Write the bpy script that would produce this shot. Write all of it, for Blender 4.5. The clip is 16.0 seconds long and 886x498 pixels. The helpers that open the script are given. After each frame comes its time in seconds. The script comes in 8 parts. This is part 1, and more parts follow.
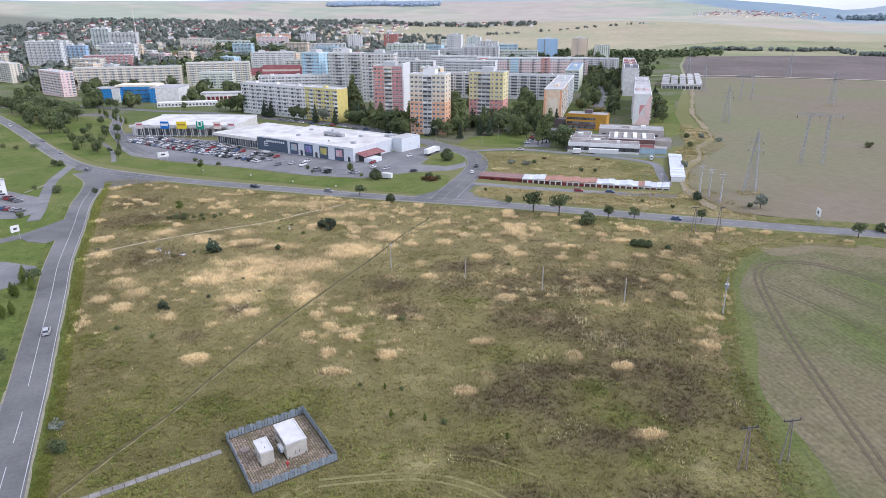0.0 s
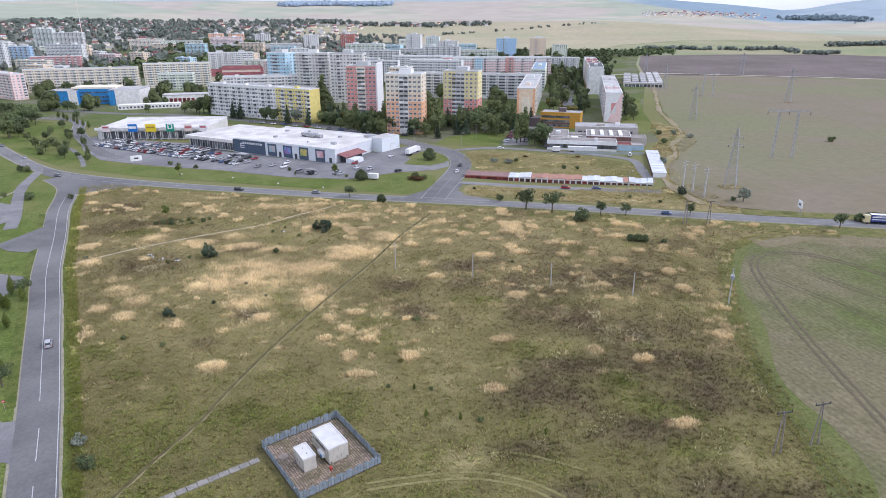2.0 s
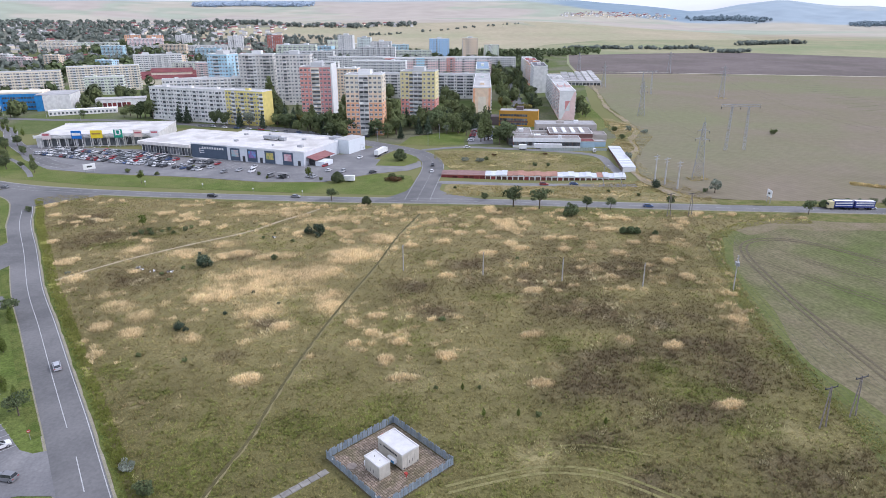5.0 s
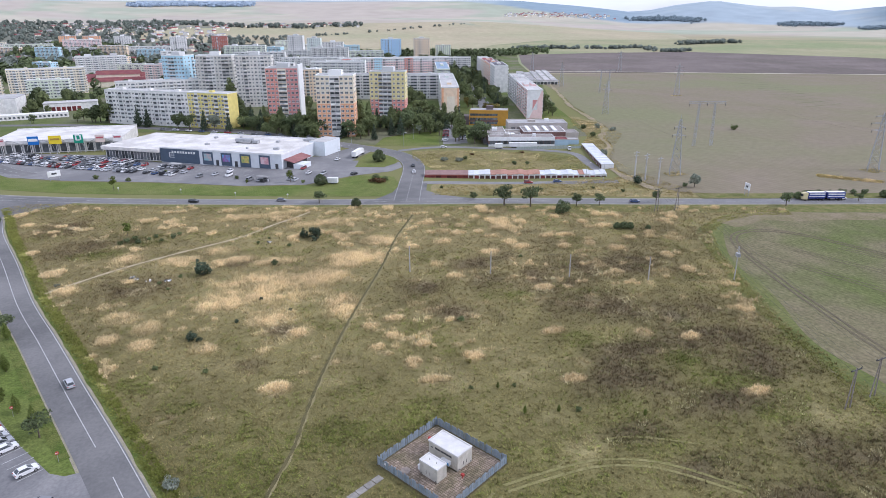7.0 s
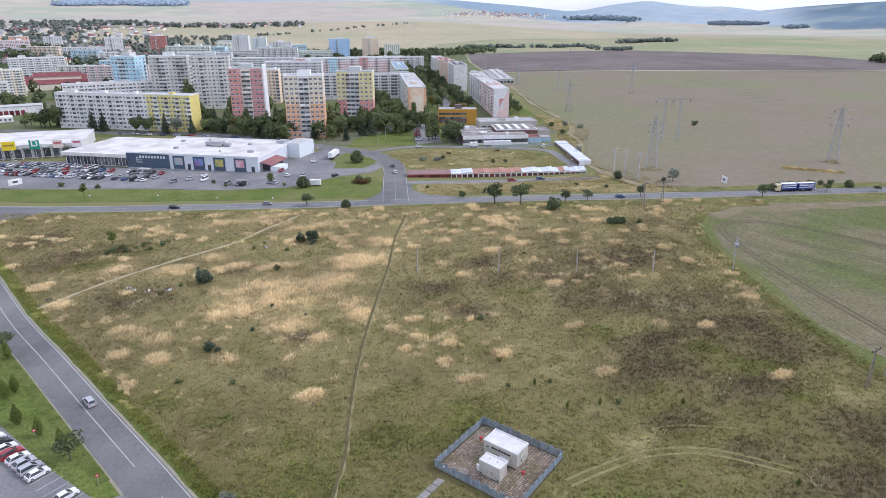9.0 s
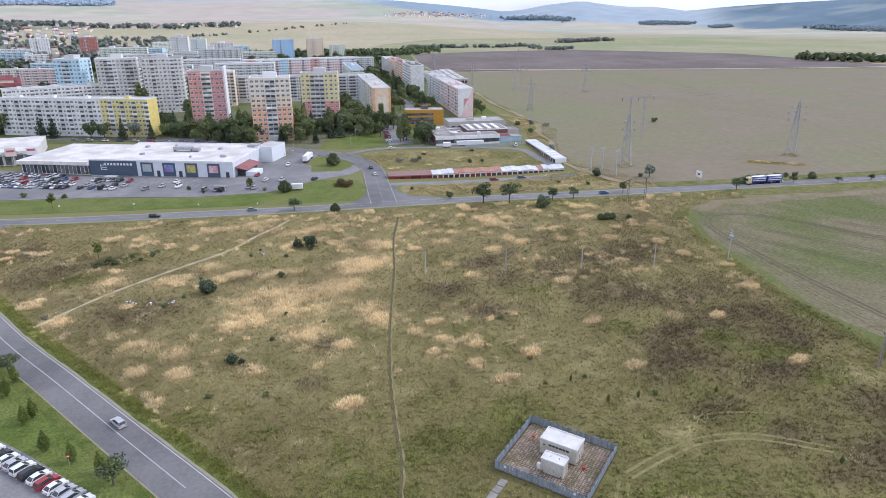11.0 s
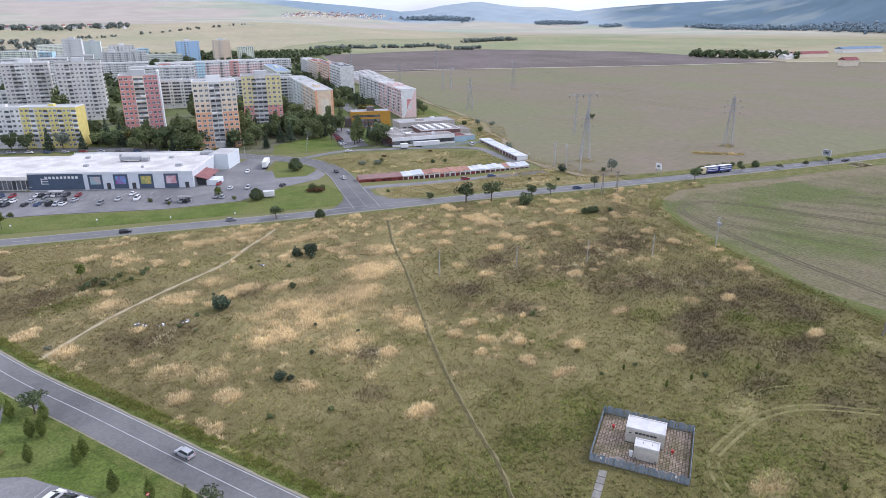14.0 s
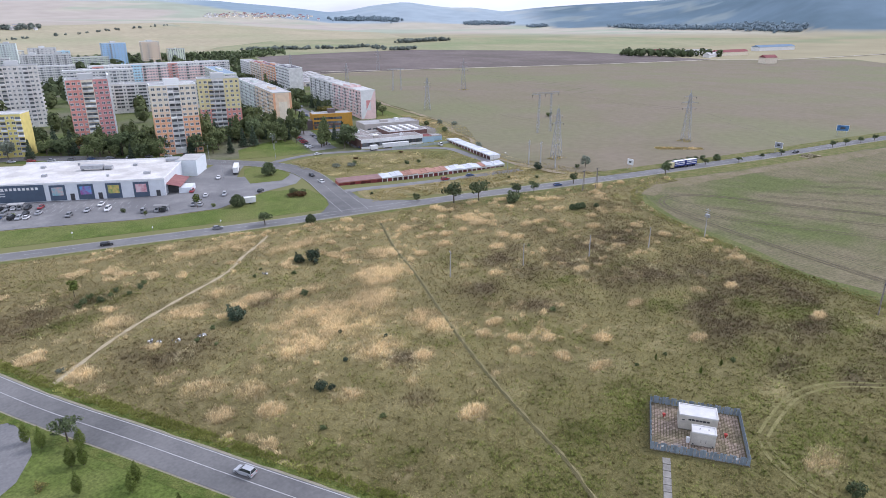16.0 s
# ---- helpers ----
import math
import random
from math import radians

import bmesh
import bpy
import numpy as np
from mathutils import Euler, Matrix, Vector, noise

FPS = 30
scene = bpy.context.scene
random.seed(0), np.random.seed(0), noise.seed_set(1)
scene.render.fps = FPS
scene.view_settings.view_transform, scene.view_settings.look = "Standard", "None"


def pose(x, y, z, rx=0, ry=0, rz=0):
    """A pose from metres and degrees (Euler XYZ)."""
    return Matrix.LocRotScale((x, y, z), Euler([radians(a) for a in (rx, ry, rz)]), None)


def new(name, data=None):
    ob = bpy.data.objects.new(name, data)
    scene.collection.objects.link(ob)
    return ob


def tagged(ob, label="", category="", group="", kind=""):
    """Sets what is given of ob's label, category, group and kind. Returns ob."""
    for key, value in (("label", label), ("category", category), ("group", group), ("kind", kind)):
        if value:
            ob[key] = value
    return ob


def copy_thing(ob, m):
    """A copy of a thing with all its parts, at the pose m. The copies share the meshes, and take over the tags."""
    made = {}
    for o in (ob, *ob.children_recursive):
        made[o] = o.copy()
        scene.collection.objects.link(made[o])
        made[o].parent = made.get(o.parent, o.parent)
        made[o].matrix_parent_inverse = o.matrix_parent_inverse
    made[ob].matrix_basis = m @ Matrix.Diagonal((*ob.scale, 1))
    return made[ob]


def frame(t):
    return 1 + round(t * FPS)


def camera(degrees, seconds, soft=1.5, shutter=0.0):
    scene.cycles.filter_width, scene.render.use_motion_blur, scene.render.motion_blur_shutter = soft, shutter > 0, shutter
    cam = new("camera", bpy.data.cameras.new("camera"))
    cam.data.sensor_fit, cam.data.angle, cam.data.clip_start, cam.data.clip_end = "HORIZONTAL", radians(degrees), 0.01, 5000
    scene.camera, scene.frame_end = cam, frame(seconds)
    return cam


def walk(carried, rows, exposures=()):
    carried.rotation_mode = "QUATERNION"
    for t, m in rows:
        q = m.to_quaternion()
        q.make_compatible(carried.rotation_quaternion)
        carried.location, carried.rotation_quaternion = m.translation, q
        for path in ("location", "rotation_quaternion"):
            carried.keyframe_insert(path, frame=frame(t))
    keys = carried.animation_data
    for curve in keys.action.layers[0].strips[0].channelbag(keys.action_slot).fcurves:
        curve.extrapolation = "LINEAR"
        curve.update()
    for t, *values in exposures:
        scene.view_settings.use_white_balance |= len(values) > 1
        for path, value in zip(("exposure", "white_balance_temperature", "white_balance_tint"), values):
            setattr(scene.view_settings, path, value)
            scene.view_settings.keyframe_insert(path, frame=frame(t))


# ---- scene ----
cam = camera(68.9, 16.0, soft=0.85)
METRES, EYE, TILT, LEAN, TURN = 165.0, 85.8, -20.0, 0.25, 0.0
ROWS = [
    (0.0, 0.0, 0.0, 0.0, 0.0, 0.0, -0.0),
    (0.5, -0.0238, 0.0003, -0.0002, -0.93, -0.01, 0.32),
    (1.0, -0.0482, 0.0011, -0.0003, -1.88, -0.02, 0.66),
    (1.5, -0.0735, 0.0021, -0.0003, -2.87, -0.03, 1.01),
    (2.0, -0.0993, 0.0037, -0.0004, -3.9, -0.05, 1.38),
    (2.5, -0.1252, 0.0061, -0.0005, -4.94, -0.07, 1.77),
    (3.0, -0.1514, 0.0093, -0.0001, -5.98, -0.09, 2.14),
    (3.5, -0.1781, 0.0128, 0.0008, -7.03, -0.12, 2.52),
    (4.0, -0.2051, 0.0167, 0.002, -8.12, -0.16, 2.9),
    (6.5, -0.3455, 0.0471, 0.0105, -13.81, -0.51, 4.89),
    (7.0, -0.3743, 0.0551, 0.0133, -15.01, -0.61, 5.31),
    (7.5, -0.4034, 0.064, 0.0162, -16.23, -0.74, 5.73),
    (8.0, -0.4326, 0.0737, 0.0193, -17.43, -0.86, 6.14),
    (8.5, -0.4621, 0.0842, 0.0228, -18.68, -1.01, 6.56),
    (9.0, -0.4919, 0.0955, 0.0268, -19.96, -1.18, 7.0),
    (11.5, -0.6405, 0.1615, 0.0527, -26.6, -2.1, 9.21),
    (12.0, -0.6709, 0.1775, 0.0588, -28.01, -2.32, 9.66),
    (12.5, -0.7011, 0.1944, 0.0652, -29.45, -2.56, 10.11),
    (13.0, -0.7312, 0.2123, 0.0718, -30.88, -2.83, 10.56),
    (13.5, -0.7611, 0.2312, 0.0788, -32.32, -3.1, 11.01),
    (14.0, -0.791, 0.2511, 0.0859, -33.82, -3.39, 11.46),
    (14.5, -0.8207, 0.2721, 0.0934, -35.35, -3.7, 11.9),
    (15.0, -0.8501, 0.2941, 0.1016, -36.92, -4.02, 12.35),
    (15.5, -0.8793, 0.3172, 0.1101, -38.45, -4.34, 12.79),
    (16.0, -0.9085, 0.3413, 0.1191, -40.04, -4.69, 13.23),
]
walk(cam, [(t, pose(0, 0, EYE, TILT, LEAN, TURN) @ pose(METRES * x, METRES * y, METRES * z, 90 + pitch, roll, yaw)) for t, x, y, z, yaw, pitch, roll in ROWS],
     exposures=((0.0, 0.50, 5700, 19), (16.0, 0.50, 5700, 19)))
# ---------------------------------------------------------------- world and sun
SUN_FROM = Vector((0.86, -0.28, 0.78)).normalized()
world = bpy.data.worlds.new("world")
scene.world = world
world.use_nodes = True
_wn, _wl = world.node_tree.nodes, world.node_tree.links
_sky = _wn.new("ShaderNodeTexSky")
_sky.sky_type, _sky.sun_disc = "NISHITA", False
_sky.sun_elevation = math.asin(SUN_FROM.z)
_sky.sun_rotation = math.atan2(SUN_FROM.x, SUN_FROM.y)
_sky.air_density, _sky.dust_density, _sky.altitude = 1.0, 4.0, 600
# broken cloud cover: pale grey-white veils over the blue
_tc = _wn.new("ShaderNodeTexCoord")
_mp = _wn.new("ShaderNodeMapping")
_mp.inputs["Scale"].default_value = (1.0, 1.0, 5.0)
_cl = _wn.new("ShaderNodeTexNoise")
_cl.inputs["Scale"].default_value, _cl.inputs["Detail"].default_value = 2.2, 6
_cr = _wn.new("ShaderNodeMapRange")
_cr.inputs["From Min"].default_value, _cr.inputs["From Max"].default_value = 0.3, 0.6
_cr.inputs["To Min"].default_value, _cr.inputs["To Max"].default_value = 0.45, 0.95
_mx = _wn.new("ShaderNodeMix")
_mx.data_type = "RGBA"
_mx.inputs["B"].default_value = (8.3, 8.6, 9.0, 1)
_bg = _wn["Background"]
_bg.inputs["Strength"].default_value = 0.105
_wl.new(_tc.outputs["Generated"], _mp.inputs["Vector"])
_wl.new(_mp.outputs["Vector"], _cl.inputs["Vector"])
_wl.new(_cl.outputs["Fac"], _cr.inputs["Value"])
_wl.new(_cr.outputs["Result"], _mx.inputs["Factor"])
_wl.new(_sky.outputs["Color"], _mx.inputs["A"])
_wl.new(_mx.outputs["Result"], _bg.inputs["Color"])

sun_data = bpy.data.lights.new("sun", "SUN")
sun_data.energy, sun_data.angle, sun_data.color = 1.3, radians(11), (1.0, 0.95, 0.88)
sun = new("sun", sun_data)
sun.rotation_euler = SUN_FROM.to_track_quat("Z", "Y").to_euler()


# ---------------------------------------------------------------- materials
def lean_up(n, l, g, b, amount):
    """Leaves and blades of a dense clump catch the light as its upper surface does."""
    mx_ = n.new("ShaderNodeMix")
    mx_.data_type = "VECTOR"
    mx_.inputs["Factor"].default_value = amount
    mx_.inputs[5].default_value = (0, 0, 1)
    l.new(g.outputs["Normal"], mx_.inputs[4])
    nm = n.new("ShaderNodeVectorMath")
    nm.operation = "NORMALIZE"
    l.new(mx_.outputs[1], nm.inputs[0])
    l.new(nm.outputs["Vector"], b.inputs["Normal"])


def shader(name, c1, c2, size=1.0, rough=0.85, fine=0.0, bump=0.0, metal=0.0, c3=None, size3=20.0, vary=0.0, island=0.0, spec=0.3, bump_size=None, rows=None, soft=0.0):
    """A surface with two tones mixed by noise of the given size (metres), a third tone in wide stains, and optional
    variation from object to object (vary) or clump to clump (island). rows: (bearing, spacing, amount) of drill rows; soft: how far leaves turn to the sky."""
    m = bpy.data.materials.new(name)
    m.use_nodes = True
    n, l = m.node_tree.nodes, m.node_tree.links
    b = n["Principled BSDF"]
    b.inputs["Roughness"].default_value = rough
    b.inputs["Metallic"].default_value = metal
    b.inputs["Specular IOR Level"].default_value = spec if rough < 0.75 else min(spec, 0.12)
    g = n.new("ShaderNodeNewGeometry")

    def noise_at(s, detail=4):
        t = n.new("ShaderNodeTexNoise")
        t.inputs["Scale"].default_value, t.inputs["Detail"].default_value = 1.0 / s, detail
        l.new(g.outputs["Position"], t.inputs["Vector"])
        return t

    def ramp(src, lo, hi):
        r = n.new("ShaderNodeMapRange")
        r.inputs["From Min"].default_value, r.inputs["From Max"].default_value = lo, hi
        l.new(src, r.inputs["Value"])
        return r.outputs["Result"]

    def mix(f, a, c, kind="MIX"):
        x = n.new("ShaderNodeMix")
        x.data_type, x.blend_type = "RGBA", kind
        for sock, v in (("Factor", f), ("A", a), ("B", c)):
            if isinstance(v, (tuple, list)):
                x.inputs[sock].default_value = (*v, 1) if len(v) == 3 else v
            elif isinstance(v, float):
                x.inputs[sock].default_value = v
            else:
                l.new(v, x.inputs[sock])
        return x.outputs["Result"]

    t1 = noise_at(size)
    col = mix(ramp(t1.outputs["Fac"], 0.35, 0.65), tuple(c1), tuple(c2))
    if c3 is not None:
        t3 = noise_at(size3, 3)
        col = mix(ramp(t3.outputs["Fac"], 0.45, 0.65), col, tuple(c3))
    if fine:
        t2 = noise_at(size * 0.12, 3)
        v = n.new("ShaderNodeMapRange")
        v.inputs["From Min"].default_value, v.inputs["From Max"].default_value = 0.3, 0.7
        v.inputs["To Min"].default_value, v.inputs["To Max"].default_value = 1 - fine, 1 + fine
        l.new(t2.outputs["Fac"], v.inputs["Value"])
        h = n.new("ShaderNodeHueSaturation")
        l.new(v.outputs["Result"], h.inputs["Value"])
        l.new(col, h.inputs["Color"])
        col = h.outputs["Color"]
    for bearing, pitch, amount in rows or ():
        wob = noise_at(30.0, 3)
        dot = n.new("ShaderNodeVectorMath")
        dot.operation = "DOT_PRODUCT"
        dot.inputs[1].default_value = (math.cos(radians(bearing)) * math.tau / pitch, math.sin(radians(bearing)) * math.tau / pitch, 0)
        l.new(g.outputs["Position"], dot.inputs[0])
        ad = n.new("ShaderNodeMath")
        ad.operation = "MULTIPLY_ADD"
        ad.inputs[1].default_value = 3.0
        l.new(wob.outputs["Fac"], ad.inputs[0])
        l.new(dot.outputs["Value"], ad.inputs[2])
        wave = n.new("ShaderNodeMath")
        wave.operation = "SINE"
        l.new(ad.outputs["Value"], wave.inputs[0])
        v = n.new("ShaderNodeMapRange")
        v.inputs["From Min"].default_value, v.inputs["From Max"].default_value = -1.0, 1.0
        v.inputs["To Min"].default_value, v.inputs["To Max"].default_value = 1 - amount, 1 + amount
        l.new(wave.outputs["Value"], v.inputs["Value"])
        h = n.new("ShaderNodeHueSaturation")
        l.new(v.outputs["Result"], h.inputs["Value"])
        l.new(col, h.inputs["Color"])
        col = h.outputs["Color"]
    for amount, kind in ((vary, "o"), (island, "i")):
        if amount:
            if kind == "o":
                src = n.new("ShaderNodeObjectInfo").outputs["Random"]
            else:
                src = g.outputs["Random Per Island"]
            v = n.new("ShaderNodeMapRange")
            v.inputs["To Min"].default_value, v.inputs["To Max"].default_value = 1 - amount, 1 + amount
            l.new(src, v.inputs["Value"])
            h = n.new("ShaderNodeHueSaturation")
            l.new(v.outputs["Result"], h.inputs["Value"])
            l.new(col, h.inputs["Color"])
            col = h.outputs["Color"]
    l.new(col, b.inputs["Base Color"])
    if soft:
        lean_up(n, l, g, b, soft)
    if bump:
        t4 = noise_at(bump_size or size * 0.3, 3)
        bp = n.new("ShaderNodeBump")
        bp.inputs["Strength"].default_value, bp.inputs["Distance"].default_value = bump, (bump_size or size * 0.3)
        l.new(t4.outputs["Fac"], bp.inputs["Height"])
        l.new(bp.outputs["Normal"], b.inputs["Normal"])
    return m


def paint(name, c, rough=0.7, metal=0.0, vary=0.06, dirt=0.12, spec=0.3):
    """Painted or plastered wall: one colour with light streaks and dirt."""
    d = tuple(v * (1 - dirt) for v in c)
    return shader(name, c, d, size=2.5, rough=rough, fine=0.05, metal=metal, vary=vary, spec=spec)


ASPHALT = shader("asphalt", (0.130, 0.129, 0.128), (0.160, 0.157, 0.154), size=6, fine=0.10, rough=0.9, c3=(0.20, 0.195, 0.19), size3=35)
ASPHALT_OLD = shader("old_asphalt", (0.20, 0.197, 0.197), (0.245, 0.24, 0.235), size=5, fine=0.12, rough=0.92, c3=(0.17, 0.168, 0.17), size3=18)
LINE = shader("road_paint", (0.50, 0.50, 0.49), (0.36, 0.36, 0.355), size=1.2, rough=0.7)
SHOULDER = shader("gravel_shoulder", (0.30, 0.27, 0.21), (0.24, 0.23, 0.15), size=2, fine=0.2, rough=0.95)
CONCRETE = shader("concrete", (0.27, 0.255, 0.23), (0.20, 0.19, 0.17), size=1.0, fine=0.12, rough=0.9, vary=0.18)
LAWN = shader("lawn", (0.090, 0.125, 0.026), (0.122, 0.155, 0.038), size=5, fine=0.3, rough=0.95, c3=(0.155, 0.165, 0.055), size3=30, bump=0.5, bump_size=0.7)
VERGE = shader("green_verge", (0.075, 0.105, 0.022), (0.13, 0.145, 0.04), size=3, fine=0.3, rough=0.95, bump=0.6, bump_size=0.6)
DRY_GRASS = shader("rough_grass", (0.20, 0.175, 0.075), (0.27, 0.22, 0.11), size=8, fine=0.3, rough=0.97, c3=(0.14, 0.14, 0.05), size3=22, bump=0.6, bump_size=0.8)
DIRT = shader("bare_earth", (0.36, 0.29, 0.19), (0.28, 0.23, 0.14), size=3, fine=0.2, rough=0.97)
STEEL = shader("galvanised_steel", (0.42, 0.43, 0.44), (0.32, 0.33, 0.34), size=1.5, rough=0.55, metal=0.3, fine=0.08)
FENCE = shader("blue_grey_fence", (0.19, 0.235, 0.27), (0.25, 0.29, 0.32), size=0.8, rough=0.6, vary=0.15, fine=0.08)
WOODPOLE = shader("weathered_pole", (0.20, 0.175, 0.15), (0.29, 0.26, 0.23), size=0.8, rough=0.9)
CONC_POLE = shader("concrete_pole", (0.48, 0.47, 0.45), (0.38, 0.37, 0.35), size=1.2, rough=0.9)
WIRE = shader("wire", (0.07, 0.07, 0.07), (0.10, 0.10, 0.10), size=2, rough=0.6, metal=0.5)
GLASS = shader("window_glass", (0.075, 0.085, 0.095), (0.17, 0.18, 0.19), size=4, rough=0.12, spec=0.7, vary=0.5)
WHITE = paint("white_paint", (0.78, 0.78, 0.77))
ROOF_WHITE = shader("white_roof_sheet", (0.68, 0.66, 0.63), (0.58, 0.56, 0.53), size=7, fine=0.08, rough=0.85, c3=(0.49, 0.47, 0.44), size3=11)
ROOF_GREY = shader("bitumen_roof", (0.30, 0.295, 0.29), (0.40, 0.395, 0.385), size=6, fine=0.1, rough=0.9, vary=0.2)
ROOF_LIGHT = shader("pale_roof", (0.52, 0.51, 0.49), (0.42, 0.41, 0.40), size=6, fine=0.1, rough=0.9, vary=0.12)
ROOF_RED = shader("red_roof", (0.22, 0.075, 0.085), (0.28, 0.11, 0.10), size=5, fine=0.12, rough=0.8, vary=0.25)
DARK = shader("dark_trim", (0.05, 0.052, 0.055), (0.075, 0.075, 0.08), size=2, rough=0.6)


# ---------------------------------------------------------------- geometry helpers
class Geo:
    """Collects boxes, prisms and sheets, with a material number for each face."""

    def __init__(self):
        self.v, self.f, self.m = [], [], []

    def add(self, verts, faces, mi=0):
        o = len(self.v)
        self.v.extend(verts)
        self.f.extend([tuple(i + o for i in q) for q in faces])
        self.m.extend([mi] * len(faces))

    def box(self, x0, x1, y0, y1, z0, z1, mi=0, top=None):
        v = [(x0, y0, z0), (x1, y0, z0), (x1, y1, z0), (x0, y1, z0), (x0, y0, z1), (x1, y0, z1), (x1, y1, z1), (x0, y1, z1)]
        self.add(v, [(0, 3, 2, 1), (0, 1, 5, 4), (1, 2, 6, 5), (2, 3, 7, 6), (3, 0, 4, 7)], mi)
        self.add([v[4], v[5], v[6], v[7]], [(0, 1, 2, 3)], mi if top is None else top)

    def beam(self, a, b, w, mi=0, sides=4):
        a, b = Vector(a), Vector(b)
        q = (b - a).to_track_quat("Z", "Y")
        ring = [q @ Vector((math.cos(k * math.tau / sides + 0.785) * w, math.sin(k * math.tau / sides + 0.785) * w, 0)) for k in range(sides)]
        v = [tuple(a + r) for r in ring] + [tuple(b + r) for r in ring]
        self.add(v, [(k, (k + 1) % sides, sides + (k + 1) % sides, sides + k) for k in range(sides)] + [tuple(range(sides))[::-1], tuple(range(sides, 2 * sides))], mi)

    def cone(self, a, b, ra, rb, sides=7, mi=0):
        a, b = Vector(a), Vector(b)
        q = (b - a).to_track_quat("Z", "Y")
        v = []
        for p, r in ((a, ra), (b, rb)):
            v += [tuple(p + q @ Vector((math.cos(k * math.tau / sides) * r, math.sin(k * math.tau / sides) * r, 0))) for k in range(sides)]
        self.add(v, [(k, (k + 1) % sides, sides + (k + 1) % sides, sides + k) for k in range(sides)] + [tuple(range(sides))[::-1], tuple(range(sides, 2 * sides))], mi)

    def prism(self, outline, y0, y1, mi=0):
        """An outline in x and z, pushed from y0 to y1."""
        n = len(outline)
        v = [(x, y0, z) for x, z in outline] + [(x, y1, z) for x, z in outline]
        self.add(v, [tuple(range(n)), tuple(range(n, 2 * n))[::-1]] + [(k, n + k, n + (k + 1) % n, (k + 1) % n) for k in range(n)], mi)

    def gable(self, x0, x1, y0, y1, z0, z1, mi=0):
        ym = (y0 + y1) / 2
        v = [(x0, y0, z0), (x1, y0, z0), (x1, y1, z0), (x0, y1, z0), (x0, ym, z1), (x1, ym, z1)]
        self.add(v, [(0, 1, 5, 4), (2, 3, 4, 5), (1, 2, 5), (3, 0, 4), (0, 3, 2, 1)], mi)

    def mesh(self, name, mats):
        me = bpy.data.meshes.new(name)
        me.from_pydata(self.v, [], self.f)
        for mm in mats:
            me.materials.append(mm)
        me.polygons.foreach_set("material_index", self.m)
        me.update()
        return me


def part(name, geo, mats, parent, label="", m=None):
    """One mesh object under a thing or a part."""
    mats = mats if isinstance(mats, (list, tuple)) else [mats]
    me = geo if isinstance(geo, bpy.types.Mesh) else geo.mesh(name, mats)
    ob = new(name, me)
    ob.parent = parent
    if m is not None:
        ob.matrix_basis = m
    return tagged(ob, label)


def thing(name, label, category, m, group="", kind=""):
    ob = new(name)
    ob.matrix_basis = m
    return tagged(ob, label, category, group, kind)


def solid(name, geo, mats, label, category, m=None, group="", kind=""):
    """A thing of one mesh."""
    ob = new(name, geo.mesh(name, mats if isinstance(mats, (list, tuple)) else [mats]))
    if m is not None:
        ob.matrix_basis = m
    return tagged(ob, label, category, group, kind)


def smooth(a, b, v):
    u = np.clip((v - a) / (b - a), 0, 1)
    return u * u * (3 - 2 * u)


def fbm(x, y, size, seed=0.0):
    """Smooth value noise for whole arrays, about -1 to 1."""
    out, amp, tot = np.zeros_like(x), 1.0, 0.0
    for k in range(3):
        fx, fy = x / size * 2 ** k + seed * 17.3 + k * 5.1, y / size * 2 ** k + seed * 9.7 - k * 3.7
        ix, iy = np.floor(fx), np.floor(fy)
        u, v = fx - ix, fy - iy
        u, v = u * u * (3 - 2 * u), v * v * (3 - 2 * v)

        def h(a, b):
            q = np.sin(a * 127.1 + b * 311.7 + seed * 74.7) * 43758.5453
            return (q - np.floor(q)) * 2 - 1

        out += amp * ((h(ix, iy) * (1 - u) + h(ix + 1, iy) * u) * (1 - v) + (h(ix, iy + 1) * (1 - u) + h(ix + 1, iy + 1) * u) * v)
        tot += amp
        amp *= 0.55
    return out / tot


def set_colours(me, cols):
    a = me.color_attributes.new("plants", "FLOAT_COLOR", "POINT")
    buf = np.ones((len(cols), 4), np.float32)
    buf[:, :3] = cols
    a.data.foreach_set("color", buf.ravel())


BEARING = [-180, -60, -20, 5, 17, 22, 26.5, 31, 32.5, 34.5, 37.3, 39.5, 41, 43, 45.6, 48.3, 51, 55, 58.5, 66, 90, 180]
HILL_TOP = [150, 165, 168, 168, 172, 166, 133, 96, 108, 138, 159, 136, 124, 122, 92, 116, 132, 146, 160, 214, 200, 150]


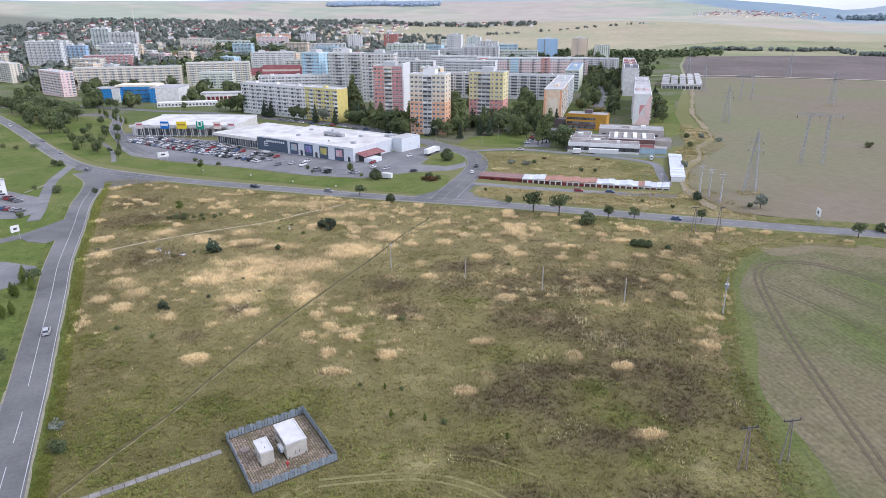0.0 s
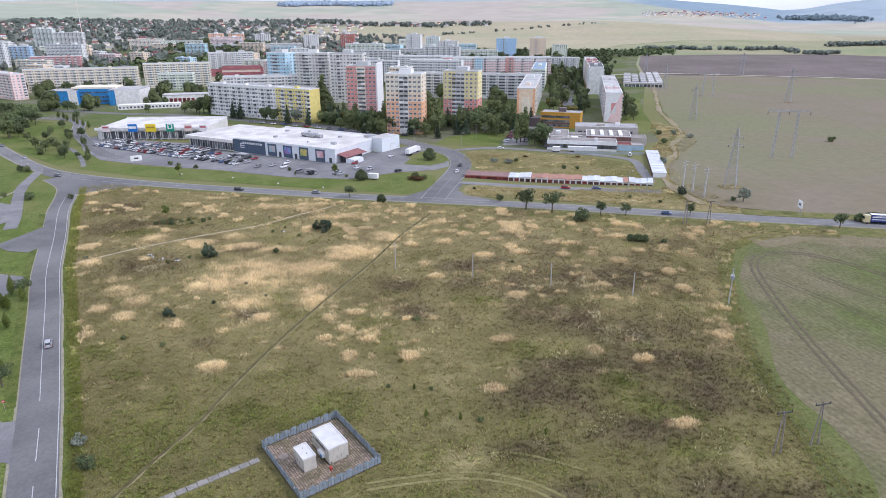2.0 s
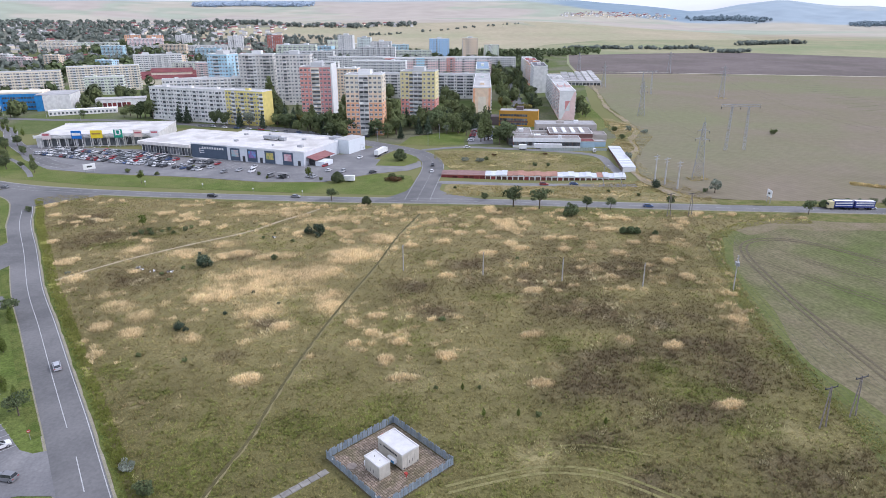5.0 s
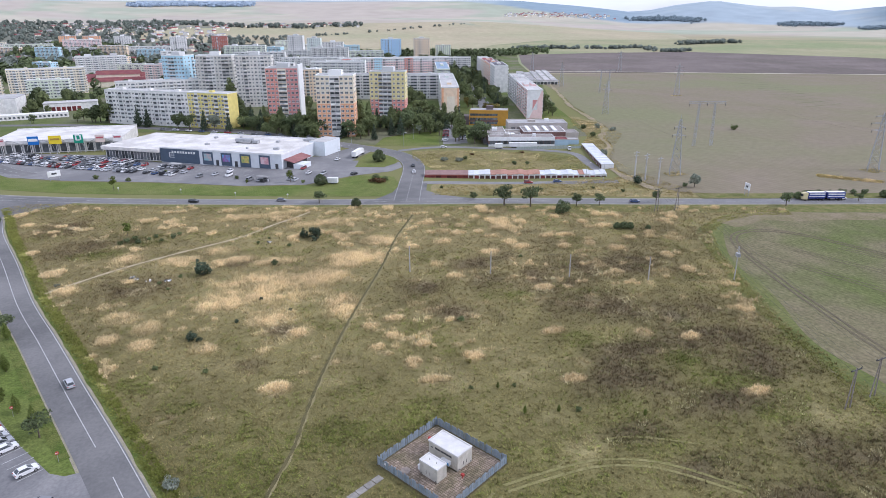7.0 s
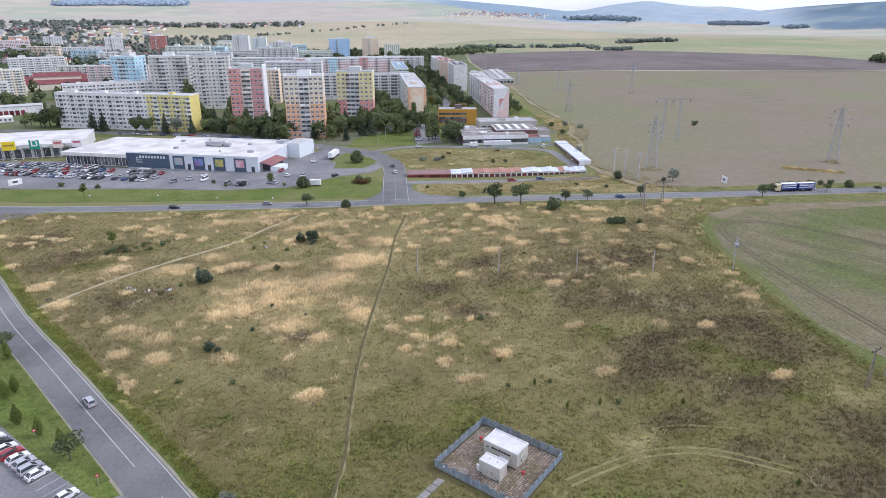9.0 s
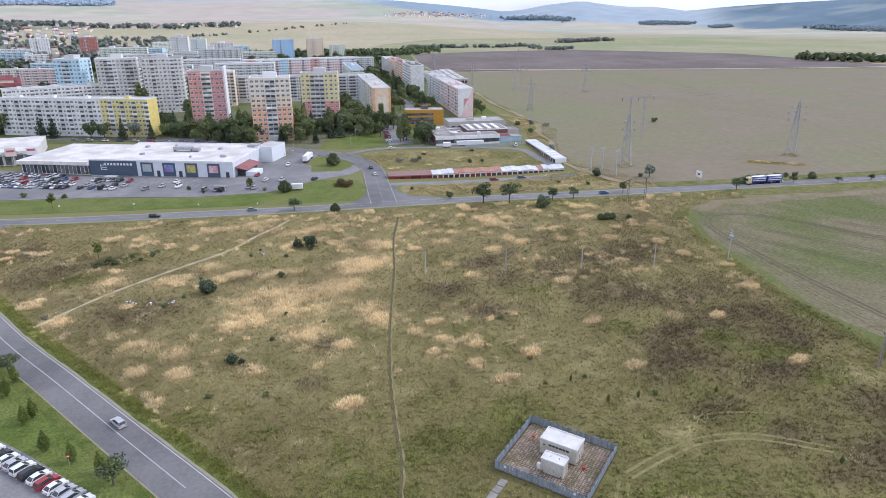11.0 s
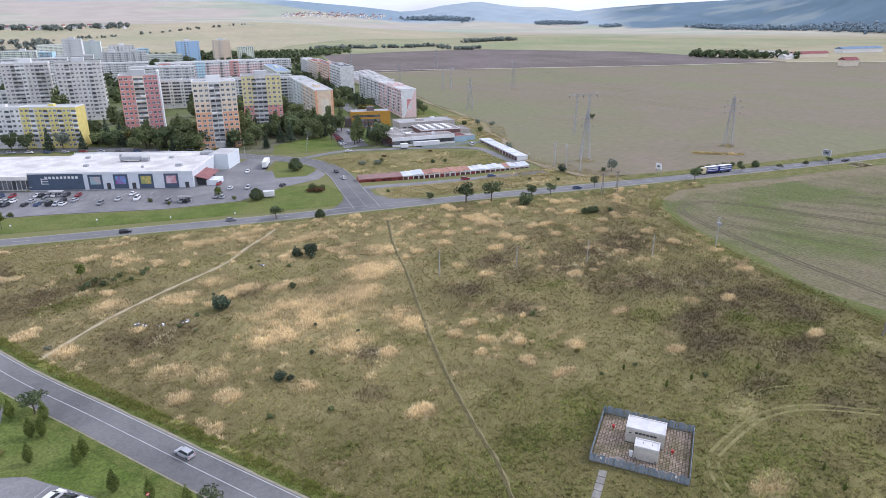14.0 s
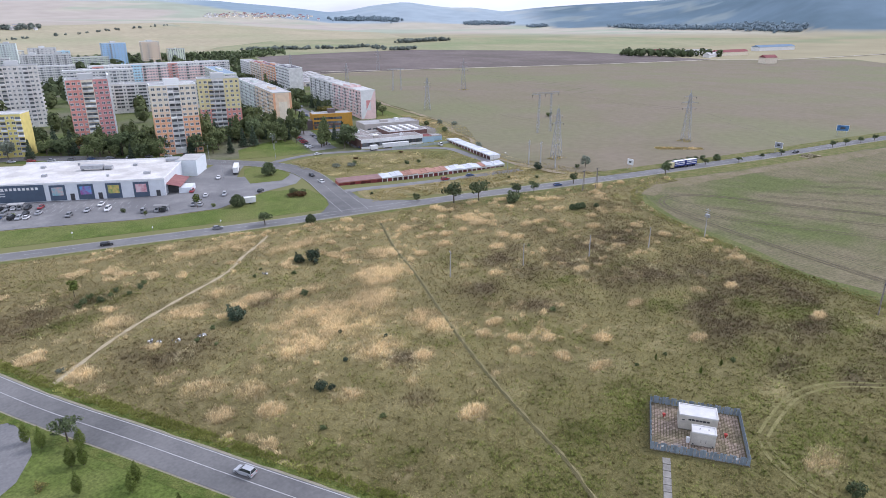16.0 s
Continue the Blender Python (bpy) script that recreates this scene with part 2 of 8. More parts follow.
def height(x, y):
    """The lie of the land: a gentle rise from the camera to the town, a plain, rising fields and far hills."""
    x, y = np.asarray(x, float), np.asarray(y, float)
    near = 0.0236 * np.maximum(y, -250)
    far = 5.9 + 0.8 * np.tanh((y - 250) * 0.0236 / 0.8) + 1.5 * smooth(400, 520, y)
    r = np.hypot(x + 60, y)
    az = np.degrees(np.arctan2(x + 60, y))
    z = np.where(y < 250, near, far) + 1.5 * np.tanh(0.0142 * x / 1.5)
    z = z - 2.2 * np.exp(-((x - 70) / 55) ** 2 - ((y - 325) / 38) ** 2)
    rise = 66 - 56 * smooth(16, 36, az)
    z = z - 7 * smooth(550, 1100, r) + rise * smooth(1500, 3300, r)
    z = z + 5 * smooth(1500, 2600, r) * np.sin(x / 330 + 1) * np.sin(y / 410)
    top = np.interp(az, BEARING, HILL_TOP) + 2.5 * np.sin(np.radians(az * 17)) + 1.5 * np.sin(np.radians(az * 41))
    foot = np.interp(az, [-180, 47, 57, 63, 69, 180], [3380, 3380, 3230, 2930, 2430, 2430])
    return z + (top - z) * smooth(foot, foot + 1120, r) ** 0.8


def on(x, y, dz=0.0):
    return float(height(x, y)) + dz


def at(x, y, turn=0.0, dz=0.0, s=1.0):
    return pose(x, y, on(x, y, dz), 0, 0, turn) @ Matrix.Scale(s, 4)


def curve_points(pts, step=4.0):
    """A smooth line through plan points."""
    p = [Vector((a, b)) for a, b in pts]
    p = [p[0] * 2 - p[1]] + p + [p[-1] * 2 - p[-2]]
    out = []
    for i in range(1, len(p) - 2):
        n = max(2, int((p[i + 1] - p[i]).length / step))
        for k in range(n):
            t = k / n
            a, b, c, d = p[i - 1], p[i], p[i + 1], p[i + 2]
            out.append(0.5 * (2 * b + (c - a) * t + (2 * a - 5 * b + 4 * c - d) * t * t + (3 * b - a - 3 * c + d) * t ** 3))
    out.append(p[-2])
    return out


def ribbon(g, pts, width, dz, offset=0.0, step=4.0, mi=0, dash=None, straight=False):
    """A strip of the given width along a line in plan, laid on the land. dash: (on, off) metres."""
    c = [Vector(q) for q in pts] if straight else curve_points(pts, step)
    rows, run = [], 0.0
    for i, p in enumerate(c):
        d = (c[min(i + 1, len(c) - 1)] - c[max(i - 1, 0)]).normalized()
        nrm = Vector((-d.y, d.x))
        if i:
            run += (p - c[i - 1]).length
        w = (width(run) if callable(width) else width) / 2
        a, b = p + nrm * (offset + w), p + nrm * (offset - w)
        rows.append((run, a, b))
    for (ra, a0, b0), (rb, a1, b1) in zip(rows, rows[1:]):
        if dash and (ra % sum(dash)) > dash[0]:
            continue
        n = max(1, int((a0 - b0).length / 6))
        for k in range(n):
            q = [a0.lerp(b0, k / n), a0.lerp(b0, (k + 1) / n), a1.lerp(b1, (k + 1) / n), a1.lerp(b1, k / n)]
            g.add([(s.x, s.y, on(s.x, s.y, dz)) for s in q], [(0, 1, 2, 3)], mi)


def sheet(name, outline, mat_, dz, label, category, grid=12.0):
    """A piece of ground cover with the given outline in plan, draped over the land."""
    bm = bmesh.new()
    bm.faces.new([bm.verts.new((x, y, 0)) for x, y in outline])
    bmesh.ops.triangulate(bm, faces=bm.faces[:])
    xs, ys = [p[0] for p in outline], [p[1] for p in outline]
    for axis, lo, hi in ((0, min(xs), max(xs)), (1, min(ys), max(ys))):
        k = lo + grid
        while k < hi:
            co, no = [0, 0, 0], [0, 0, 0]
            co[axis], no[axis] = k, 1
            bmesh.ops.bisect_plane(bm, geom=bm.verts[:] + bm.edges[:] + bm.faces[:], plane_co=co, plane_no=no)
            k += grid
    for v in bm.verts:
        v.co.z = on(v.co.x, v.co.y, dz)
    bmesh.ops.recalc_face_normals(bm, faces=bm.faces[:])
    if bm.faces and sum(f.normal.z for f in bm.faces) < 0:
        bmesh.ops.reverse_faces(bm, faces=bm.faces[:])
    me = bpy.data.meshes.new(name)
    bm.to_mesh(me)
    bm.free()
    me.materials.append(mat_)
    return tagged(new(name, me), label, category, kind="structure")
# ---------------------------------------------------------------- the land
def land_material():
    m = bpy.data.materials.new("land")
    m.use_nodes = True
    n, l = m.node_tree.nodes, m.node_tree.links
    b = n["Principled BSDF"]
    b.inputs["Roughness"].default_value, b.inputs["Specular IOR Level"].default_value = 1.0, 0.05
    a = n.new("ShaderNodeAttribute")
    a.attribute_name = "plants"
    g = n.new("ShaderNodeNewGeometry")
    t = n.new("ShaderNodeTexNoise")
    t.inputs["Scale"].default_value, t.inputs["Detail"].default_value = 1 / 110.0, 7
    l.new(g.outputs["Position"], t.inputs["Vector"])
    r = n.new("ShaderNodeMapRange")
    r.inputs["From Min"].default_value, r.inputs["From Max"].default_value = 0.3, 0.7
    r.inputs["To Min"].default_value, r.inputs["To Max"].default_value = 0.92, 1.08
    l.new(t.outputs["Fac"], r.inputs["Value"])
    h = n.new("ShaderNodeHueSaturation")
    l.new(a.outputs["Color"], h.inputs["Color"])
    l.new(r.outputs["Result"], h.inputs["Value"])
    l.new(h.outputs["Color"], b.inputs["Base Color"])
    return m


def land_colour(x, y):
    """Grass and stubble near by, strips of far fields, wooded hills behind; distance haze is painted in as pale and
    blue tones.
    """
    r, az = np.hypot(x + 60, y), np.degrees(np.arctan2(x + 60, y))

    def blend(a, b, f):
        return a + (b - a) * f[:, None]

    f1, f2 = fbm(x, y * 1.5, 560.0, 41.0), fbm(x + y * 0.4, y * 1.6, 420.0, 44.0)
    c = np.tile(np.array((0.33, 0.295, 0.19)), (len(x), 1))
    c = blend(c, np.array((0.25, 0.265, 0.155)), smooth(0.0, 0.25, f1))
    c = blend(np.tile(np.array((0.175, 0.175, 0.075)), (len(x), 1)), c, smooth(650, 1000, r))
    # far fields paler and greyer: some haze put into their colour
    strips = np.tile(np.array((0.43, 0.40, 0.32)), (len(x), 1))
    strips = blend(strips, np.array((0.35, 0.375, 0.29)), smooth(0.02, 0.12, f2))
    strips = blend(strips, np.array((0.42, 0.375, 0.32)), smooth(0.12, 0.2, -f1))
    c = blend(c, strips, smooth(2300, 3000, r))
    # the built-up part of the valley: gardens, yards and streets under the trees
    town = (1 - smooth(-60, 90, x - 0.1 * (y - 1400))) * smooth(850, 1050, y) * (1 - smooth(2500, 2750, y + 0.25 * x + 60 * f1))
    c = blend(c, np.array((0.205, 0.210, 0.165)), town)
    # blue-grey hill tones carry the distance haze, painted over the wood colour
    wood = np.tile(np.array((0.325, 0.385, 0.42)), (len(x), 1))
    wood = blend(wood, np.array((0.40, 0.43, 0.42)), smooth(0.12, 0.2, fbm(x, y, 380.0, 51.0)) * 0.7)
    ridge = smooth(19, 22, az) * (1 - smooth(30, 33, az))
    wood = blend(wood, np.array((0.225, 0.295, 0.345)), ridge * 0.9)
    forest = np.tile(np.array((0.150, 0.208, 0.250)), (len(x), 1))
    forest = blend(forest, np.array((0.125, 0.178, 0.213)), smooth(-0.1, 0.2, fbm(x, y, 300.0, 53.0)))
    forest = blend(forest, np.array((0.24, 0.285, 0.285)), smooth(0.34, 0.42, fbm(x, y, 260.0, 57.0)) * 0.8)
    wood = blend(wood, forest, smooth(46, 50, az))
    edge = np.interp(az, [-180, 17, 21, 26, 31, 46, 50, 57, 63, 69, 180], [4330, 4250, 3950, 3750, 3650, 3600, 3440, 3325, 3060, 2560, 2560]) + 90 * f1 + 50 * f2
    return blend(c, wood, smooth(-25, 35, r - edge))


def build_ground():
    radii = list(np.arange(0, 420, 10.0)) + list(np.arange(420, 1500, 27.0)) + list(np.arange(1500, 4780, 42.0))
    n = 420
    g = Geo()
    cx, cy = -60.0, 0.0
    ang = np.linspace(0, math.tau, n, endpoint=False)
    R_, A_ = np.meshgrid(radii[1:], ang, indexing="ij")
    X, Y = cx + R_ * np.sin(A_), cy + R_ * np.cos(A_)
    Z = height(X, Y)
    g.v = [(cx, cy, on(cx, cy))] + list(zip(X.ravel().tolist(), Y.ravel().tolist(), Z.ravel().tolist()))
    g.f = [(0, 1 + (j + 1) % n, 1 + j) for j in range(n)]
    for i in range(len(radii) - 2):
        for j in range(n):
            a, b = 1 + i * n + j, 1 + i * n + (j + 1) % n
            g.f.append((a, b, b + n, a + n))
    g.m = [0] * len(g.f)
    ob = solid("ground", g, land_material(), "dry rolling farmland reaching to wooded hills painted haze-blue", "ground", kind="structure")
    ob.data.polygons.foreach_set("use_smooth", [True] * len(ob.data.polygons))
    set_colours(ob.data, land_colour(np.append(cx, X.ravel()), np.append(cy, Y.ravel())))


build_ground()

# fields
CROP = shader("young_crop", (0.152, 0.140, 0.076), (0.176, 0.152, 0.092), size=9, fine=0.22, rough=0.97, c3=(0.112, 0.128, 0.046), size3=34, rows=((14, 1.7, 0.06), (14, 11.0, 0.04)), bump=0.3, bump_size=0.6)
STUBBLE = shader("sown_field", (0.212, 0.178, 0.130), (0.196, 0.172, 0.112), size=38, fine=0.07, rough=0.97, c3=(0.190, 0.188, 0.105), size3=150, rows=((24, 3.4, 0.035),), bump=0.2, bump_size=0.8)
PLOUGHED = shader("ploughed_field", (0.15, 0.125, 0.115), (0.185, 0.155, 0.14), size=60, fine=0.1, rough=0.98, c3=(0.135, 0.115, 0.10), size3=150, rows=((-70, 14.0, 0.04),))
PASTURE = shader("pale_pasture", (0.27, 0.265, 0.15), (0.32, 0.30, 0.185), size=110, fine=0.08, rough=0.97, c3=(0.23, 0.26, 0.135), size3=260)
TAN_FIELD = shader("cut_stubble", (0.41, 0.355, 0.24), (0.36, 0.32, 0.215), size=130, fine=0.08, rough=0.97, c3=(0.33, 0.32, 0.20), size3=380)
FIELD_EDGE = [(58, 86), (63, 97), (65.5, 110), (66, 125), (70, 142), (78, 165), (88, 192), (98, 210), (111, 220), (131, 225), (161, 217), (214, 203), (263, 191), (320, 178), (380, 163)]
sheet("crop_field", FIELD_EDGE + [(700, 60), (700, -120), (160, -120), (75, 40)], CROP, 0.10, "young green crop with tractor tracks over brown soil", "field")
sheet("sown_field", [(122, 258), (117, 275), (119, 306), (131, 337), (148, 362), (157, 388), (178, 422), (190, 470), (202, 523), (238, 622), (262, 712), (330, 902), (520, 862), (700, 785), (870, 712), (1086, 625), (1250, 480), (900, 60), (420, 172), (320, 202), (263, 215), (214, 228), (172, 240), (140, 250)], STUBBLE, 0.26, "wide bare brown-green sown field with faint drill rows", "field", 20.0)
sheet("ploughed_field", [(333, 912), (400, 1120), (489, 1352), (700, 1365), (894, 1330), (1040, 1160), (1101, 1035), (1090, 850), (1060, 660), (870, 722), (700, 795), (520, 872)], PLOUGHED, 0.14, "dark purple-brown ploughed field", "field", 60.0)
sheet("pasture", [(489, 1362), (700, 1375), (894, 1340), (1101, 1045), (1500, 900), (2100, 900), (1700, 1500), (1300, 1800), (800, 1850), (560, 1700)], PASTURE, 0.2, "pale green pasture beyond the ploughed land", "field", 90.0)
sheet("stubble_field", [(330, 1390), (560, 1710), (800, 1860), (1250, 1810), (1500, 2300), (900, 2700), (200, 2650), (-500, 2500), (-350, 2080), (60, 1900), (280, 1600)], TAN_FIELD, 0.25, "broad straw-coloured cut stubble field", "field", 110.0)

g = Geo()
ribbon(g, [(116, 262), (114, 275), (116, 306), (129, 338), (146, 364), (155, 390), (176, 424), (188, 472), (200, 525), (236, 624), (268, 712), (326, 884)], lambda r: 3.2 + 1.5 * math.sin(r * 0.09) + 1.0 * math.sin(r * 0.27), 0.30, 0.0, 4.0)
solid("soil_rim", g, shader("pale_bare_soil", (0.32, 0.265, 0.185), (0.26, 0.22, 0.15), 4, fine=0.2, rough=0.97, c3=(0.25, 0.22, 0.11), size3=12), "rim of pale bare soil round the sown field", "field", kind="structure")

g = Geo()
for k in range(15):
    px, py = 395 + k * 10.5, 470 + k * 21.0
    ribbon(g, [(px, py), (px + 26, py + 4), (px + 50, py + 10)], 3.2 + 1.2 * math.sin(k * 2.1), 0.30, 0.0, 8.0)
solid("weedy_strip", g, shader("weedy_soil", (0.135, 0.142, 0.080), (0.185, 0.172, 0.105), 9, fine=0.2, rough=0.97, c3=(0.20, 0.175, 0.125), size3=14), "weedy dark rows across the sown field", "field", kind="structure")

# lawns and verges
sheet("roadside_lawn", [(-66, 58), (-90, 112), (-110.4, 157), (-136, 212.5), (-164, 281), (-181, 326), (-197, 345), (-214, 368), (-246, 402), (-286, 448), (-364, 534), (-420, 590), (-520, 560), (-480, 300), (-300, 120), (-150, -86), (-6, -86)], LAWN, 0.07, "mown green lawn beside the road", "lawn")
sheet("lawn_strip", [(-192, 396), (-222, 437), (-249, 483), (-266, 520), (-330, 556), (-420, 560), (-300, 470), (-246, 412), (-205, 372), (-151, 344), (-91, 322), (-40, 303), (-8, 293), (2, 305), (3, 330), (-14, 338), (-40, 325), (-73, 333), (-112, 353), (-160, 371), (-191, 388)], LAWN, 0.08, "mown grass strip between the road and the car park", "lawn")
sheet("town_green", [(-420, 575), (-300, 560), (-250, 505), (-190, 520), (-100, 500), (-40, 425), (-5, 420), (30, 405), (75, 385), (125, 395), (150, 400), (165, 440), (172, 470), (186, 525), (222, 620), (258, 712), (326, 902), (395, 1120), (485, 1352), (300, 1560), (-100, 1500), (-700, 1800), (-1300, 1700), (-1200, 900)], shader("town_grass", (0.085, 0.115, 0.03), (0.12, 0.14, 0.05), size=14, fine=0.2, rough=0.97, c3=(0.155, 0.15, 0.10), size3=55), 0.09, "grass and yards between the housing blocks", "lawn", 60.0)
sheet("yard_grass", [(26, 345), (34, 322), (110, 300), (116, 318), (113, 345), (100, 361), (72, 374), (45, 385), (26, 388), (22, 368)], DRY_GRASS, 0.08, "rough dry grass behind the garages", "grass")
sheet("bank_grass", [(12, 288), (50, 276), (90, 260), (126, 248), (132, 256), (126, 300), (132, 332), (150, 362), (176, 398), (186, 434), (180, 470), (172, 480), (160, 440), (150, 400), (132, 372), (120, 320), (112, 292), (60, 302), (22, 314), (16, 305)], shader("bank_grass", (0.24, 0.20, 0.095), (0.30, 0.245, 0.13), size=5, fine=0.3, rough=0.97, c3=(0.15, 0.155, 0.055), size3=14, bump=0.5, bump_size=0.7), 0.08, "dry grassy bank along the road and field edge", "grass")

# roads
WEST_ROAD = [(-6, -86), (-66, 58), (-90, 112), (-100, 134.5), (-110.4, 157), (-123.4, 185.5), (-136, 212.5), (-150.4, 248.5), (-164, 281), (-172, 305), (-181, 326), (-197, 345)]
MAIN_ROAD = [(-520, 690), (-400, 572), (-364, 534), (-321, 487), (-286, 448), (-246, 402), (-214, 368), (-189, 350), (-162, 337), (-126, 322.5), (-91, 310.5), (-38, 292.5), (-1, 281.5), (41, 269), (89, 253), (125, 242), (165, 231), (214, 218), (263, 206), (320, 194), (380, 180), (560, 140), (900, 60)]
JUNCTION = [(-1, 283), (4, 300), (10, 320), (16, 340), (19.5, 360), (17, 379), (9, 396), (-3, 412), (-16, 428), (-40, 452), (-75, 492), (-130, 520)]
SIDE_ROAD = [(-158, 250), (-172, 234), (-195, 218), (-260, 190)]
LEFT_LANE = [(-212, 362), (-208, 346), (-202, 325), (-190, 298), (-179, 275), (-172.5, 259)]
CROSS_ROAD = [(-330, 560), (-285, 548), (-264, 528), (-245, 484), (-219, 440), (-196, 408), (-181, 393)]
FOOTWAY = [(-193, 372), (-200, 387), (-215, 413), (-229, 431), (-242, 444), (-262, 452)]
UPPER_ROAD = [(-700, 640), (-480, 610), (-355, 619), (-306, 600), (-249, 575), (-199, 560), (-127, 520)]
TOWN_STREET = [(78, 392), (88, 425), (106, 475), (134, 568), (160, 670), (190, 788), (254, 1032), (330, 1300)]
SCHOOL_LANE = [(19, 392), (45, 394), (75, 381), (101, 367), (116, 352), (113, 328), (109, 306)]
GARAGE_LANE = [(10, 313), (22, 312), (60, 300), (106, 284)]


def road(name, pts, width, label, mat_=ASPHALT, dz=0.16, edges=False, dashes=None, line=False, shoulder=0.0):
    if shoulder:
        g = Geo()
        ribbon(g, pts, width + 2 * shoulder, dz - 0.05)
        ob = solid("verge", g, SHOULDER, "worn gravel and grass edge of the road", "verge", kind="structure")
    g = Geo()
    ribbon(g, pts, width, dz)
    ob = solid(name, g, mat_, label, "road", kind="structure")
    g = Geo()
    if edges:
        for s in (-1, 1):
            ribbon(g, pts, 0.14, dz + 0.02, s * (width / 2 - 0.3), 2.0)
    if line:
        ribbon(g, pts, 0.16, dz + 0.02, 0.0, 2.0)
    elif dashes:
        ribbon(g, pts, 0.15, dz + 0.02, 0.0, 1.0, dash=dashes)
    if g.v:
        part("road_marking", g, LINE, ob)
    return ob


def build_roads():
    ob = road("road", WEST_ROAD, 8.7, "grey asphalt road with white lines beside the meadow", shoulder=0.6)
    g = Geo()
    ribbon(g, WEST_ROAD[3:10], 0.17, 0.18, 0.0, 2.0)
    ribbon(g, [(-66, 58), (-82, 94), (-95, 124)], 0.17, 0.18, 0.0, 1.0, dash=(12, 8))
    ribbon(g, WEST_ROAD[1:], 0.17, 0.18, -3.95, 2.0)
    part("road_marking", g, LINE, ob)
    g = Geo()
    ribbon(g, WEST_ROAD[:10], lambda r: 1.5 + 0.3 * math.sin(r * 0.31) + 0.2 * math.sin(r * 0.83), 0.12, -5.7, 2.0)
    ribbon(g, WEST_ROAD[3:9], 2.4, 0.12, 5.9)
    solid("verge", g, VERGE, "strip of fresh green grass along the road", "verge", kind="structure")
    g = Geo()
    ribbon(g, MAIN_ROAD[8:14], 3.4, 0.12, -6.0)
    ribbon(g, MAIN_ROAD[13:], 12.0, 0.12, -9.5)
    ribbon(g, MAIN_ROAD[15:], 8.0, 0.29, 8.0)
    solid("verge", g, shader("dull_verge", (0.11, 0.125, 0.035), (0.18, 0.165, 0.07), 3, fine=0.3, rough=0.97), "dull grass strip along the main road", "verge", kind="structure")
    road("road", MAIN_ROAD, 8.2, "grey asphalt main road with white edge lines", shader("worn_asphalt", (0.185, 0.183, 0.18), (0.215, 0.21, 0.206), size=6, fine=0.08, rough=0.9, c3=(0.16, 0.158, 0.156), size3=28), edges=True, dashes=(6, 6), dz=0.18, shoulder=0.7)
    road("road", JUNCTION, 12.0, "wide asphalt turn-off with lane markings", edges=True, dashes=(2, 2), dz=0.17)
    road("road", SIDE_ROAD, 6.0, "narrow asphalt side road", dz=0.15)
    road("road", LEFT_LANE, 5.0, "asphalt lane to the buildings", ASPHALT_OLD, dz=0.15)
    road("road", CROSS_ROAD, 9.0, "asphalt road beside the car park", edges=True, dashes=(3, 3), dz=0.15)
    road("footway", FOOTWAY, 2.6, "narrow asphalt footway across the lawn", ASPHALT_OLD, dz=0.13)
    road("footway", [(-206, 346), (-206, 334), (-202, 319), (-203, 303)], 1.6, "trodden gravel footway on the lawn", SHOULDER, dz=0.14)
    road("road", UPPER_ROAD, 9.0, "asphalt street at the edge of the town", dz=0.15)
    road("road", TOWN_STREET, 8.0, "street between the housing blocks", ASPHALT_OLD, dz=0.15)
    road("road", SCHOOL_LANE, 5.0, "pale worn lane past the yard", ASPHALT_OLD, dz=0.15)
    road("road", GARAGE_LANE, 6.0, "dusty asphalt lane before the garages", ASPHALT_OLD, dz=0.15)
    road("dirt_road", [(240, 948), (330, 906), (377, 930), (520, 868), (660, 803), (854, 717), (1060, 645), (1160, 560), (1500, 480)], 6.5, "pale dirt road between two fields", shader("pale_dirt", (0.55, 0.50, 0.42), (0.48, 0.43, 0.35), 6, rough=0.97), dz=0.75)
    # rounded mouths of the junctions
    sheet("road_mouth", [(-20, 286), (-11, 292), (-4, 299), (2, 312), (16, 312), (12, 298), (16, 288), (30, 276), (24, 272), (-20, 284)], ASPHALT, 0.185, "asphalt mouth of the turn-off", "road")
    sheet("road_mouth", [(-205, 352), (-190, 342), (-183, 322), (-176, 308), (-166, 312), (-160, 322), (-150, 328), (-140, 328), (-150, 334), (-190, 352), (-215, 372)], ASPHALT, 0.185, "asphalt mouth where two roads meet", "road")
    sheet("road_mouth", [(-146, 245), (-152, 256), (-160, 262), (-168, 240), (-160, 234), (-152, 232)], ASPHALT, 0.17, "asphalt mouth of the side road", "road")


build_roads()

sheet("car_park", [(-235, 462), (-214, 420), (-191, 390), (-160, 373), (-112, 354.5), (-73, 334.5), (-42, 326.5), (-17, 338), (4, 342), (12, 350), (13, 362), (-12, 374), (-6, 384), (4, 398), (-6, 412), (-14, 405), (-28, 392), (-45, 372), (-55, 366), (-118, 405), (-152, 436), (-190, 450), (-222, 466)], ASPHALT_OLD, 0.13, "grey asphalt car park before the shops", "car park")
sheet("small_car_park", [(-88, 108), (-96, 125), (-99.5, 128.5), (-101.5, 127.2), (-104, 126.8), (-107, 128.5), (-115, 139.3), (-127, 158.3), (-137, 172), (-150, 180), (-168, 160), (-150, 118), (-130, 112), (-102, 114.2), (-96, 113)], ASPHALT_OLD, 0.14, "small asphalt car park with marked bays beside the lawn", "car park")
sheet("town_car_park", [(50, 402), (58, 432), (70, 470), (84, 462), (72, 425), (66, 400)], ASPHALT_OLD, 0.14, "pale car park between trees", "car park")
sheet("house_car_park", [(-216, 308), (-186, 292), (-176, 274), (-182, 262), (-230, 258), (-250, 290)], ASPHALT_OLD, 0.13, "car park of a white house", "car park")
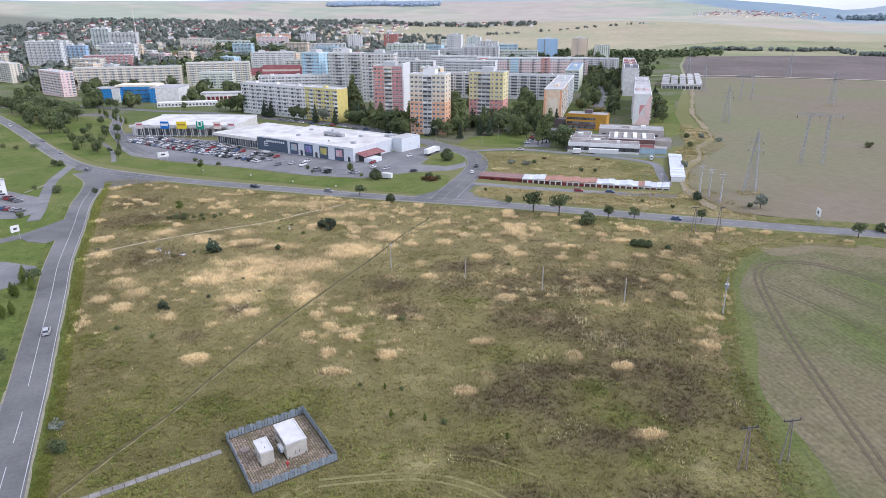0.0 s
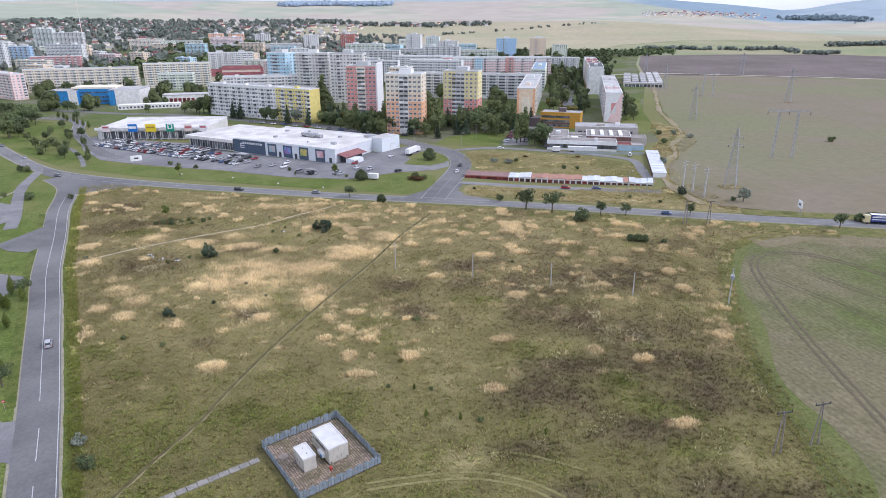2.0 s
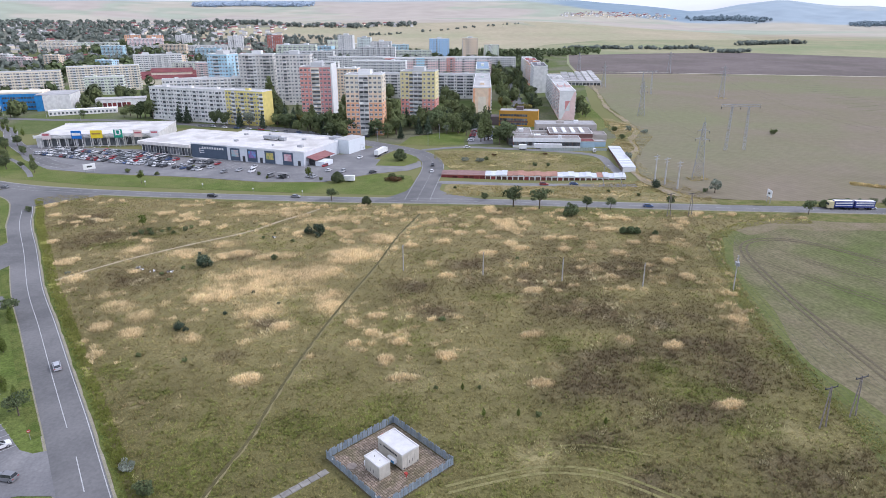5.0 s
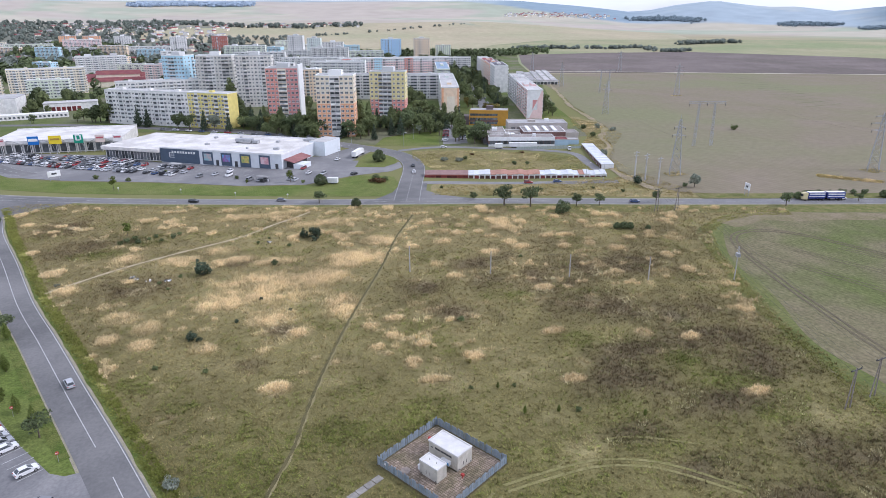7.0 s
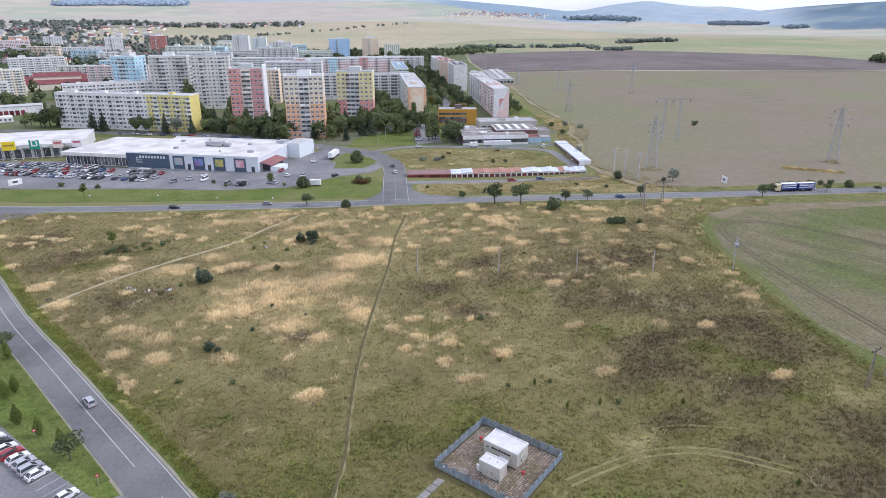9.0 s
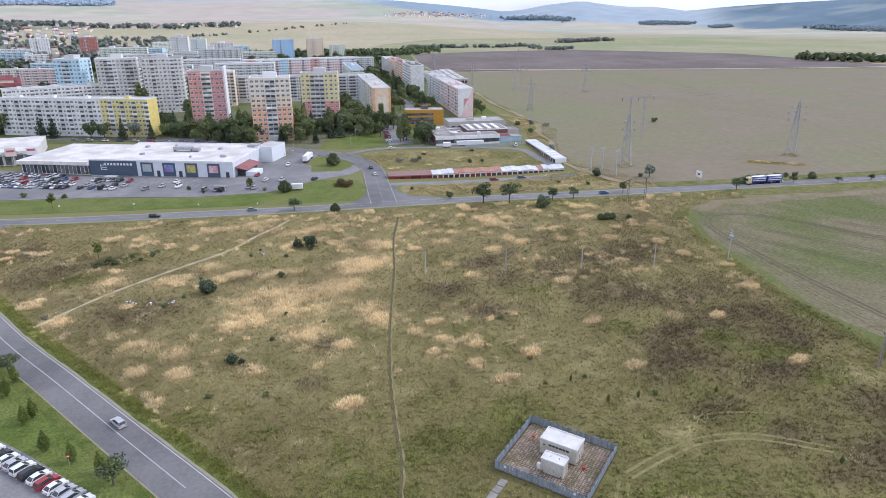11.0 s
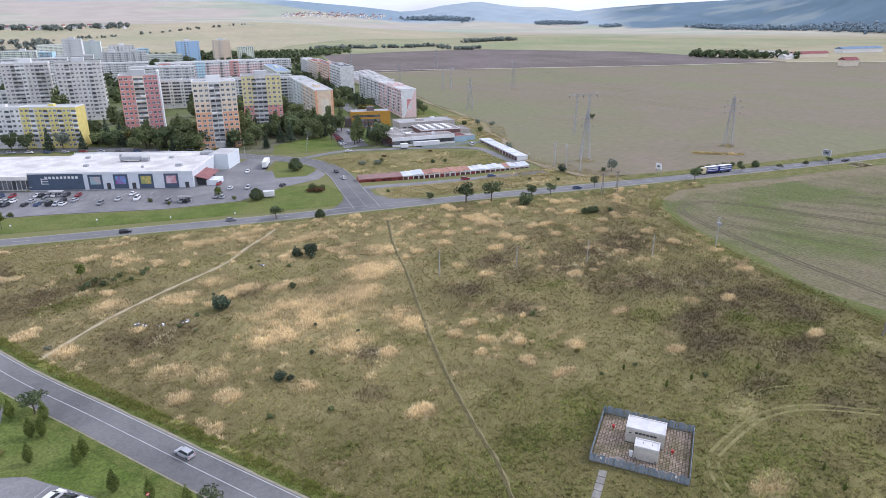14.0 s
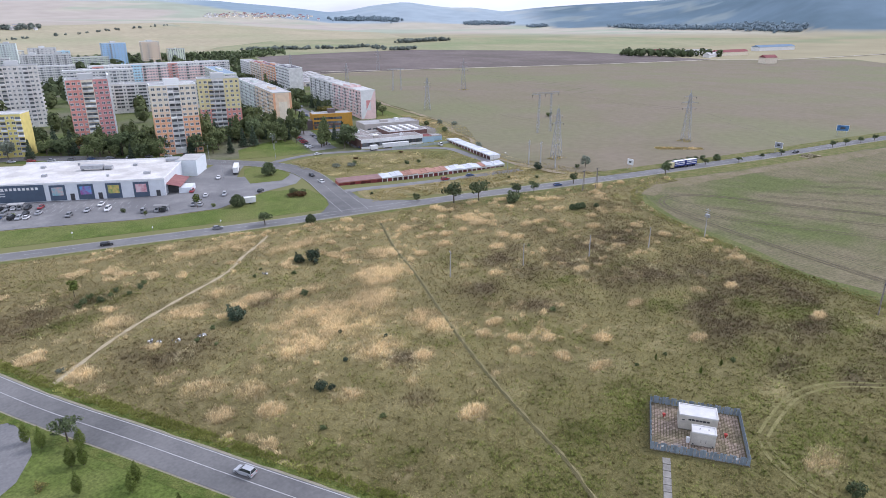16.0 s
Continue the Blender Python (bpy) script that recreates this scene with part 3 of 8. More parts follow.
sheet("turning_circle", [(-141, 209), (-139, 201), (-140, 194), (-144, 187), (-152, 181), (-164, 180), (-175, 186), (-180, 200), (-172, 212), (-156, 214)], ASPHALT_OLD, 0.12, "rounded asphalt turning circle with a pale kerb", "road")


def bay_lines():
    g = Geo()
    # bays of the small car park along its kerb
    a, b = Vector((-108, 130.5)), Vector((-137, 172.5))
    d = (b - a).normalized()
    n = Vector((-d.y, d.x))
    for k in range(18):
        p = a + d * (2.6 * k) + n * 0.4
        ribbon(g, [p, p + n * 4.8], 0.14, 0.17, straight=True)
    # bays of the large car park
    u = Vector((0.86, -0.51)).normalized()
    v = Vector((-u.y, u.x))
    for row in range(5):
        for k in range(24):
            p = Vector((-66, 352)) - u * (3.1 * k) + v * (row * 11.0) * 0.62 + Vector((row * -7.0, row * 4.0))
            ribbon(g, [p, p + v * 4.6], 0.13, 0.16, straight=True)
    solid("bay_markings", g, LINE, "white painted parking bay lines", "marking", kind="structure")


bay_lines()

# green edge of the young crop and faint drill rows over both fields
EDGE_GREEN = shader("green_crop_edge", (0.105, 0.125, 0.038), (0.14, 0.145, 0.055), 6, fine=0.25, rough=0.97)
g = Geo()
ribbon(g, FIELD_EDGE[:10], lambda r: 7.0 + 2.5 * math.sin(r * 0.11), 0.13, -4.0, 4.0)
solid("crop_edge", g, EDGE_GREEN, "greener strip of crop along the field edge", "field", kind="structure")

sheet("lawn_island", [(-13, 357), (2, 352), (11, 360), (13, 374), (6, 390), (-1, 388), (-8, 374)], LAWN, 0.17, "green lawn island beside the lorry park", "lawn")
sheet("lawn_patch", [(8, 413), (28, 404), (47, 401), (55, 432), (60, 448), (36, 444), (18, 436)], LAWN, 0.13, "green lawn before the trees", "lawn")
sheet("end_lawn", [(150, 428), (163, 440), (172, 470), (186, 525), (215, 610), (205, 640), (180, 560), (158, 482), (148, 470)], LAWN, 0.13, "green lawn beside the end slab", "lawn")
# ---------------------------------------------------------------- housing blocks
def window_mesh(name, w, h, frame_mat=None, glass=None):
    """A casement window that faces -y: pale frame, mullion, sill and dark panes set back in it."""
    g = Geo()
    t = 0.13
    for x0, x1, z0, z1 in ((-w / 2, w / 2, h - t, h), (-w / 2, w / 2, 0, t), (-w / 2, -w / 2 + t, t, h - t), (w / 2 - t, w / 2, t, h - t), (-t / 2, t / 2, t, h - t)):
        g.add([(x0, -0.05, z0), (x1, -0.05, z0), (x1, -0.05, z1), (x0, -0.05, z1)], [(0, 1, 2, 3)], 0)
    g.add([(-w / 2, -0.02, 0), (w / 2, -0.02, 0), (w / 2, -0.02, h), (-w / 2, -0.02, h)], [(0, 1, 2, 3)], 1)
    g.box(-w / 2 - 0.05, w / 2 + 0.05, -0.14, 0.0, -0.08, -0.02, 0)
    return g.mesh(name, [frame_mat or WHITE, glass or GLASS])


def balcony_mesh(name, w, d=0.9, h=1.05, panel=None, deep=2.7):
    """A balcony that faces -y: floor slab, closed parapet and a flat dark panel for the shaded recess above it."""
    g = Geo()
    g.box(-w / 2, w / 2, -d, 0.0, -0.12, 0.06, 0)
    g.box(-w / 2, w / 2, -d - 0.06, -d, -0.05, h, 0)
    for s in (-1, 1):
        g.box(s * w / 2 - 0.04, s * w / 2 + 0.04, -d, 0.0, 0.06, h, 0)
    # no real recess: a flat dark glass panel paints its shade
    g.add([(-w / 2 + 0.1, -0.02, 0.1), (w / 2 - 0.1, -0.02, 0.1), (w / 2 - 0.1, -0.02, deep - 0.4), (-w / 2 + 0.1, -0.02, deep - 0.4)], [(0, 1, 2, 3)], 1)
    return g.mesh(name, [panel or WHITE, GLASS])


PANEL_WHITE = shader("balcony_panel", (0.76, 0.76, 0.74), (0.58, 0.59, 0.58), size=30, rough=0.7, vary=0.22)
PANEL_MIXED = shader("balcony_panel_mixed", (0.76, 0.74, 0.71), (0.54, 0.54, 0.53), size=3.0, rough=0.7, vary=0.4)
WIN_PAIR = window_mesh("window", 2.0, 1.5)
WIN_ONE = window_mesh("window", 1.4, 1.45)
BALC = balcony_mesh("balcony", 3.0, panel=PANEL_WHITE)
BALC_M = balcony_mesh("balcony", 3.0, panel=PANEL_MIXED)


def merge(meshes_at, name):
    """Joins many placed copies of meshes that share one material list."""
    g = Geo()
    mats = None
    for me, m in meshes_at:
        mats = mats or list(me.materials)
        g.add([tuple(m @ v.co) for v in me.vertices], [tuple(p.vertices) for p in me.polygons])
        g.m[-len(me.polygons):] = [p.material_index for p in me.polygons]
    return g.mesh(name, mats)


def block(label, x, y, turn, w, d, h, floors, bays, bands, roof=ROOF_GREY, single=True, pattern="w", sides=(0,), side_bays=0, lifts=1, ends=None, dz=0.0, name="apartment_block", category="apartment block", balc=None, stripes=()):
    """A panel-built housing block. x, y: its front left corner; turn: bearing of its front; bands: (upper edge, material);
    pattern: what stands in each bay, w window, p pair, b balcony; sides: 0 front, 1 right, 2 back, 3 left get windows."""
    c, s = math.cos(radians(turn)), math.sin(radians(turn))
    mx, my = x + c * w / 2 - s * d / 2, y + s * w / 2 + c * d / 2
    z = on(mx, my, dz)
    root = thing(name, label, category, pose(x, y, z, 0, 0, turn), "housing blocks")
    g, z0, mats = Geo(), -3.0, []
    for zt, mm in bands:
        if mm not in mats:
            mats.append(mm)
        top = zt * h
        g.box(0, w, 0, d, z0, top, mats.index(mm))
        z0 = top
    part("wall", g, mats, root)
    g = Geo()
    g.box(0.35, w - 0.35, 0.35, d - 0.35, h, h + 0.12, 0)
    for x0, x1, y0, y1 in ((-0.1, w + 0.1, -0.1, 0.3), (-0.1, w + 0.1, d - 0.3, d + 0.1), (-0.1, 0.3, 0.3, d - 0.3), (w - 0.3, w + 0.1, 0.3, d - 0.3)):
        g.box(x0, x1, y0, y1, h, h + 0.55, 1)
    ro = part("roof", g, [roof, PANEL_WHITE], root)
    for k in range(lifts):
        px = w * (k + 0.5) / lifts
        e = Geo()
        if h > 30:
            e.box(px - 4.2, px + 4.2, d * 0.3, d * 0.85, h + 0.12, h + 3.2, 0, 1)
        else:
            e.box(px - 1.6, px + 1.6, d * 0.4, d * 0.65, h + 0.12, h + 1.7, 0, 1)
        part("lift_house", e, [bands[-1][1] if h < 30 else PANEL_WHITE, ROOF_LIGHT], ro)
    if ends:
        for (ex0, ex1, ez0, ez1), mm in ends:
            e = Geo()
            e.box(ex0 * w, ex1 * w, -0.03, 0.0, ez0 * h, ez1 * h, 0)
            part("wall_panel", e, mm, root)
    for (sx0, sx1), mm in stripes:
        e = Geo()
        e.box(sx0 * w, sx1 * w, -0.012, 0.0, 0.3, h - 0.2, 0)
        part("wall_panel", e, mm, root)
    fh = (h - 1.0) / floors
    loose, loose_b = [], []
    for side in sides:
        length = w if side in (0, 2) else d
        nb = bays if side in (0, 2) else side_bays
        turn_m = {0: pose(0, 0, 0), 1: pose(w, 0, 0, 0, 0, 90), 2: pose(w, d, 0, 0, 0, 180), 3: pose(0, d, 0, 0, 0, 270)}[side]
        for f in range(floors):
            for b in range(nb):
                k = pattern[b % len(pattern)]
                if k == "-":
                    continue
                px, pz = length * (b + 0.5) / nb, 1.0 + f * fh
                if k == "b":
                    if f == 0:
                        continue
                    m = turn_m @ pose(px, -0.02, pz - 0.75)
                    me = balc or BALC
                else:
                    m = turn_m @ pose(px, -0.02, pz + 0.35)
                    me = WIN_PAIR if k == "p" else WIN_ONE
                if single:
                    part("balcony" if k == "b" else "window", me, None, root, m=m)
                else:
                    (loose_b if k == "b" else loose).append((me, m))
    for lst, nm in ((loose, "facade_glazing"), (loose_b, "balcony_tier")):
        if lst:
            tagged(part(nm, merge(lst, nm), None, root), kind="stuff")
    return root


PINK = paint("salmon_plaster", (0.76, 0.345, 0.29))
PINK_DEEP = paint("rose_plaster", (0.66, 0.30, 0.29))
PINK_PALE = paint("pale_pink_plaster", (0.85, 0.63, 0.60))
ORANGE = paint("apricot_plaster", (0.85, 0.47, 0.275))
ORANGE_PALE = paint("pale_apricot_plaster", (0.86, 0.68, 0.49))
CREAM = paint("cream_plaster", (0.82, 0.735, 0.585))
YELLOW = paint("yellow_plaster", (0.74, 0.64, 0.22))
YELLOW_PALE = paint("pale_yellow_plaster", (0.820, 0.725, 0.383))
GREY = paint("grey_panel", (0.77, 0.735, 0.685), dirt=0.2)
GREY_LIGHT = paint("light_grey_panel", (0.80, 0.785, 0.755), dirt=0.2)
BLUE_PALE = paint("pale_blue_plaster", (0.520, 0.752, 0.860))
BLUE_MID = paint("sky_blue_plaster", (0.410, 0.615, 0.847))
GREEN_PALE = paint("pale_green_plaster", (0.74, 0.79, 0.64))
MINT = paint("mint_plaster", (0.74, 0.80, 0.75))
BRICKRED = paint("brick_red_plaster", (0.465, 0.164, 0.123))


def build_blocks():
    # three towers nearest to the road
    block("tall apartment tower, pale above, apricot below, white balconies", -23, 453.5, -15.7, 25, 15, 40, 13, 8, ((0.55, ORANGE), (0.72, ORANGE_PALE), (1, CREAM)), pattern="pppbbppp", sides=(0, 1), side_bays=2, balc=BALC_M, stripes=(((0.37, 0.63), GREY_LIGHT),))
    block("tall rose-red apartment tower with a white end wall", -53.3, 509, -14, 23, 17, 41, 13, 8, ((1, PINK),), pattern="ppwbbwpp", sides=(0,), balc=BALC_M, stripes=(((0.36, 0.64), CREAM), ((0.64, 1.0), PINK_DEEP)))
    w = Geo()
    w.box(-0.5, 0.5, 0, 17.6, -3, 43.5)
    part("end_wall", w, WHITE, bpy.data.objects["apartment_block.001"], "smooth white end wall", pose(23.55, -0.3, 0))
    block("tall apartment tower, pale yellow above, red below", 19, 489, -20, 26, 14.5, 37.5, 12, 8, ((0.48, PINK), (1, YELLOW_PALE)), pattern="wpbbbwpw", sides=(0, 1), side_bays=2, stripes=(((0.34, 0.62), GREY_LIGHT),))
    # long slabs with their ends to the road
    block("long apartment slab with an apricot end wall and pale panel", 75.8, 496.8, -14.6, 13.5, 60, 22.8, 8, 19, ((1, ORANGE_PALE),), roof=ROOF_LIGHT, sides=(3, 1), side_bays=17, pattern="wpbwp", lifts=1, ends=(((0.3, 0.75, 0.12, 0.72), CREAM), ((0.0, 0.12, 0.0, 1.0), ORANGE), ((0.88, 1.0, 0.0, 1.0), ORANGE)))
    block("long pale green apartment slab behind the apricot one", 91, 556, -14.6, 13.5, 62, 22.8, 8, 19, ((1, MINT),), roof=ROOF_GREY, single=False, sides=(3, 1), side_bays=18, pattern="wpbwp")
    end_slab = block("long white apartment slab with a pink triangle on its end", 138, 476, -15.6, 12, 72, 20.8, 8, 10, ((1, PINK_PALE),), roof=ROOF_LIGHT, sides=(3, 1), side_bays=20, pattern="wbwp", lifts=2)
    ew, eh = 12.0, 20.8
    for nm, outline, mm in (("wall_panel", ((0, 0), (0.18, 0), (0.92, 1), (0, 1)), WHITE), ("wall_panel", ((0.36, 0.30), (0.66, 0.66), (0.36, 0.66)), PINK_DEEP), ("wall_panel", ((0.38, 0.30), (0.66, 0.30), (0.66, 0.62)), WHITE)):
        e = Geo()
        dep = -0.03 if outline[0] == (0, 0) else -0.06
        e.prism([(px * ew, pz * eh) for px, pz in outline], dep, dep + 0.028)
        part(nm, e, mm, end_slab)
    block("long pale apartment slab with balconies", 158, 546, -15.6, 12, 74, 20.8, 8, 10, ((1, GREY_LIGHT),), roof=ROOF_LIGHT, single=False, sides=(3, 1), side_bays=20, pattern="wbwp", lifts=2)
    DARK_RED_ROOF = shader("dark_red_roof", (0.17, 0.10, 0.11), (0.23, 0.14, 0.14), 6, fine=0.1)
    block("apartment slab with a bare white end wall", 177.5, 656, -15, 14, 56, 24, 8, 10, ((1, GREY_LIGHT),), roof=shader("slate_roof", (0.11, 0.11, 0.12), (0.16, 0.155, 0.16), 6, fine=0.1), single=False, sides=(3, 1), side_bays=18, pattern="wbwp", dz=3)
    block("orange apartment slab with a dark red roof", 192.5, 714, -15, 14, 62, 23, 8, 10, ((1, ORANGE),), roof=DARK_RED_ROOF, single=False, sides=(3, 1), side_bays=18, pattern="wbwp", dz=3)
    block("apricot apartment slab with a red roof", 209, 778, -15, 14, 62, 23, 8, 10, ((1, ORANGE_PALE),), roof=ROOF_RED, single=False, sides=(3, 1), side_bays=18, pattern="wbwp", dz=3)
    block("pale apartment slab far along the street", 226, 842, -15, 14, 58, 22, 8, 10, ((1, GREY_LIGHT),), roof=ROOF_LIGHT, single=False, sides=(3, 1), side_bays=18, pattern="wbwp", dz=3)
    block("white apartment slab at the end of the street", 204, 960, -12, 46, 14, 20, 7, 14, ((1, GREY_LIGHT),), roof=ROOF_GREY, single=False, sides=(0,), pattern="wpb", dz=2)
    # yellow and white slab behind the shops
    block("apartment slab painted yellow and white", -109.5, 521.6, -33.4, 34, 12, 25, 8, 12, ((1, YELLOW),), roof=ROOF_LIGHT, sides=(0,), pattern="wpbwpb", stripes=(((0.18, 0.26), GREY_LIGHT),))
    block("long white apartment slab behind the shops", -172, 563, -33.4, 75, 12, 25, 8, 24, ((1, GREY_LIGHT),), roof=ROOF_LIGHT, sides=(0,), pattern="wbpwb", lifts=3)
    block("grey-white apartment slab with balconies", -178, 640, 8, 75, 12, 24, 8, 24, ((1, GREY_LIGHT),), roof=ROOF_GREY, single=False, sides=(0,), pattern="wbpwb", lifts=3)
    # tall row behind
    block("tall pale blue apartment tower", -141, 668, -30, 22.5, 16.8, 42.4, 13, 7, ((1, BLUE_PALE),), single=True, sides=(0, 1), side_bays=3, pattern="wpbbp", dz=2, balc=BALC)
    block("tall grey apartment tower with dark window strips", -110, 645, -11, 31.5, 14, 42.5, 14, 10, ((1, GREY),), single=True, sides=(0, 1), side_bays=3, pattern="wpbbp", dz=2, balc=BALC_M, stripes=(((0.3, 0.5), GREY_LIGHT),))
    block("tall grey apartment tower with a service strip", -76, 626, -11, 31, 14, 43.5, 14, 10, ((1, GREY),), single=True, sides=(0, 1), side_bays=3, pattern="pwbpw", dz=1, balc=BALC_M, stripes=(((0.62, 0.8), GREY_LIGHT),))
    # long slabs behind the towers
    block("long white apartment slab with rows of balconies", -2, 655, -18, 128, 12, 23, 8, 42, ((1, GREY_LIGHT),), roof=ROOF_GREY, single=False, sides=(0,), pattern="bwb", lifts=3)
    block("very long pink apartment slab with a pale roof storey", 42, 833, -4.5, 136, 14, 28, 9, 44, ((0.86, PINK_PALE), (1, GREY_LIGHT)), roof=ROOF_LIGHT, single=False, sides=(0,), pattern="pwbpp", lifts=3, dz=1, stripes=(((0.02, 0.1), PINK), ((0.3, 0.38), BLUE_PALE), ((0.58, 0.66), PINK)))
    block("apartment slab with a blue-grey roof", 128, 700, -14, 14, 110, 23, 8, 6, ((1, GREEN_PALE),), roof=shader("blue_roof", (0.22, 0.30, 0.38), (0.30, 0.37, 0.44), 6, fine=0.1), single=False, sides=(3, 0), side_bays=26, pattern="wpb", lifts=1)
    # far towers
    far = [
        ("white", 7, 1330, -17, 29, 46, GREY_LIGHT), ("white", 50, 1420, -14, 28, 38, MINT), ("white", 62, 1240, -11, 38, 36, GREY_LIGHT),
        ("sky-blue", 180, 1290, -6, 38, 38, BLUE_MID), ("apricot", 248, 1300, -5, 30, 38, ORANGE_PALE), ("pale green", 290, 1290, -5, 28, 25, GREEN_PALE),
        ("orange-striped", -501, 1820, 4, 36, 31, ORANGE), ("orange-striped", -448, 1815, 3, 38, 31, ORANGE), ("grey", -377, 1800, 2, 37, 32, GREY_LIGHT),
        ("white", -245, 1740, -1, 36, 33, GREY_LIGHT), ("red and white", -148, 1690, -5, 34, 37, BRICKRED),
    ]
    for word, x, y, a, w, h, mm in far:
        block(word + " apartment tower far off in the estate", x, y, a, w, 16, h, 12, 7, ((1, mm),), single=False, pattern="wpbpw", side_bays=3, sides=(0, 1) if x < 0 else (0, 3))
    slabs = [
        ("cream", -660, 1700, 5, 80, 25, CREAM), ("pale green", -580, 1690, 4, 95, 22, GREEN_PALE), ("white", -440, 1600, 0, 90, 20, GREY_LIGHT), ("white", -325, 1610, -1, 92, 20, GREY_LIGHT),
        ("pale blue", 113, 1390, -8, 40, 24, BLUE_PALE), ("white", -91, 1180, -13, 85, 26, GREY_LIGHT), ("orange", 30, 1190, -14, 28, 14, ORANGE), ("white", -20, 1020, -13, 90, 24, GREY_LIGHT),
        ("cream", 60, 960, -10, 60, 20, CREAM), ("pale pink", -190, 900, -13, 70, 26, PINK_PALE), ("white", -100, 880, -14, 90, 26, GREY_LIGHT), ("white", 0, 760, -16, 60, 30, GREY_LIGHT), ("apricot", -22, 640, -16, 20, 30, ORANGE_PALE),
        ("pink and white", -450, 742, -41, 62, 26, PINK_PALE), ("cream and orange", -486, 890, -33, 38, 26, ORANGE_PALE), ("long cream", -438, 790, 12, 120, 25, CREAM), ("long cream", -316, 822, 12, 75, 28, CREAM),
        ("green and white", -286, 780, 5, 38, 19, GREEN_PALE), ("cream and yellow", -657, 960, -40, 100, 26, CREAM), ("white and blue", -760, 1230, -4, 38, 42, GREY_LIGHT), ("white", -722, 1225, -4, 30, 42, WHITE),
        ("blue and white", -730, 1300, -1, 42, 32, BLUE_MID), ("red-ended grey", -630, 1180, 8, 78, 20, PINK_DEEP), ("green glass", -870, 1680, -10, 50, 48, MINT), ("white", -810, 1650, 0, 66, 42, GREY_LIGHT), ("cream", -700, 1380, -14, 80, 32, GREY_LIGHT),
        ("red and white", -930, 1250, -40, 110, 24, PINK_PALE), ("pale", -840, 1190, 6, 60, 22, CREAM), ("apricot", -660, 1420, 2, 26, 28, ORANGE_PALE),
    ]
    town_rng = random.Random(21)
    tones = (("white", GREY_LIGHT), ("cream", CREAM), ("pale pink", PINK_PALE), ("pale blue", BLUE_PALE), ("pale green", GREEN_PALE), ("white", GREY_LIGHT), ("apricot", ORANGE_PALE))
    for k in range(34):
        word, mm = tones[k % 7]
        slabs.append((word, -900 + (k * 271) % 1000 + town_rng.uniform(-20, 20), 930 + (k * 167) % 760 + town_rng.uniform(-20, 20), town_rng.choice((-12, -14, 8, -35)), town_rng.uniform(35, 80), town_rng.choice((16, 20, 24, 24, 32)), mm))
    for word, x, y, a, w, h, mm in slabs:
        block(word + " apartment slab among the trees of the town", x, y, a, w, 13, h, max(4, int(h / 2.8)), max(5, int(w / 3)), ((1, mm),), roof=ROOF_LIGHT, single=False, pattern="wpb", side_bays=3, sides=(0, 1) if x < -100 else (0, 3), lifts=2)


build_blocks()


# ---------------------------------------------------------------- shops, school, garages
MALL_WALL = paint("white_cladding", (0.66, 0.69, 0.72), dirt=0.08)
MALL_BLUE = paint("slate_blue_cladding", (0.085, 0.115, 0.16))


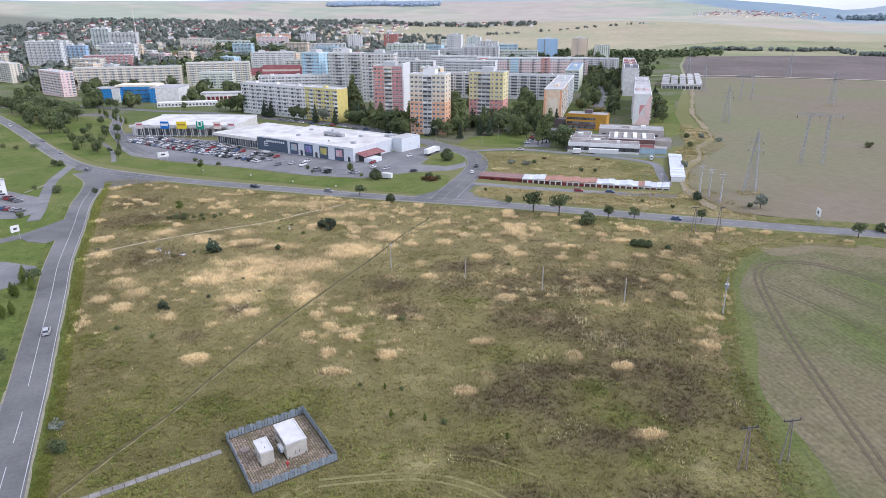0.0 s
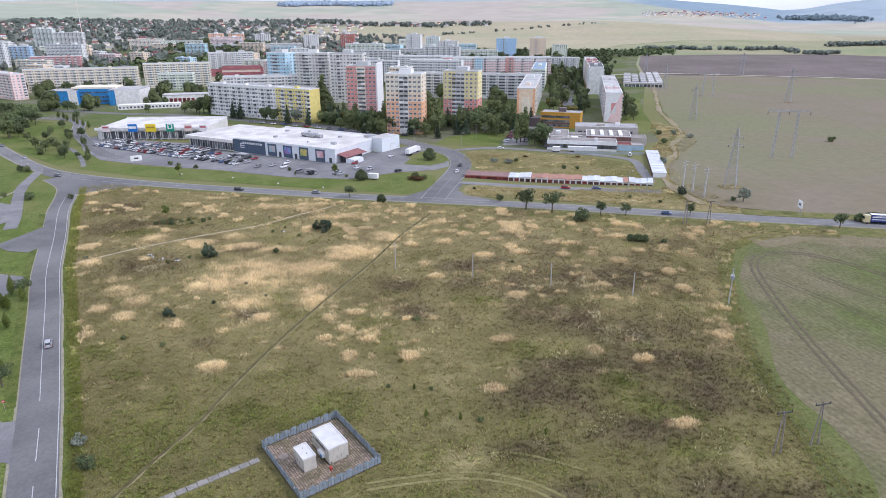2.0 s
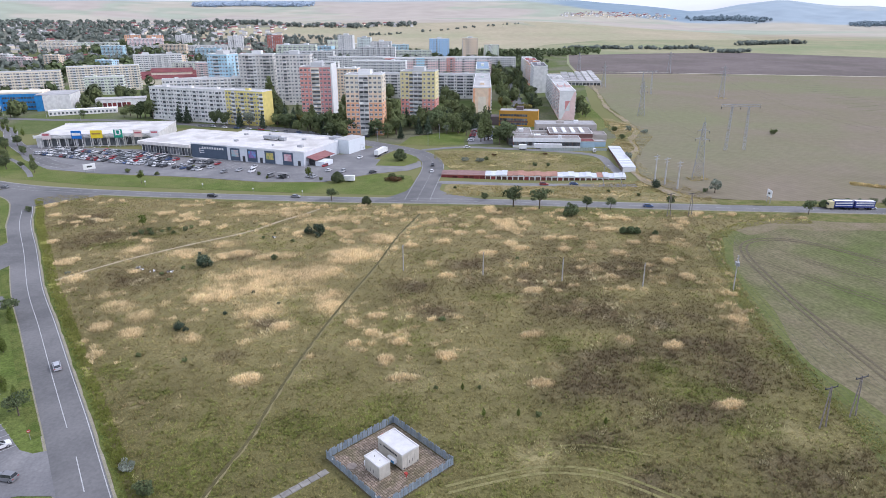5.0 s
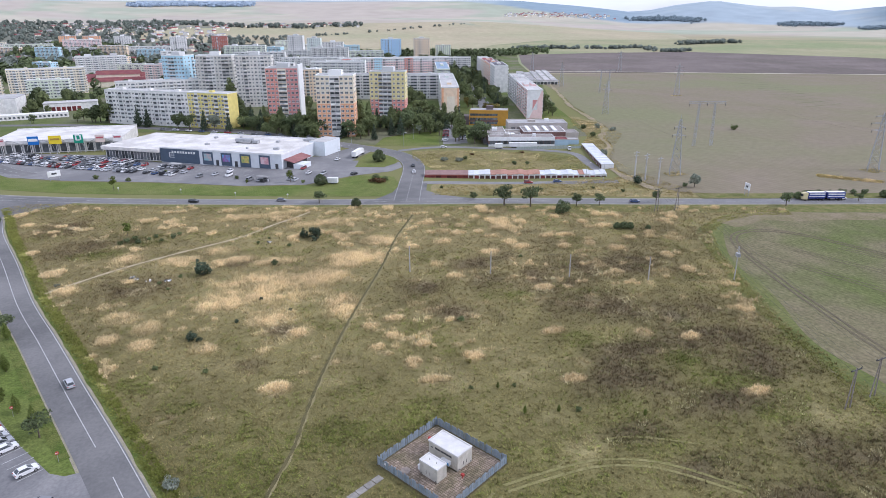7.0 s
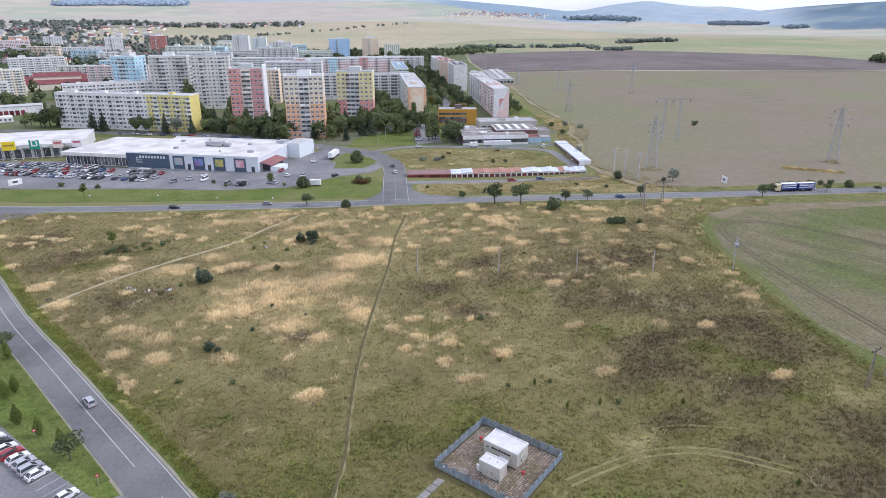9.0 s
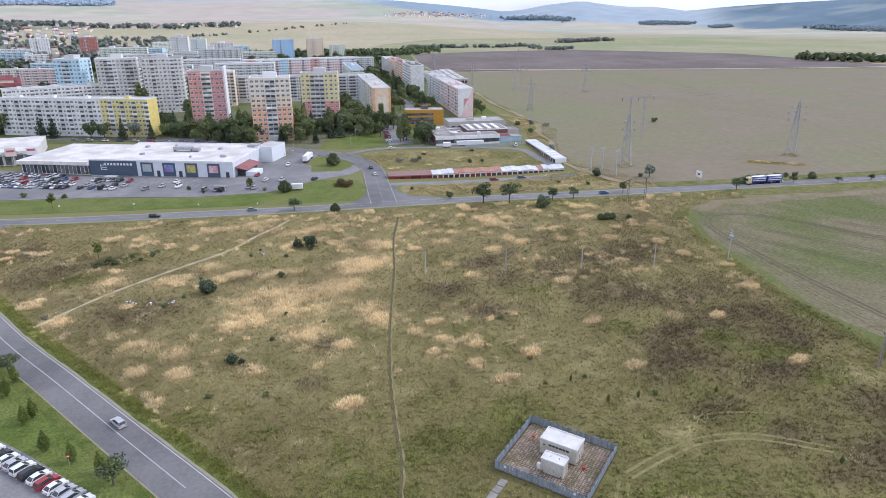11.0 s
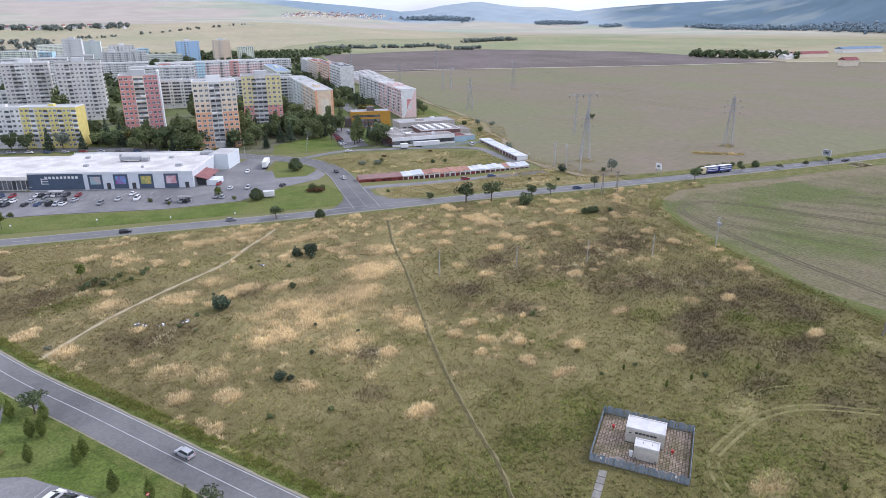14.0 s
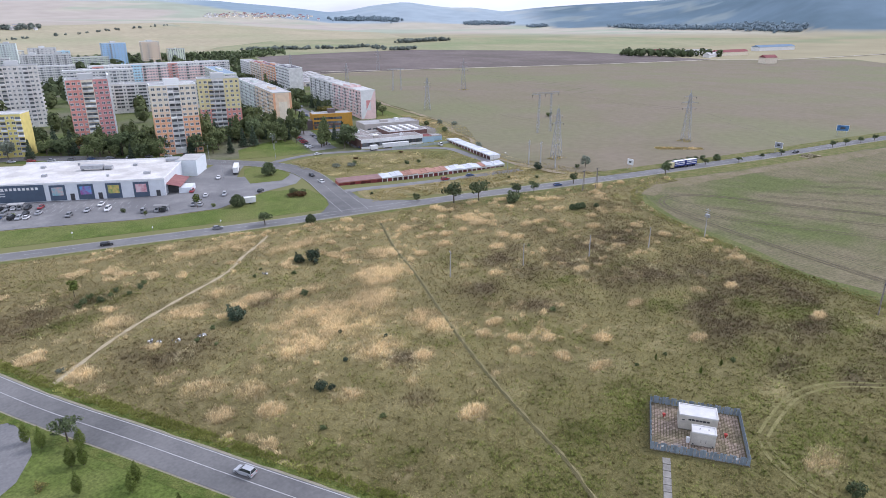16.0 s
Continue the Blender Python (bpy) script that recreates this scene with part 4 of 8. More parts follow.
def build_mall():
    """Long low retail hall; its front runs from the right corner towards the upper left."""
    ax, ay = -51.5, 364.5
    turn = -32.5
    L = 78.0
    z = on(-80, 390, 0)
    root = thing("shopping_hall", "long low white shopping hall with billboards on its front", "shop building", pose(ax, ay, z, 0, 0, turn))
    # local x runs right along the front; the hall lies at negative x
    g = Geo()
    g.box(-L, 0, 0, 48, -3, 8.0, 0)
    part("wall", g, MALL_WALL, root)
    g = Geo()
    g.box(-L + 0.3, -0.3, 0.3, 47.7, 8.0, 8.15, 0)
    for x0, x1, y0, y1 in ((-L - 0.15, 0.15, -0.15, 0.3), (-L - 0.15, 0.15, 47.7, 48.15), (-0.3, 0.15, 0.3, 47.7)):
        g.box(x0, x1, y0, y1, 8.0, 8.7, 1)
    ro = part("roof", g, [ROOF_WHITE, WHITE], root, "flat white roof sheeting")
    for x0, x1, y0, y1, h0, h1 in ((-44, -34, 24, 28, 1.0, 2.6), (-33.5, -30, 25, 28, 0.4, 1.9), (-58, -56, 14, 16, 0, 1.1), (-22, -20, 32, 34, 0, 1.0), (-12, -9, 12, 14, 0, 1.2), (-66, -64, 34, 36, 0, 1.0), (-8, -2, 40, 46, 0.2, 1.4), (-50, -49, 38, 39, 0, 1.2), (-28, -27, 10, 11, 0, 1.0)):
        e = Geo()
        e.box(x0, x1, y0, y1, 8.15 + h0, 8.15 + h1, 0)
        if h0:
            for q in (x0 + 0.2, x1 - 0.4):
                e.box(q, q + 0.2, y0 + 0.2, y1 - 0.2, 8.15, 8.15 + h0, 0)
        part("roof_unit", e, STEEL, ro, "grey roof ventilation unit")
    # front: poster frames and doors between plain bays
    art = [shader("poster_a", (0.25, 0.45, 0.50), (0.55, 0.40, 0.38), 1.6), shader("poster_b", (0.30, 0.12, 0.30), (0.15, 0.35, 0.60), 1.6), shader("poster_c", (0.20, 0.32, 0.12), (0.60, 0.45, 0.15), 1.6), shader("poster_d", (0.65, 0.50, 0.52), (0.55, 0.25, 0.28), 1.6)]
    for k, px in enumerate((-46.5, -34.5, -22.5, -10.5)):
        e = Geo()
        e.box(px - 3.4, px + 3.4, -0.12, 0.0, 0.3, 7.4, 0)
        fr = part("poster_panel", e, MALL_BLUE, root, "dark slate panel behind a poster")
        e = Geo()
        e.box(px - 2.4, px + 2.4, -0.22, -0.12, 2.6, 6.4, 0)
        part("poster", e, art[k], fr, "colourful advertising poster")
    for px in (-40.5, -28.5, -3.2):
        e = Geo()
        e.box(px - 0.9, px + 0.9, -0.1, 0, 0.1, 3.2)
        part("door", e, DARK, root, "dark service door")
    e = Geo()
    e.box(-L, -52, -0.15, 0, 0.2, 7.9)
    sg = part("facade_panel", e, MALL_BLUE, root, "slate blue facade panel with white marks")
    e = Geo()
    for k in range(9):
        e.box(-70 + k * 1.8, -68.9 + k * 1.8, -0.2, -0.15, 5.6, 6.8)
    e.box(-72, -71.6, -0.2, -0.15, 3.0, 6.0)
    for q in (3.0, 4.2, 5.4):
        e.box(-72, -68.6, -0.2, -0.15, q, q + 0.35)
    part("sign", e, WHITE, sg)
    # side porch with red awning, and the tall annex
    e = Geo()
    e.box(0, 5.0, 5, 19, -1, 3.6, 0)
    part("porch", e, DARK, root)
    e = Geo()
    v = [(0, 2, 5.4), (6.5, 2, 3.9), (6.5, 22, 3.9), (0, 22, 5.4)]
    e.add(v + [(x_, y_, z_ - 0.2) for x_, y_, z_ in v], [(0, 1, 2, 3), (7, 6, 5, 4), (0, 4, 5, 1), (1, 5, 6, 2), (2, 6, 7, 3)])
    part("awning", e, shader("dull_red_awning", (0.24, 0.11, 0.11), (0.30, 0.15, 0.14), 3, fine=0.1), root, "dull red sheet-metal awning")
    e = Geo()
    e.box(5.2, 11, 3, 12, -1, 3.0, 0)
    part("kiosk", e, MALL_WALL, root)
    # low front of the shops further on, with glass and pillars
    g = Geo()
    g.box(-L - 40, -L, 1.5, 46, -3, 7.2, 0)
    part("wall", g, GREY_LIGHT, root)
    g = Geo()
    g.box(-L - 40, -L, 0.0, 46, 7.2, 7.4, 0)
    g.box(-L - 40, -L, -1.8, 0.2, 5.6, 7.4, 1)
    part("roof", g, [ROOF_WHITE, GREY], root)
    for k in range(18):
        e = Geo()
        e.box(-L - 39.5 + k * 2.2, -L - 37.7 + k * 2.2, 1.38, 1.5, 0.2, 4.6, 0)
        part("shop_window", e, GLASS, root)
    # arched wing turned towards the car park
    return root


def build_annex():
    z = on(-20, 398)
    root = thing("shop_annex", "tall white windowless annex of the shopping hall", "shop building", pose(-25.5, 391.5, z, 0, 0, 51))
    g = Geo()
    g.box(0, 17, 0, 10.5, -3, 8.2, 0)
    part("wall", g, paint("grey_white_cladding", (0.66, 0.70, 0.72), dirt=0.06), root)
    g = Geo()
    g.box(0.2, 16.8, 0.2, 10.3, 8.2, 8.4, 0)
    part("roof", g, ROOF_LIGHT, root)
    part("lamp", (lambda q: (q.box(15.2, 15.5, -0.2, 0, 1.0, 1.6), q)[1])(Geo()), DARK, root)


def build_wing():
    """The arched shop wing with its signs."""
    z = on(-185, 470)
    root = thing("shop_wing", "low shop wing with steel arches and coloured signs", "shop building", pose(-215, 452, z, 0, 0, -3))
    g = Geo()
    g.box(-4, 70, 3.0, 50, -3, 7.0, 0)
    part("wall", g, GREY_LIGHT, root)
    g = Geo()
    g.box(-4, 70, 0, 50, 7.0, 7.3, 0)
    g.box(-4.2, 70.2, -0.2, 0.2, 6.2, 8.0, 1)
    g.box(-4.2, 70.2, 49.8, 50.2, 7.0, 8.0, 1)
    part("roof", g, [ROOF_WHITE, GREY_LIGHT], root)
    for k in range(14):
        e = Geo()
        e.box(0 + k * 5.0, 4.0 + k * 5.0, 2.9, 3.0, 0.2, 5.0, 0)
        part("shop_window", e, GLASS, root)
        e = Geo()
        e.box(-0.6 + k * 5, -0.3 + k * 5, -0.3, 0.0, -0.5, 6.2, 0)
        part("pillar", e, GREY_LIGHT, root)
    for k in range(4):
        e = Geo()
        cx, prev = 8 + k * 17.0, None
        for i in range(9):
            a = math.pi * i / 8
            p = (cx - math.cos(a) * 7.5, -0.6, 2.2 + math.sin(a) * 6.0)
            if prev:
                e.beam(prev, p, 0.16)
            prev = p
        part("arch", e, STEEL, root)
    SIGN_ROSE = paint("sign_rose", (0.45, 0.12, 0.14))
    signs = (((0.02, 0.16, 0.50), 22, 6.0, 5.0), ((0.75, 0.58, 0.03), 34, 7.0, 5.0), ((0.02, 0.28, 0.18), 47, 5.2, 5.2), ((0.70, 0.58, 0.52), 59, 5.2, 4.6), ((0.72, 0.70, 0.69), 69, 5.2, 4.2), ((0.70, 0.60, 0.58), 4, 5.0, 4.2))
    for c, px, w, h in signs:
        e = Geo()
        e.box(px - w / 2, px + w / 2, -1.6, -1.2, 5.6, 5.6 + h, 0)
        sp = part("sign", e, paint("sign_colour", c, vary=0, dirt=0.05), root)
        e = Geo()
        if px == 47:
            e.box(px - 1.6, px - 0.8, -1.7, -1.6, 7.2, 10.8)
            e.box(px - 0.8, px + 0.9, -1.7, -1.6, 10.2, 10.8)
            e.box(px - 0.8, px + 0.9, -1.7, -1.6, 7.2, 7.8)
            e.box(px + 0.9, px + 1.7, -1.7, -1.6, 7.6, 10.4)
        elif px == 22:
            e.box(px - 2.6, px + 2.6, -1.7, -1.6, 7.6, 9.2)
        else:
            e.box(px - w * 0.38, px + w * 0.38, -1.7, -1.6, 8.0, 9.0)
        part("sign_mark", e, {22: WHITE, 34: paint("sign_red", (0.4, 0.25, 0.05)), 47: WHITE}.get(px, SIGN_ROSE), sp)
        e = Geo()
        e.box(px - 0.2, px + 0.2, -1.2, -0.9, -0.5, 6.0)
        part("sign_post", e, STEEL, root)


GARAGE_ROOFS = [("dull_red_garage_roof", (0.22, 0.13, 0.12), (0.27, 0.17, 0.15)), ("pale_garage_roof", (0.62, 0.64, 0.67), (0.52, 0.54, 0.57)), ("rust_garage_roof", (0.33, 0.17, 0.12), (0.39, 0.22, 0.16))]
GARAGE_ROOFS = [shader(n, a, b, 2.0, fine=0.1, rough=0.7, vary=0.1) for n, a, b in GARAGE_ROOFS]
DOOR_RED = shader("garage_door_red", (0.17, 0.035, 0.035), (0.13, 0.03, 0.03), 1.5, rough=0.7, vary=0.5)
DOOR_BROWN = shader("garage_door_brown", (0.09, 0.05, 0.045), (0.13, 0.06, 0.05), 1.5, rough=0.7, vary=0.5)


def build_garages():
    d_ = 6.2
    roofs = [0] * 8 + [1] * 4 + [2] * 9 + [1, 1, 1, 1, 1, 1, 1, 2, 1, 1, 1, 1]
    n = len(roofs)
    w = 93.0 / n
    x0, y0, turn = 18.1, 325.0, -17.8
    c, s = math.cos(radians(turn)), math.sin(radians(turn))
    for k in range(n):
        px, py = x0 + c * w * k, y0 + s * w * k
        lift = 0.25 * ((k * 7) % 3) if k > 8 else 0.0
        root = thing("garage", "small garage in a row with a " + ("dull red", "pale metal", "rust-red")[roofs[k]] + " roof", "garage", pose(px, py, on(x0 + c * 46, y0 + s * 46) - 0.4 + (k - 16) * 0.012, 0, 0, turn), "row of garages")
        g = Geo()
        g.box(0, w, 0, d_, -2, 2.5 + lift, 0)
        part("wall", g, WHITE if k > 7 else BRICKRED, root)
        g = Geo()
        h0, h1 = 2.5 + lift, 3.3 + lift
        v = [(-0.02, -0.35, h0), (w + 0.0, -0.35, h0), (w + 0.0, d_ + 0.2, h1), (-0.02, d_ + 0.2, h1)]
        g.add(v + [(a, b, q + 0.16) for a, b, q in v], [(3, 2, 1, 0), (4, 5, 6, 7), (0, 1, 5, 4), (1, 2, 6, 5), (2, 3, 7, 6), (3, 0, 4, 7)])
        part("roof", g, GARAGE_ROOFS[roofs[k]], root)
        g = Geo()
        g.box(0.3 if k > 7 else 0.06, w - 0.3 if k > 7 else w - 0.06, -0.06, 0.0, 0.0, 2.1)
        part("door", g, DOOR_RED if k < 8 or k % 3 == 0 else DOOR_BROWN, root)
    # second row, at right angles
    n2 = 14
    x1, y1, t2 = 109.0, 308.5, 73.0
    c, s = math.cos(radians(t2)), math.sin(radians(t2))
    for k in range(n2):
        wk = 58.0 / n2
        px, py = x1 + c * wk * k + 4.0, y1 + s * wk * k + 5.0
        root = thing("garage", "white garage in a row with a pale metal roof", "garage", pose(px, py, on(116, 338) - 0.2, 0, 0, t2), "second row of garages")
        g = Geo()
        g.box(0, wk, -6.5, 0, -2, 2.5, 0)
        part("wall", g, WHITE, root)
        g = Geo()
        g.box(-0.0, wk - 0.02, -6.8, 0.3, 2.5 + 0.15 * (k // 4 % 2), 2.75 + 0.15 * (k // 4 % 2))
        part("roof", g, GARAGE_ROOFS[1], root)
        g = Geo()
        g.box(0.4, wk - 0.4, 0.0, 0.06, 0.0, 2.1)
        part("door", g, DOOR_BROWN, root)


def build_school():
    OCHRE = paint("ochre_cladding", (0.56, 0.30, 0.05))
    BROWN = paint("brown_tile", (0.16, 0.095, 0.08))
    DGREY = paint("dark_panel", (0.15, 0.12, 0.12))
    root = thing("office_building", "ochre-banded three-storey building with ribbon windows", "office building", at(87, 462, -22, 0.0))
    g = Geo()
    g.box(0, 28, 0, 14, -2, 10.6, 0)
    part("wall", g, OCHRE, root)
    for z0, z1 in ((1.0, 2.6), (4.0, 5.6), (7.0, 8.6)):
        for k in range(10):
            g = Geo()
            g.box(0.6 + k * 2.0, 2.5 + k * 2.0, -0.08, 0.0, z0, z1)
            part("window", g, GLASS, root)
    g = Geo()
    g.box(0, 21, -0.05, 0, 2.7, 3.9)
    part("wall_panel", g, BROWN, root)
    g = Geo()
    g.box(0.3, 27.7, 0.3, 13.7, 10.6, 10.8, 0)
    g.box(-0.2, 28.2, -0.2, 0.3, 10.4, 11.1, 1)
    g.box(12, 17, 5, 10, 10.8, 13.4, 2)
    g.box(-9, 0, 2, 13, -2, 6.2, 2)
    part("roof", g, [ROOF_GREY, OCHRE, DGREY], root)
    root = thing("low_hall", "sprawling flat-roofed brown hall with white fascia and roof lights", "hall", at(75, 386.5, -15.5, 0.0))
    SHED_BLUE, DUN = paint("light_blue_shed", (0.36, 0.48, 0.58)), paint("dun_wall", (0.46, 0.42, 0.38))
    hall_roof = shader("brown_grey_roof", (0.24, 0.22, 0.205), (0.31, 0.285, 0.265), 5, fine=0.12, rough=0.92)
    wings = ((0, 41, 0, 12, 5.3, BROWN, hall_roof), (0, 12, 12, 36, 6.0, BROWN, hall_roof), (12, 23, 12, 30, 3.4, BROWN, ROOF_GREY), (23, 50, 12.2, 34, 6.8, BROWN, hall_roof), (12, 23, 30, 36, 4.6, DUN, ROOF_GREY), (16, 56, 38, 56, 8.0, DUN, ROOF_GREY), (41.2, 50, 1, 12, 3.8, SHED_BLUE, ROOF_RED), (50.2, 57, 4, 12, 3.2, SHED_BLUE, ROOF_LIGHT), (50.2, 60, 20, 34, 4.6, DUN, hall_roof))
    for x0, x1, y0, y1, z, wall_, roof_ in wings:
        g = Geo()
        g.box(x0, x1, y0, y1, -2, z, 0)
        part("wall", g, wall_, root)
        g = Geo()
        g.box(x0 + 0.3, x1 - 0.3, y0 + 0.3, y1 - 0.3, z, z + 0.12, 0)
        for a0, a1, b0, b1 in ((x0, x1, y0, y0 + 0.3), (x0, x1, y1 - 0.3, y1), (x0, x0 + 0.3, y0 + 0.3, y1 - 0.3), (x1 - 0.3, x1, y0 + 0.3, y1 - 0.3)):
            g.box(a0, a1, b0, b1, z, z + 0.5, 1)
        part("roof", g, [roof_, GREY_LIGHT if wall_ is BROWN else DUN], root)
    for x0, x1, z0, z1 in ((-0.2, 41.2, 3.7, 5.9), (-0.1, 41.1, -0.2, 1.3)):
        g = Geo()
        g.box(x0, x1, -0.45, -0.02, z0, z1)
        part("fascia", g, WHITE, root, "long white fascia board")
    for k in range(18):
        g = Geo()
        g.box(0.6 + k * 2.24, 2.6 + k * 2.24, -0.12, -0.01, 1.4, 3.6)
        part("window", g, GLASS, root)
    for k in range(4):
        g = Geo()
        g.box(26 + k * 5.6, 28.2 + k * 5.6, 14, 32.5, 6.95, 7.7)
        part("roof_light", g, WHITE, root)
    for k, (px, py, w, d, z) in enumerate(((14, 16, 4, 5, 3.5), (18, 22, 3, 3, 3.5), (4, 22, 3, 4, 6.1), (30, 44, 5, 3, 8.1), (42, 48, 3, 3, 8.1), (10, 4, 3, 2, 5.4), (28, 5, 2, 2, 5.4))):
        g = Geo()
        g.box(px, px + w, py, py + d, z, z + 1.5)
        part("roof_box", g, DUN if k % 2 else WHITE, root)
    for k in range(9):
        g = Geo()
        g.box(18 + k * 4.0, 20.6 + k * 4.0, 37.9, 38.0, 3.6, 5.6)
        part("window", g, GLASS, root)
    for px, py, w in ((12.5, -5.0, 17.0), (3.5, -7.5, 4.5)):
        root = thing("trailer_van", "long white trailer standing before the hall", "trailer", at(75, 386.5, -15.5, 0.1) @ pose(px, py, 0))
        g = Geo()
        g.box(0, w, 0, 2.5, 0.7, 3.1)
        part("box_body", g, WHITE, root)
        for q in (0.12, 0.2, 0.8):
            g = Geo()
            g.cone((w * q, 0.1, 0.45), (w * q, 2.4, 0.45), 0.45, 0.45, 10)
            part("wheel", g, DARK, root)
    # white bus-like fence and wall before the hall
    g = Geo()
    for k in range(40):
        g.box(k * 1.0, k * 1.0 + 0.9, 0, 0.06, 0.05, 1.9)
    solid("panel_fence", g, paint("grey_green_fence", (0.34, 0.38, 0.36)), "grey panel fence before the hall", "fence", at(88, 372.5, -12))


def build_blue():
    BLUE = paint("bright_blue_cladding", (0.045, 0.25, 0.56), dirt=0.2)
    root = thing("office_building", "bright blue three-storey building with white end walls", "office building", at(-342, 641, 2))
    for mm, bx in ((BLUE, (0, 26, 4, 24, 13)), (BLUE, (26, 58, 8, 30, 14.5)), (BLUE, (58, 76, -6, 30, 14.0)), (GREY_LIGHT, (76, 86, -6, 26, 14.2)), (GREY_LIGHT, (64, 76, -6.3, -6, 14.2)), (GREY_LIGHT, (18, 26, 3.7, 4, 13.2))):
        g = Geo()
        g.box(*bx[:4], -2, bx[4], 0)
        part("wall", g, mm, root)
    g = Geo()
    g.box(-0.2, 26, 3.8, 24, 13, 13.5, 0)
    g.box(20, 60, 8, 30, 14.5, 16.0, 1)
    g.box(58, 86, -6, 30, 14.2, 14.6, 0)
    part("roof", g, [ROOF_GREY, CREAM], root)
    for f in range(3):
        for k in range(14):
            g = Geo()
            g.box(27 + k * 2.2, 28.6 + k * 2.2, 7.9, 8.0, 2.2 + f * 4.0, 3.8 + f * 4.0)
            part("window", g, GLASS, root)
        for k in range(9):
            g = Geo()
            g.box(57.9, 58.0, -5 + k * 1.5, -4 + k * 1.5, 2.2 + f * 4.0, 3.8 + f * 4.0)
            part("window", g, GLASS, root)
    root = thing("fire_station", "low white building with dark red doors", "building", at(-240, 652, 8))
    g = Geo()
    g.box(0, 42, 0, 16, -2, 7, 0)
    part("wall", g, GREY_LIGHT, root)
    for k in range(6):
        g = Geo()
        g.box(6 + k * 4.0, 9 + k * 4.0, -0.1, 0, 0, 4)
        part("door", g, DOOR_RED, root)
    g = Geo()
    g.box(-0.3, 42.3, -0.3, 16.3, 7, 7.5)
    part("roof", g, ROOF_LIGHT, root)
    root = thing("low_wing", "long low white pavilion with a row of windows", "building", at(-262, 600, 13))
    g = Geo()
    g.box(0, 52, 0, 10, -2, 4.2, 0)
    part("wall", g, GREY_LIGHT, root)
    for k in range(17):
        g = Geo()
        g.box(1 + k * 3.0, 2.6 + k * 3.0, -0.08, 0, 1.2, 2.8)
        part("window", g, GLASS, root)
    root = thing("school", "sprawling building with layered dark red roofs", "school", at(-268, 905, 6))
    g = Geo()
    for x0, x1, y0, y1, z in ((0, 120, 0, 16, 7), (20, 70, 16, 40, 14), (60, 110, 18, 44, 11), (-10, 30, 30, 60, 9)):
        g.box(x0, x1, y0, y1, -2, z, 0)
        g.gable(x0 - 0.6, x1 + 0.6, y0 - 0.6, y1 + 0.6, z, z + 4.5, 1)
    part("wall", g, [CREAM, ROOF_RED], root)
    # storage sheds at the edge of the field
    rows = ((0, 8, 0, 120, 4.6, ROOF_GREY), (10, 17, 6, 130, 3.2, ROOF_GREY), (20, 26, 10, 150, 3.0, ROOF_GREY), (29, 35, 12, 160, 3.0, ROOF_LIGHT), (38, 44, 20, 170, 3.0, ROOF_LIGHT))
    for x0, x1, y0, y1, h, roof in rows:
        root = thing("shed", "long row of low lock-ups with a pale roof", "shed", at(246, 748, -19), "storage sheds")
        g = Geo()
        g.box(x0, x1, y0, y1, -3, h)
        part("wall", g, GREY_LIGHT, root)
        for k in range(int((y1 - y0) / 12)):
            g = Geo()
            g.box(x0 - 0.3, x1 + 0.3, y0 + k * 12, y0 + k * 12 + 11.6, h, h + 0.3 + 0.25 * (k % 2))
            part("roof", g, roof, root)
    root = thing("workshop", "low workshop with a dark glazed front", "building", at(243, 738, -19), "storage sheds")
    g = Geo()
    g.box(0, 42, 0, 8, -3, 4.4)
    part("wall", g, GREY_LIGHT, root)
    g = Geo()
    g.box(-0.4, 42.4, -0.4, 8.4, 4.4, 4.9)
    part("roof", g, ROOF_LIGHT, root)
    for k in range(10):
        g = Geo()
        g.box(1 + k * 4.1, 4.4 + k * 4.1, -0.1, 0, 0.2, 3.2)
        part("window", g, GLASS, root)


build_mall()
build_annex()
build_wing()
build_garages()
build_school()
build_blue()
# ---------------------------------------------------------------- the meadow
MEADOW = [(1, -86), (-43, 20), (-66, 58), (-90, 112), (-110.4, 157), (-136, 212.5), (-164, 281), (-178, 318), (-162, 335), (-126, 321), (-38, 291), (41, 267), (89, 251), (140, 237), (150, 222), (120, 224), (104, 212), (94, 196), (83, 166), (75, 142), (71, 125), (69, 109), (69, 70), (60, -86)]
# tall dry reed grass: centre and half-widths of the larger stands
STRAW = [(-97, 176, 3.2, 3), (-106, 182, 3.2, 3.2), (-97, 186.5, 4.4, 4), (-104.5, 194.5, 5, 4), (-81, 170, 4.2, 3), (-64, 146, 3.2, 3), (-56, 172, 3.8, 3), (-66, 165, 2.6, 2.3), (-111, 241, 5.5, 5.5), (-93, 236, 9, 4), (-79.5, 242.5, 6.5, 4.2), (-32, 221, 11, 8), (-8, 208, 3.4, 3.2), (-125, 220, 4.2, 4.2), (-66, 279, 16, 4), (-76, 231, 12, 3), (-60, 226, 9, 3.5), (-22, 236, 7, 6), (-40, 262, 14, 5), (-22.5, 88.5, 6, 3.2)]
MAIN_STAND = [(-66, 211, 15, 9), (-49, 208, 14, 11), (-62, 200, 18, 12), (-77, 199, 9, 9), (-43, 186, 6, 10), (-36, 219, 8, 8), (-62, 183, 9, 6)]
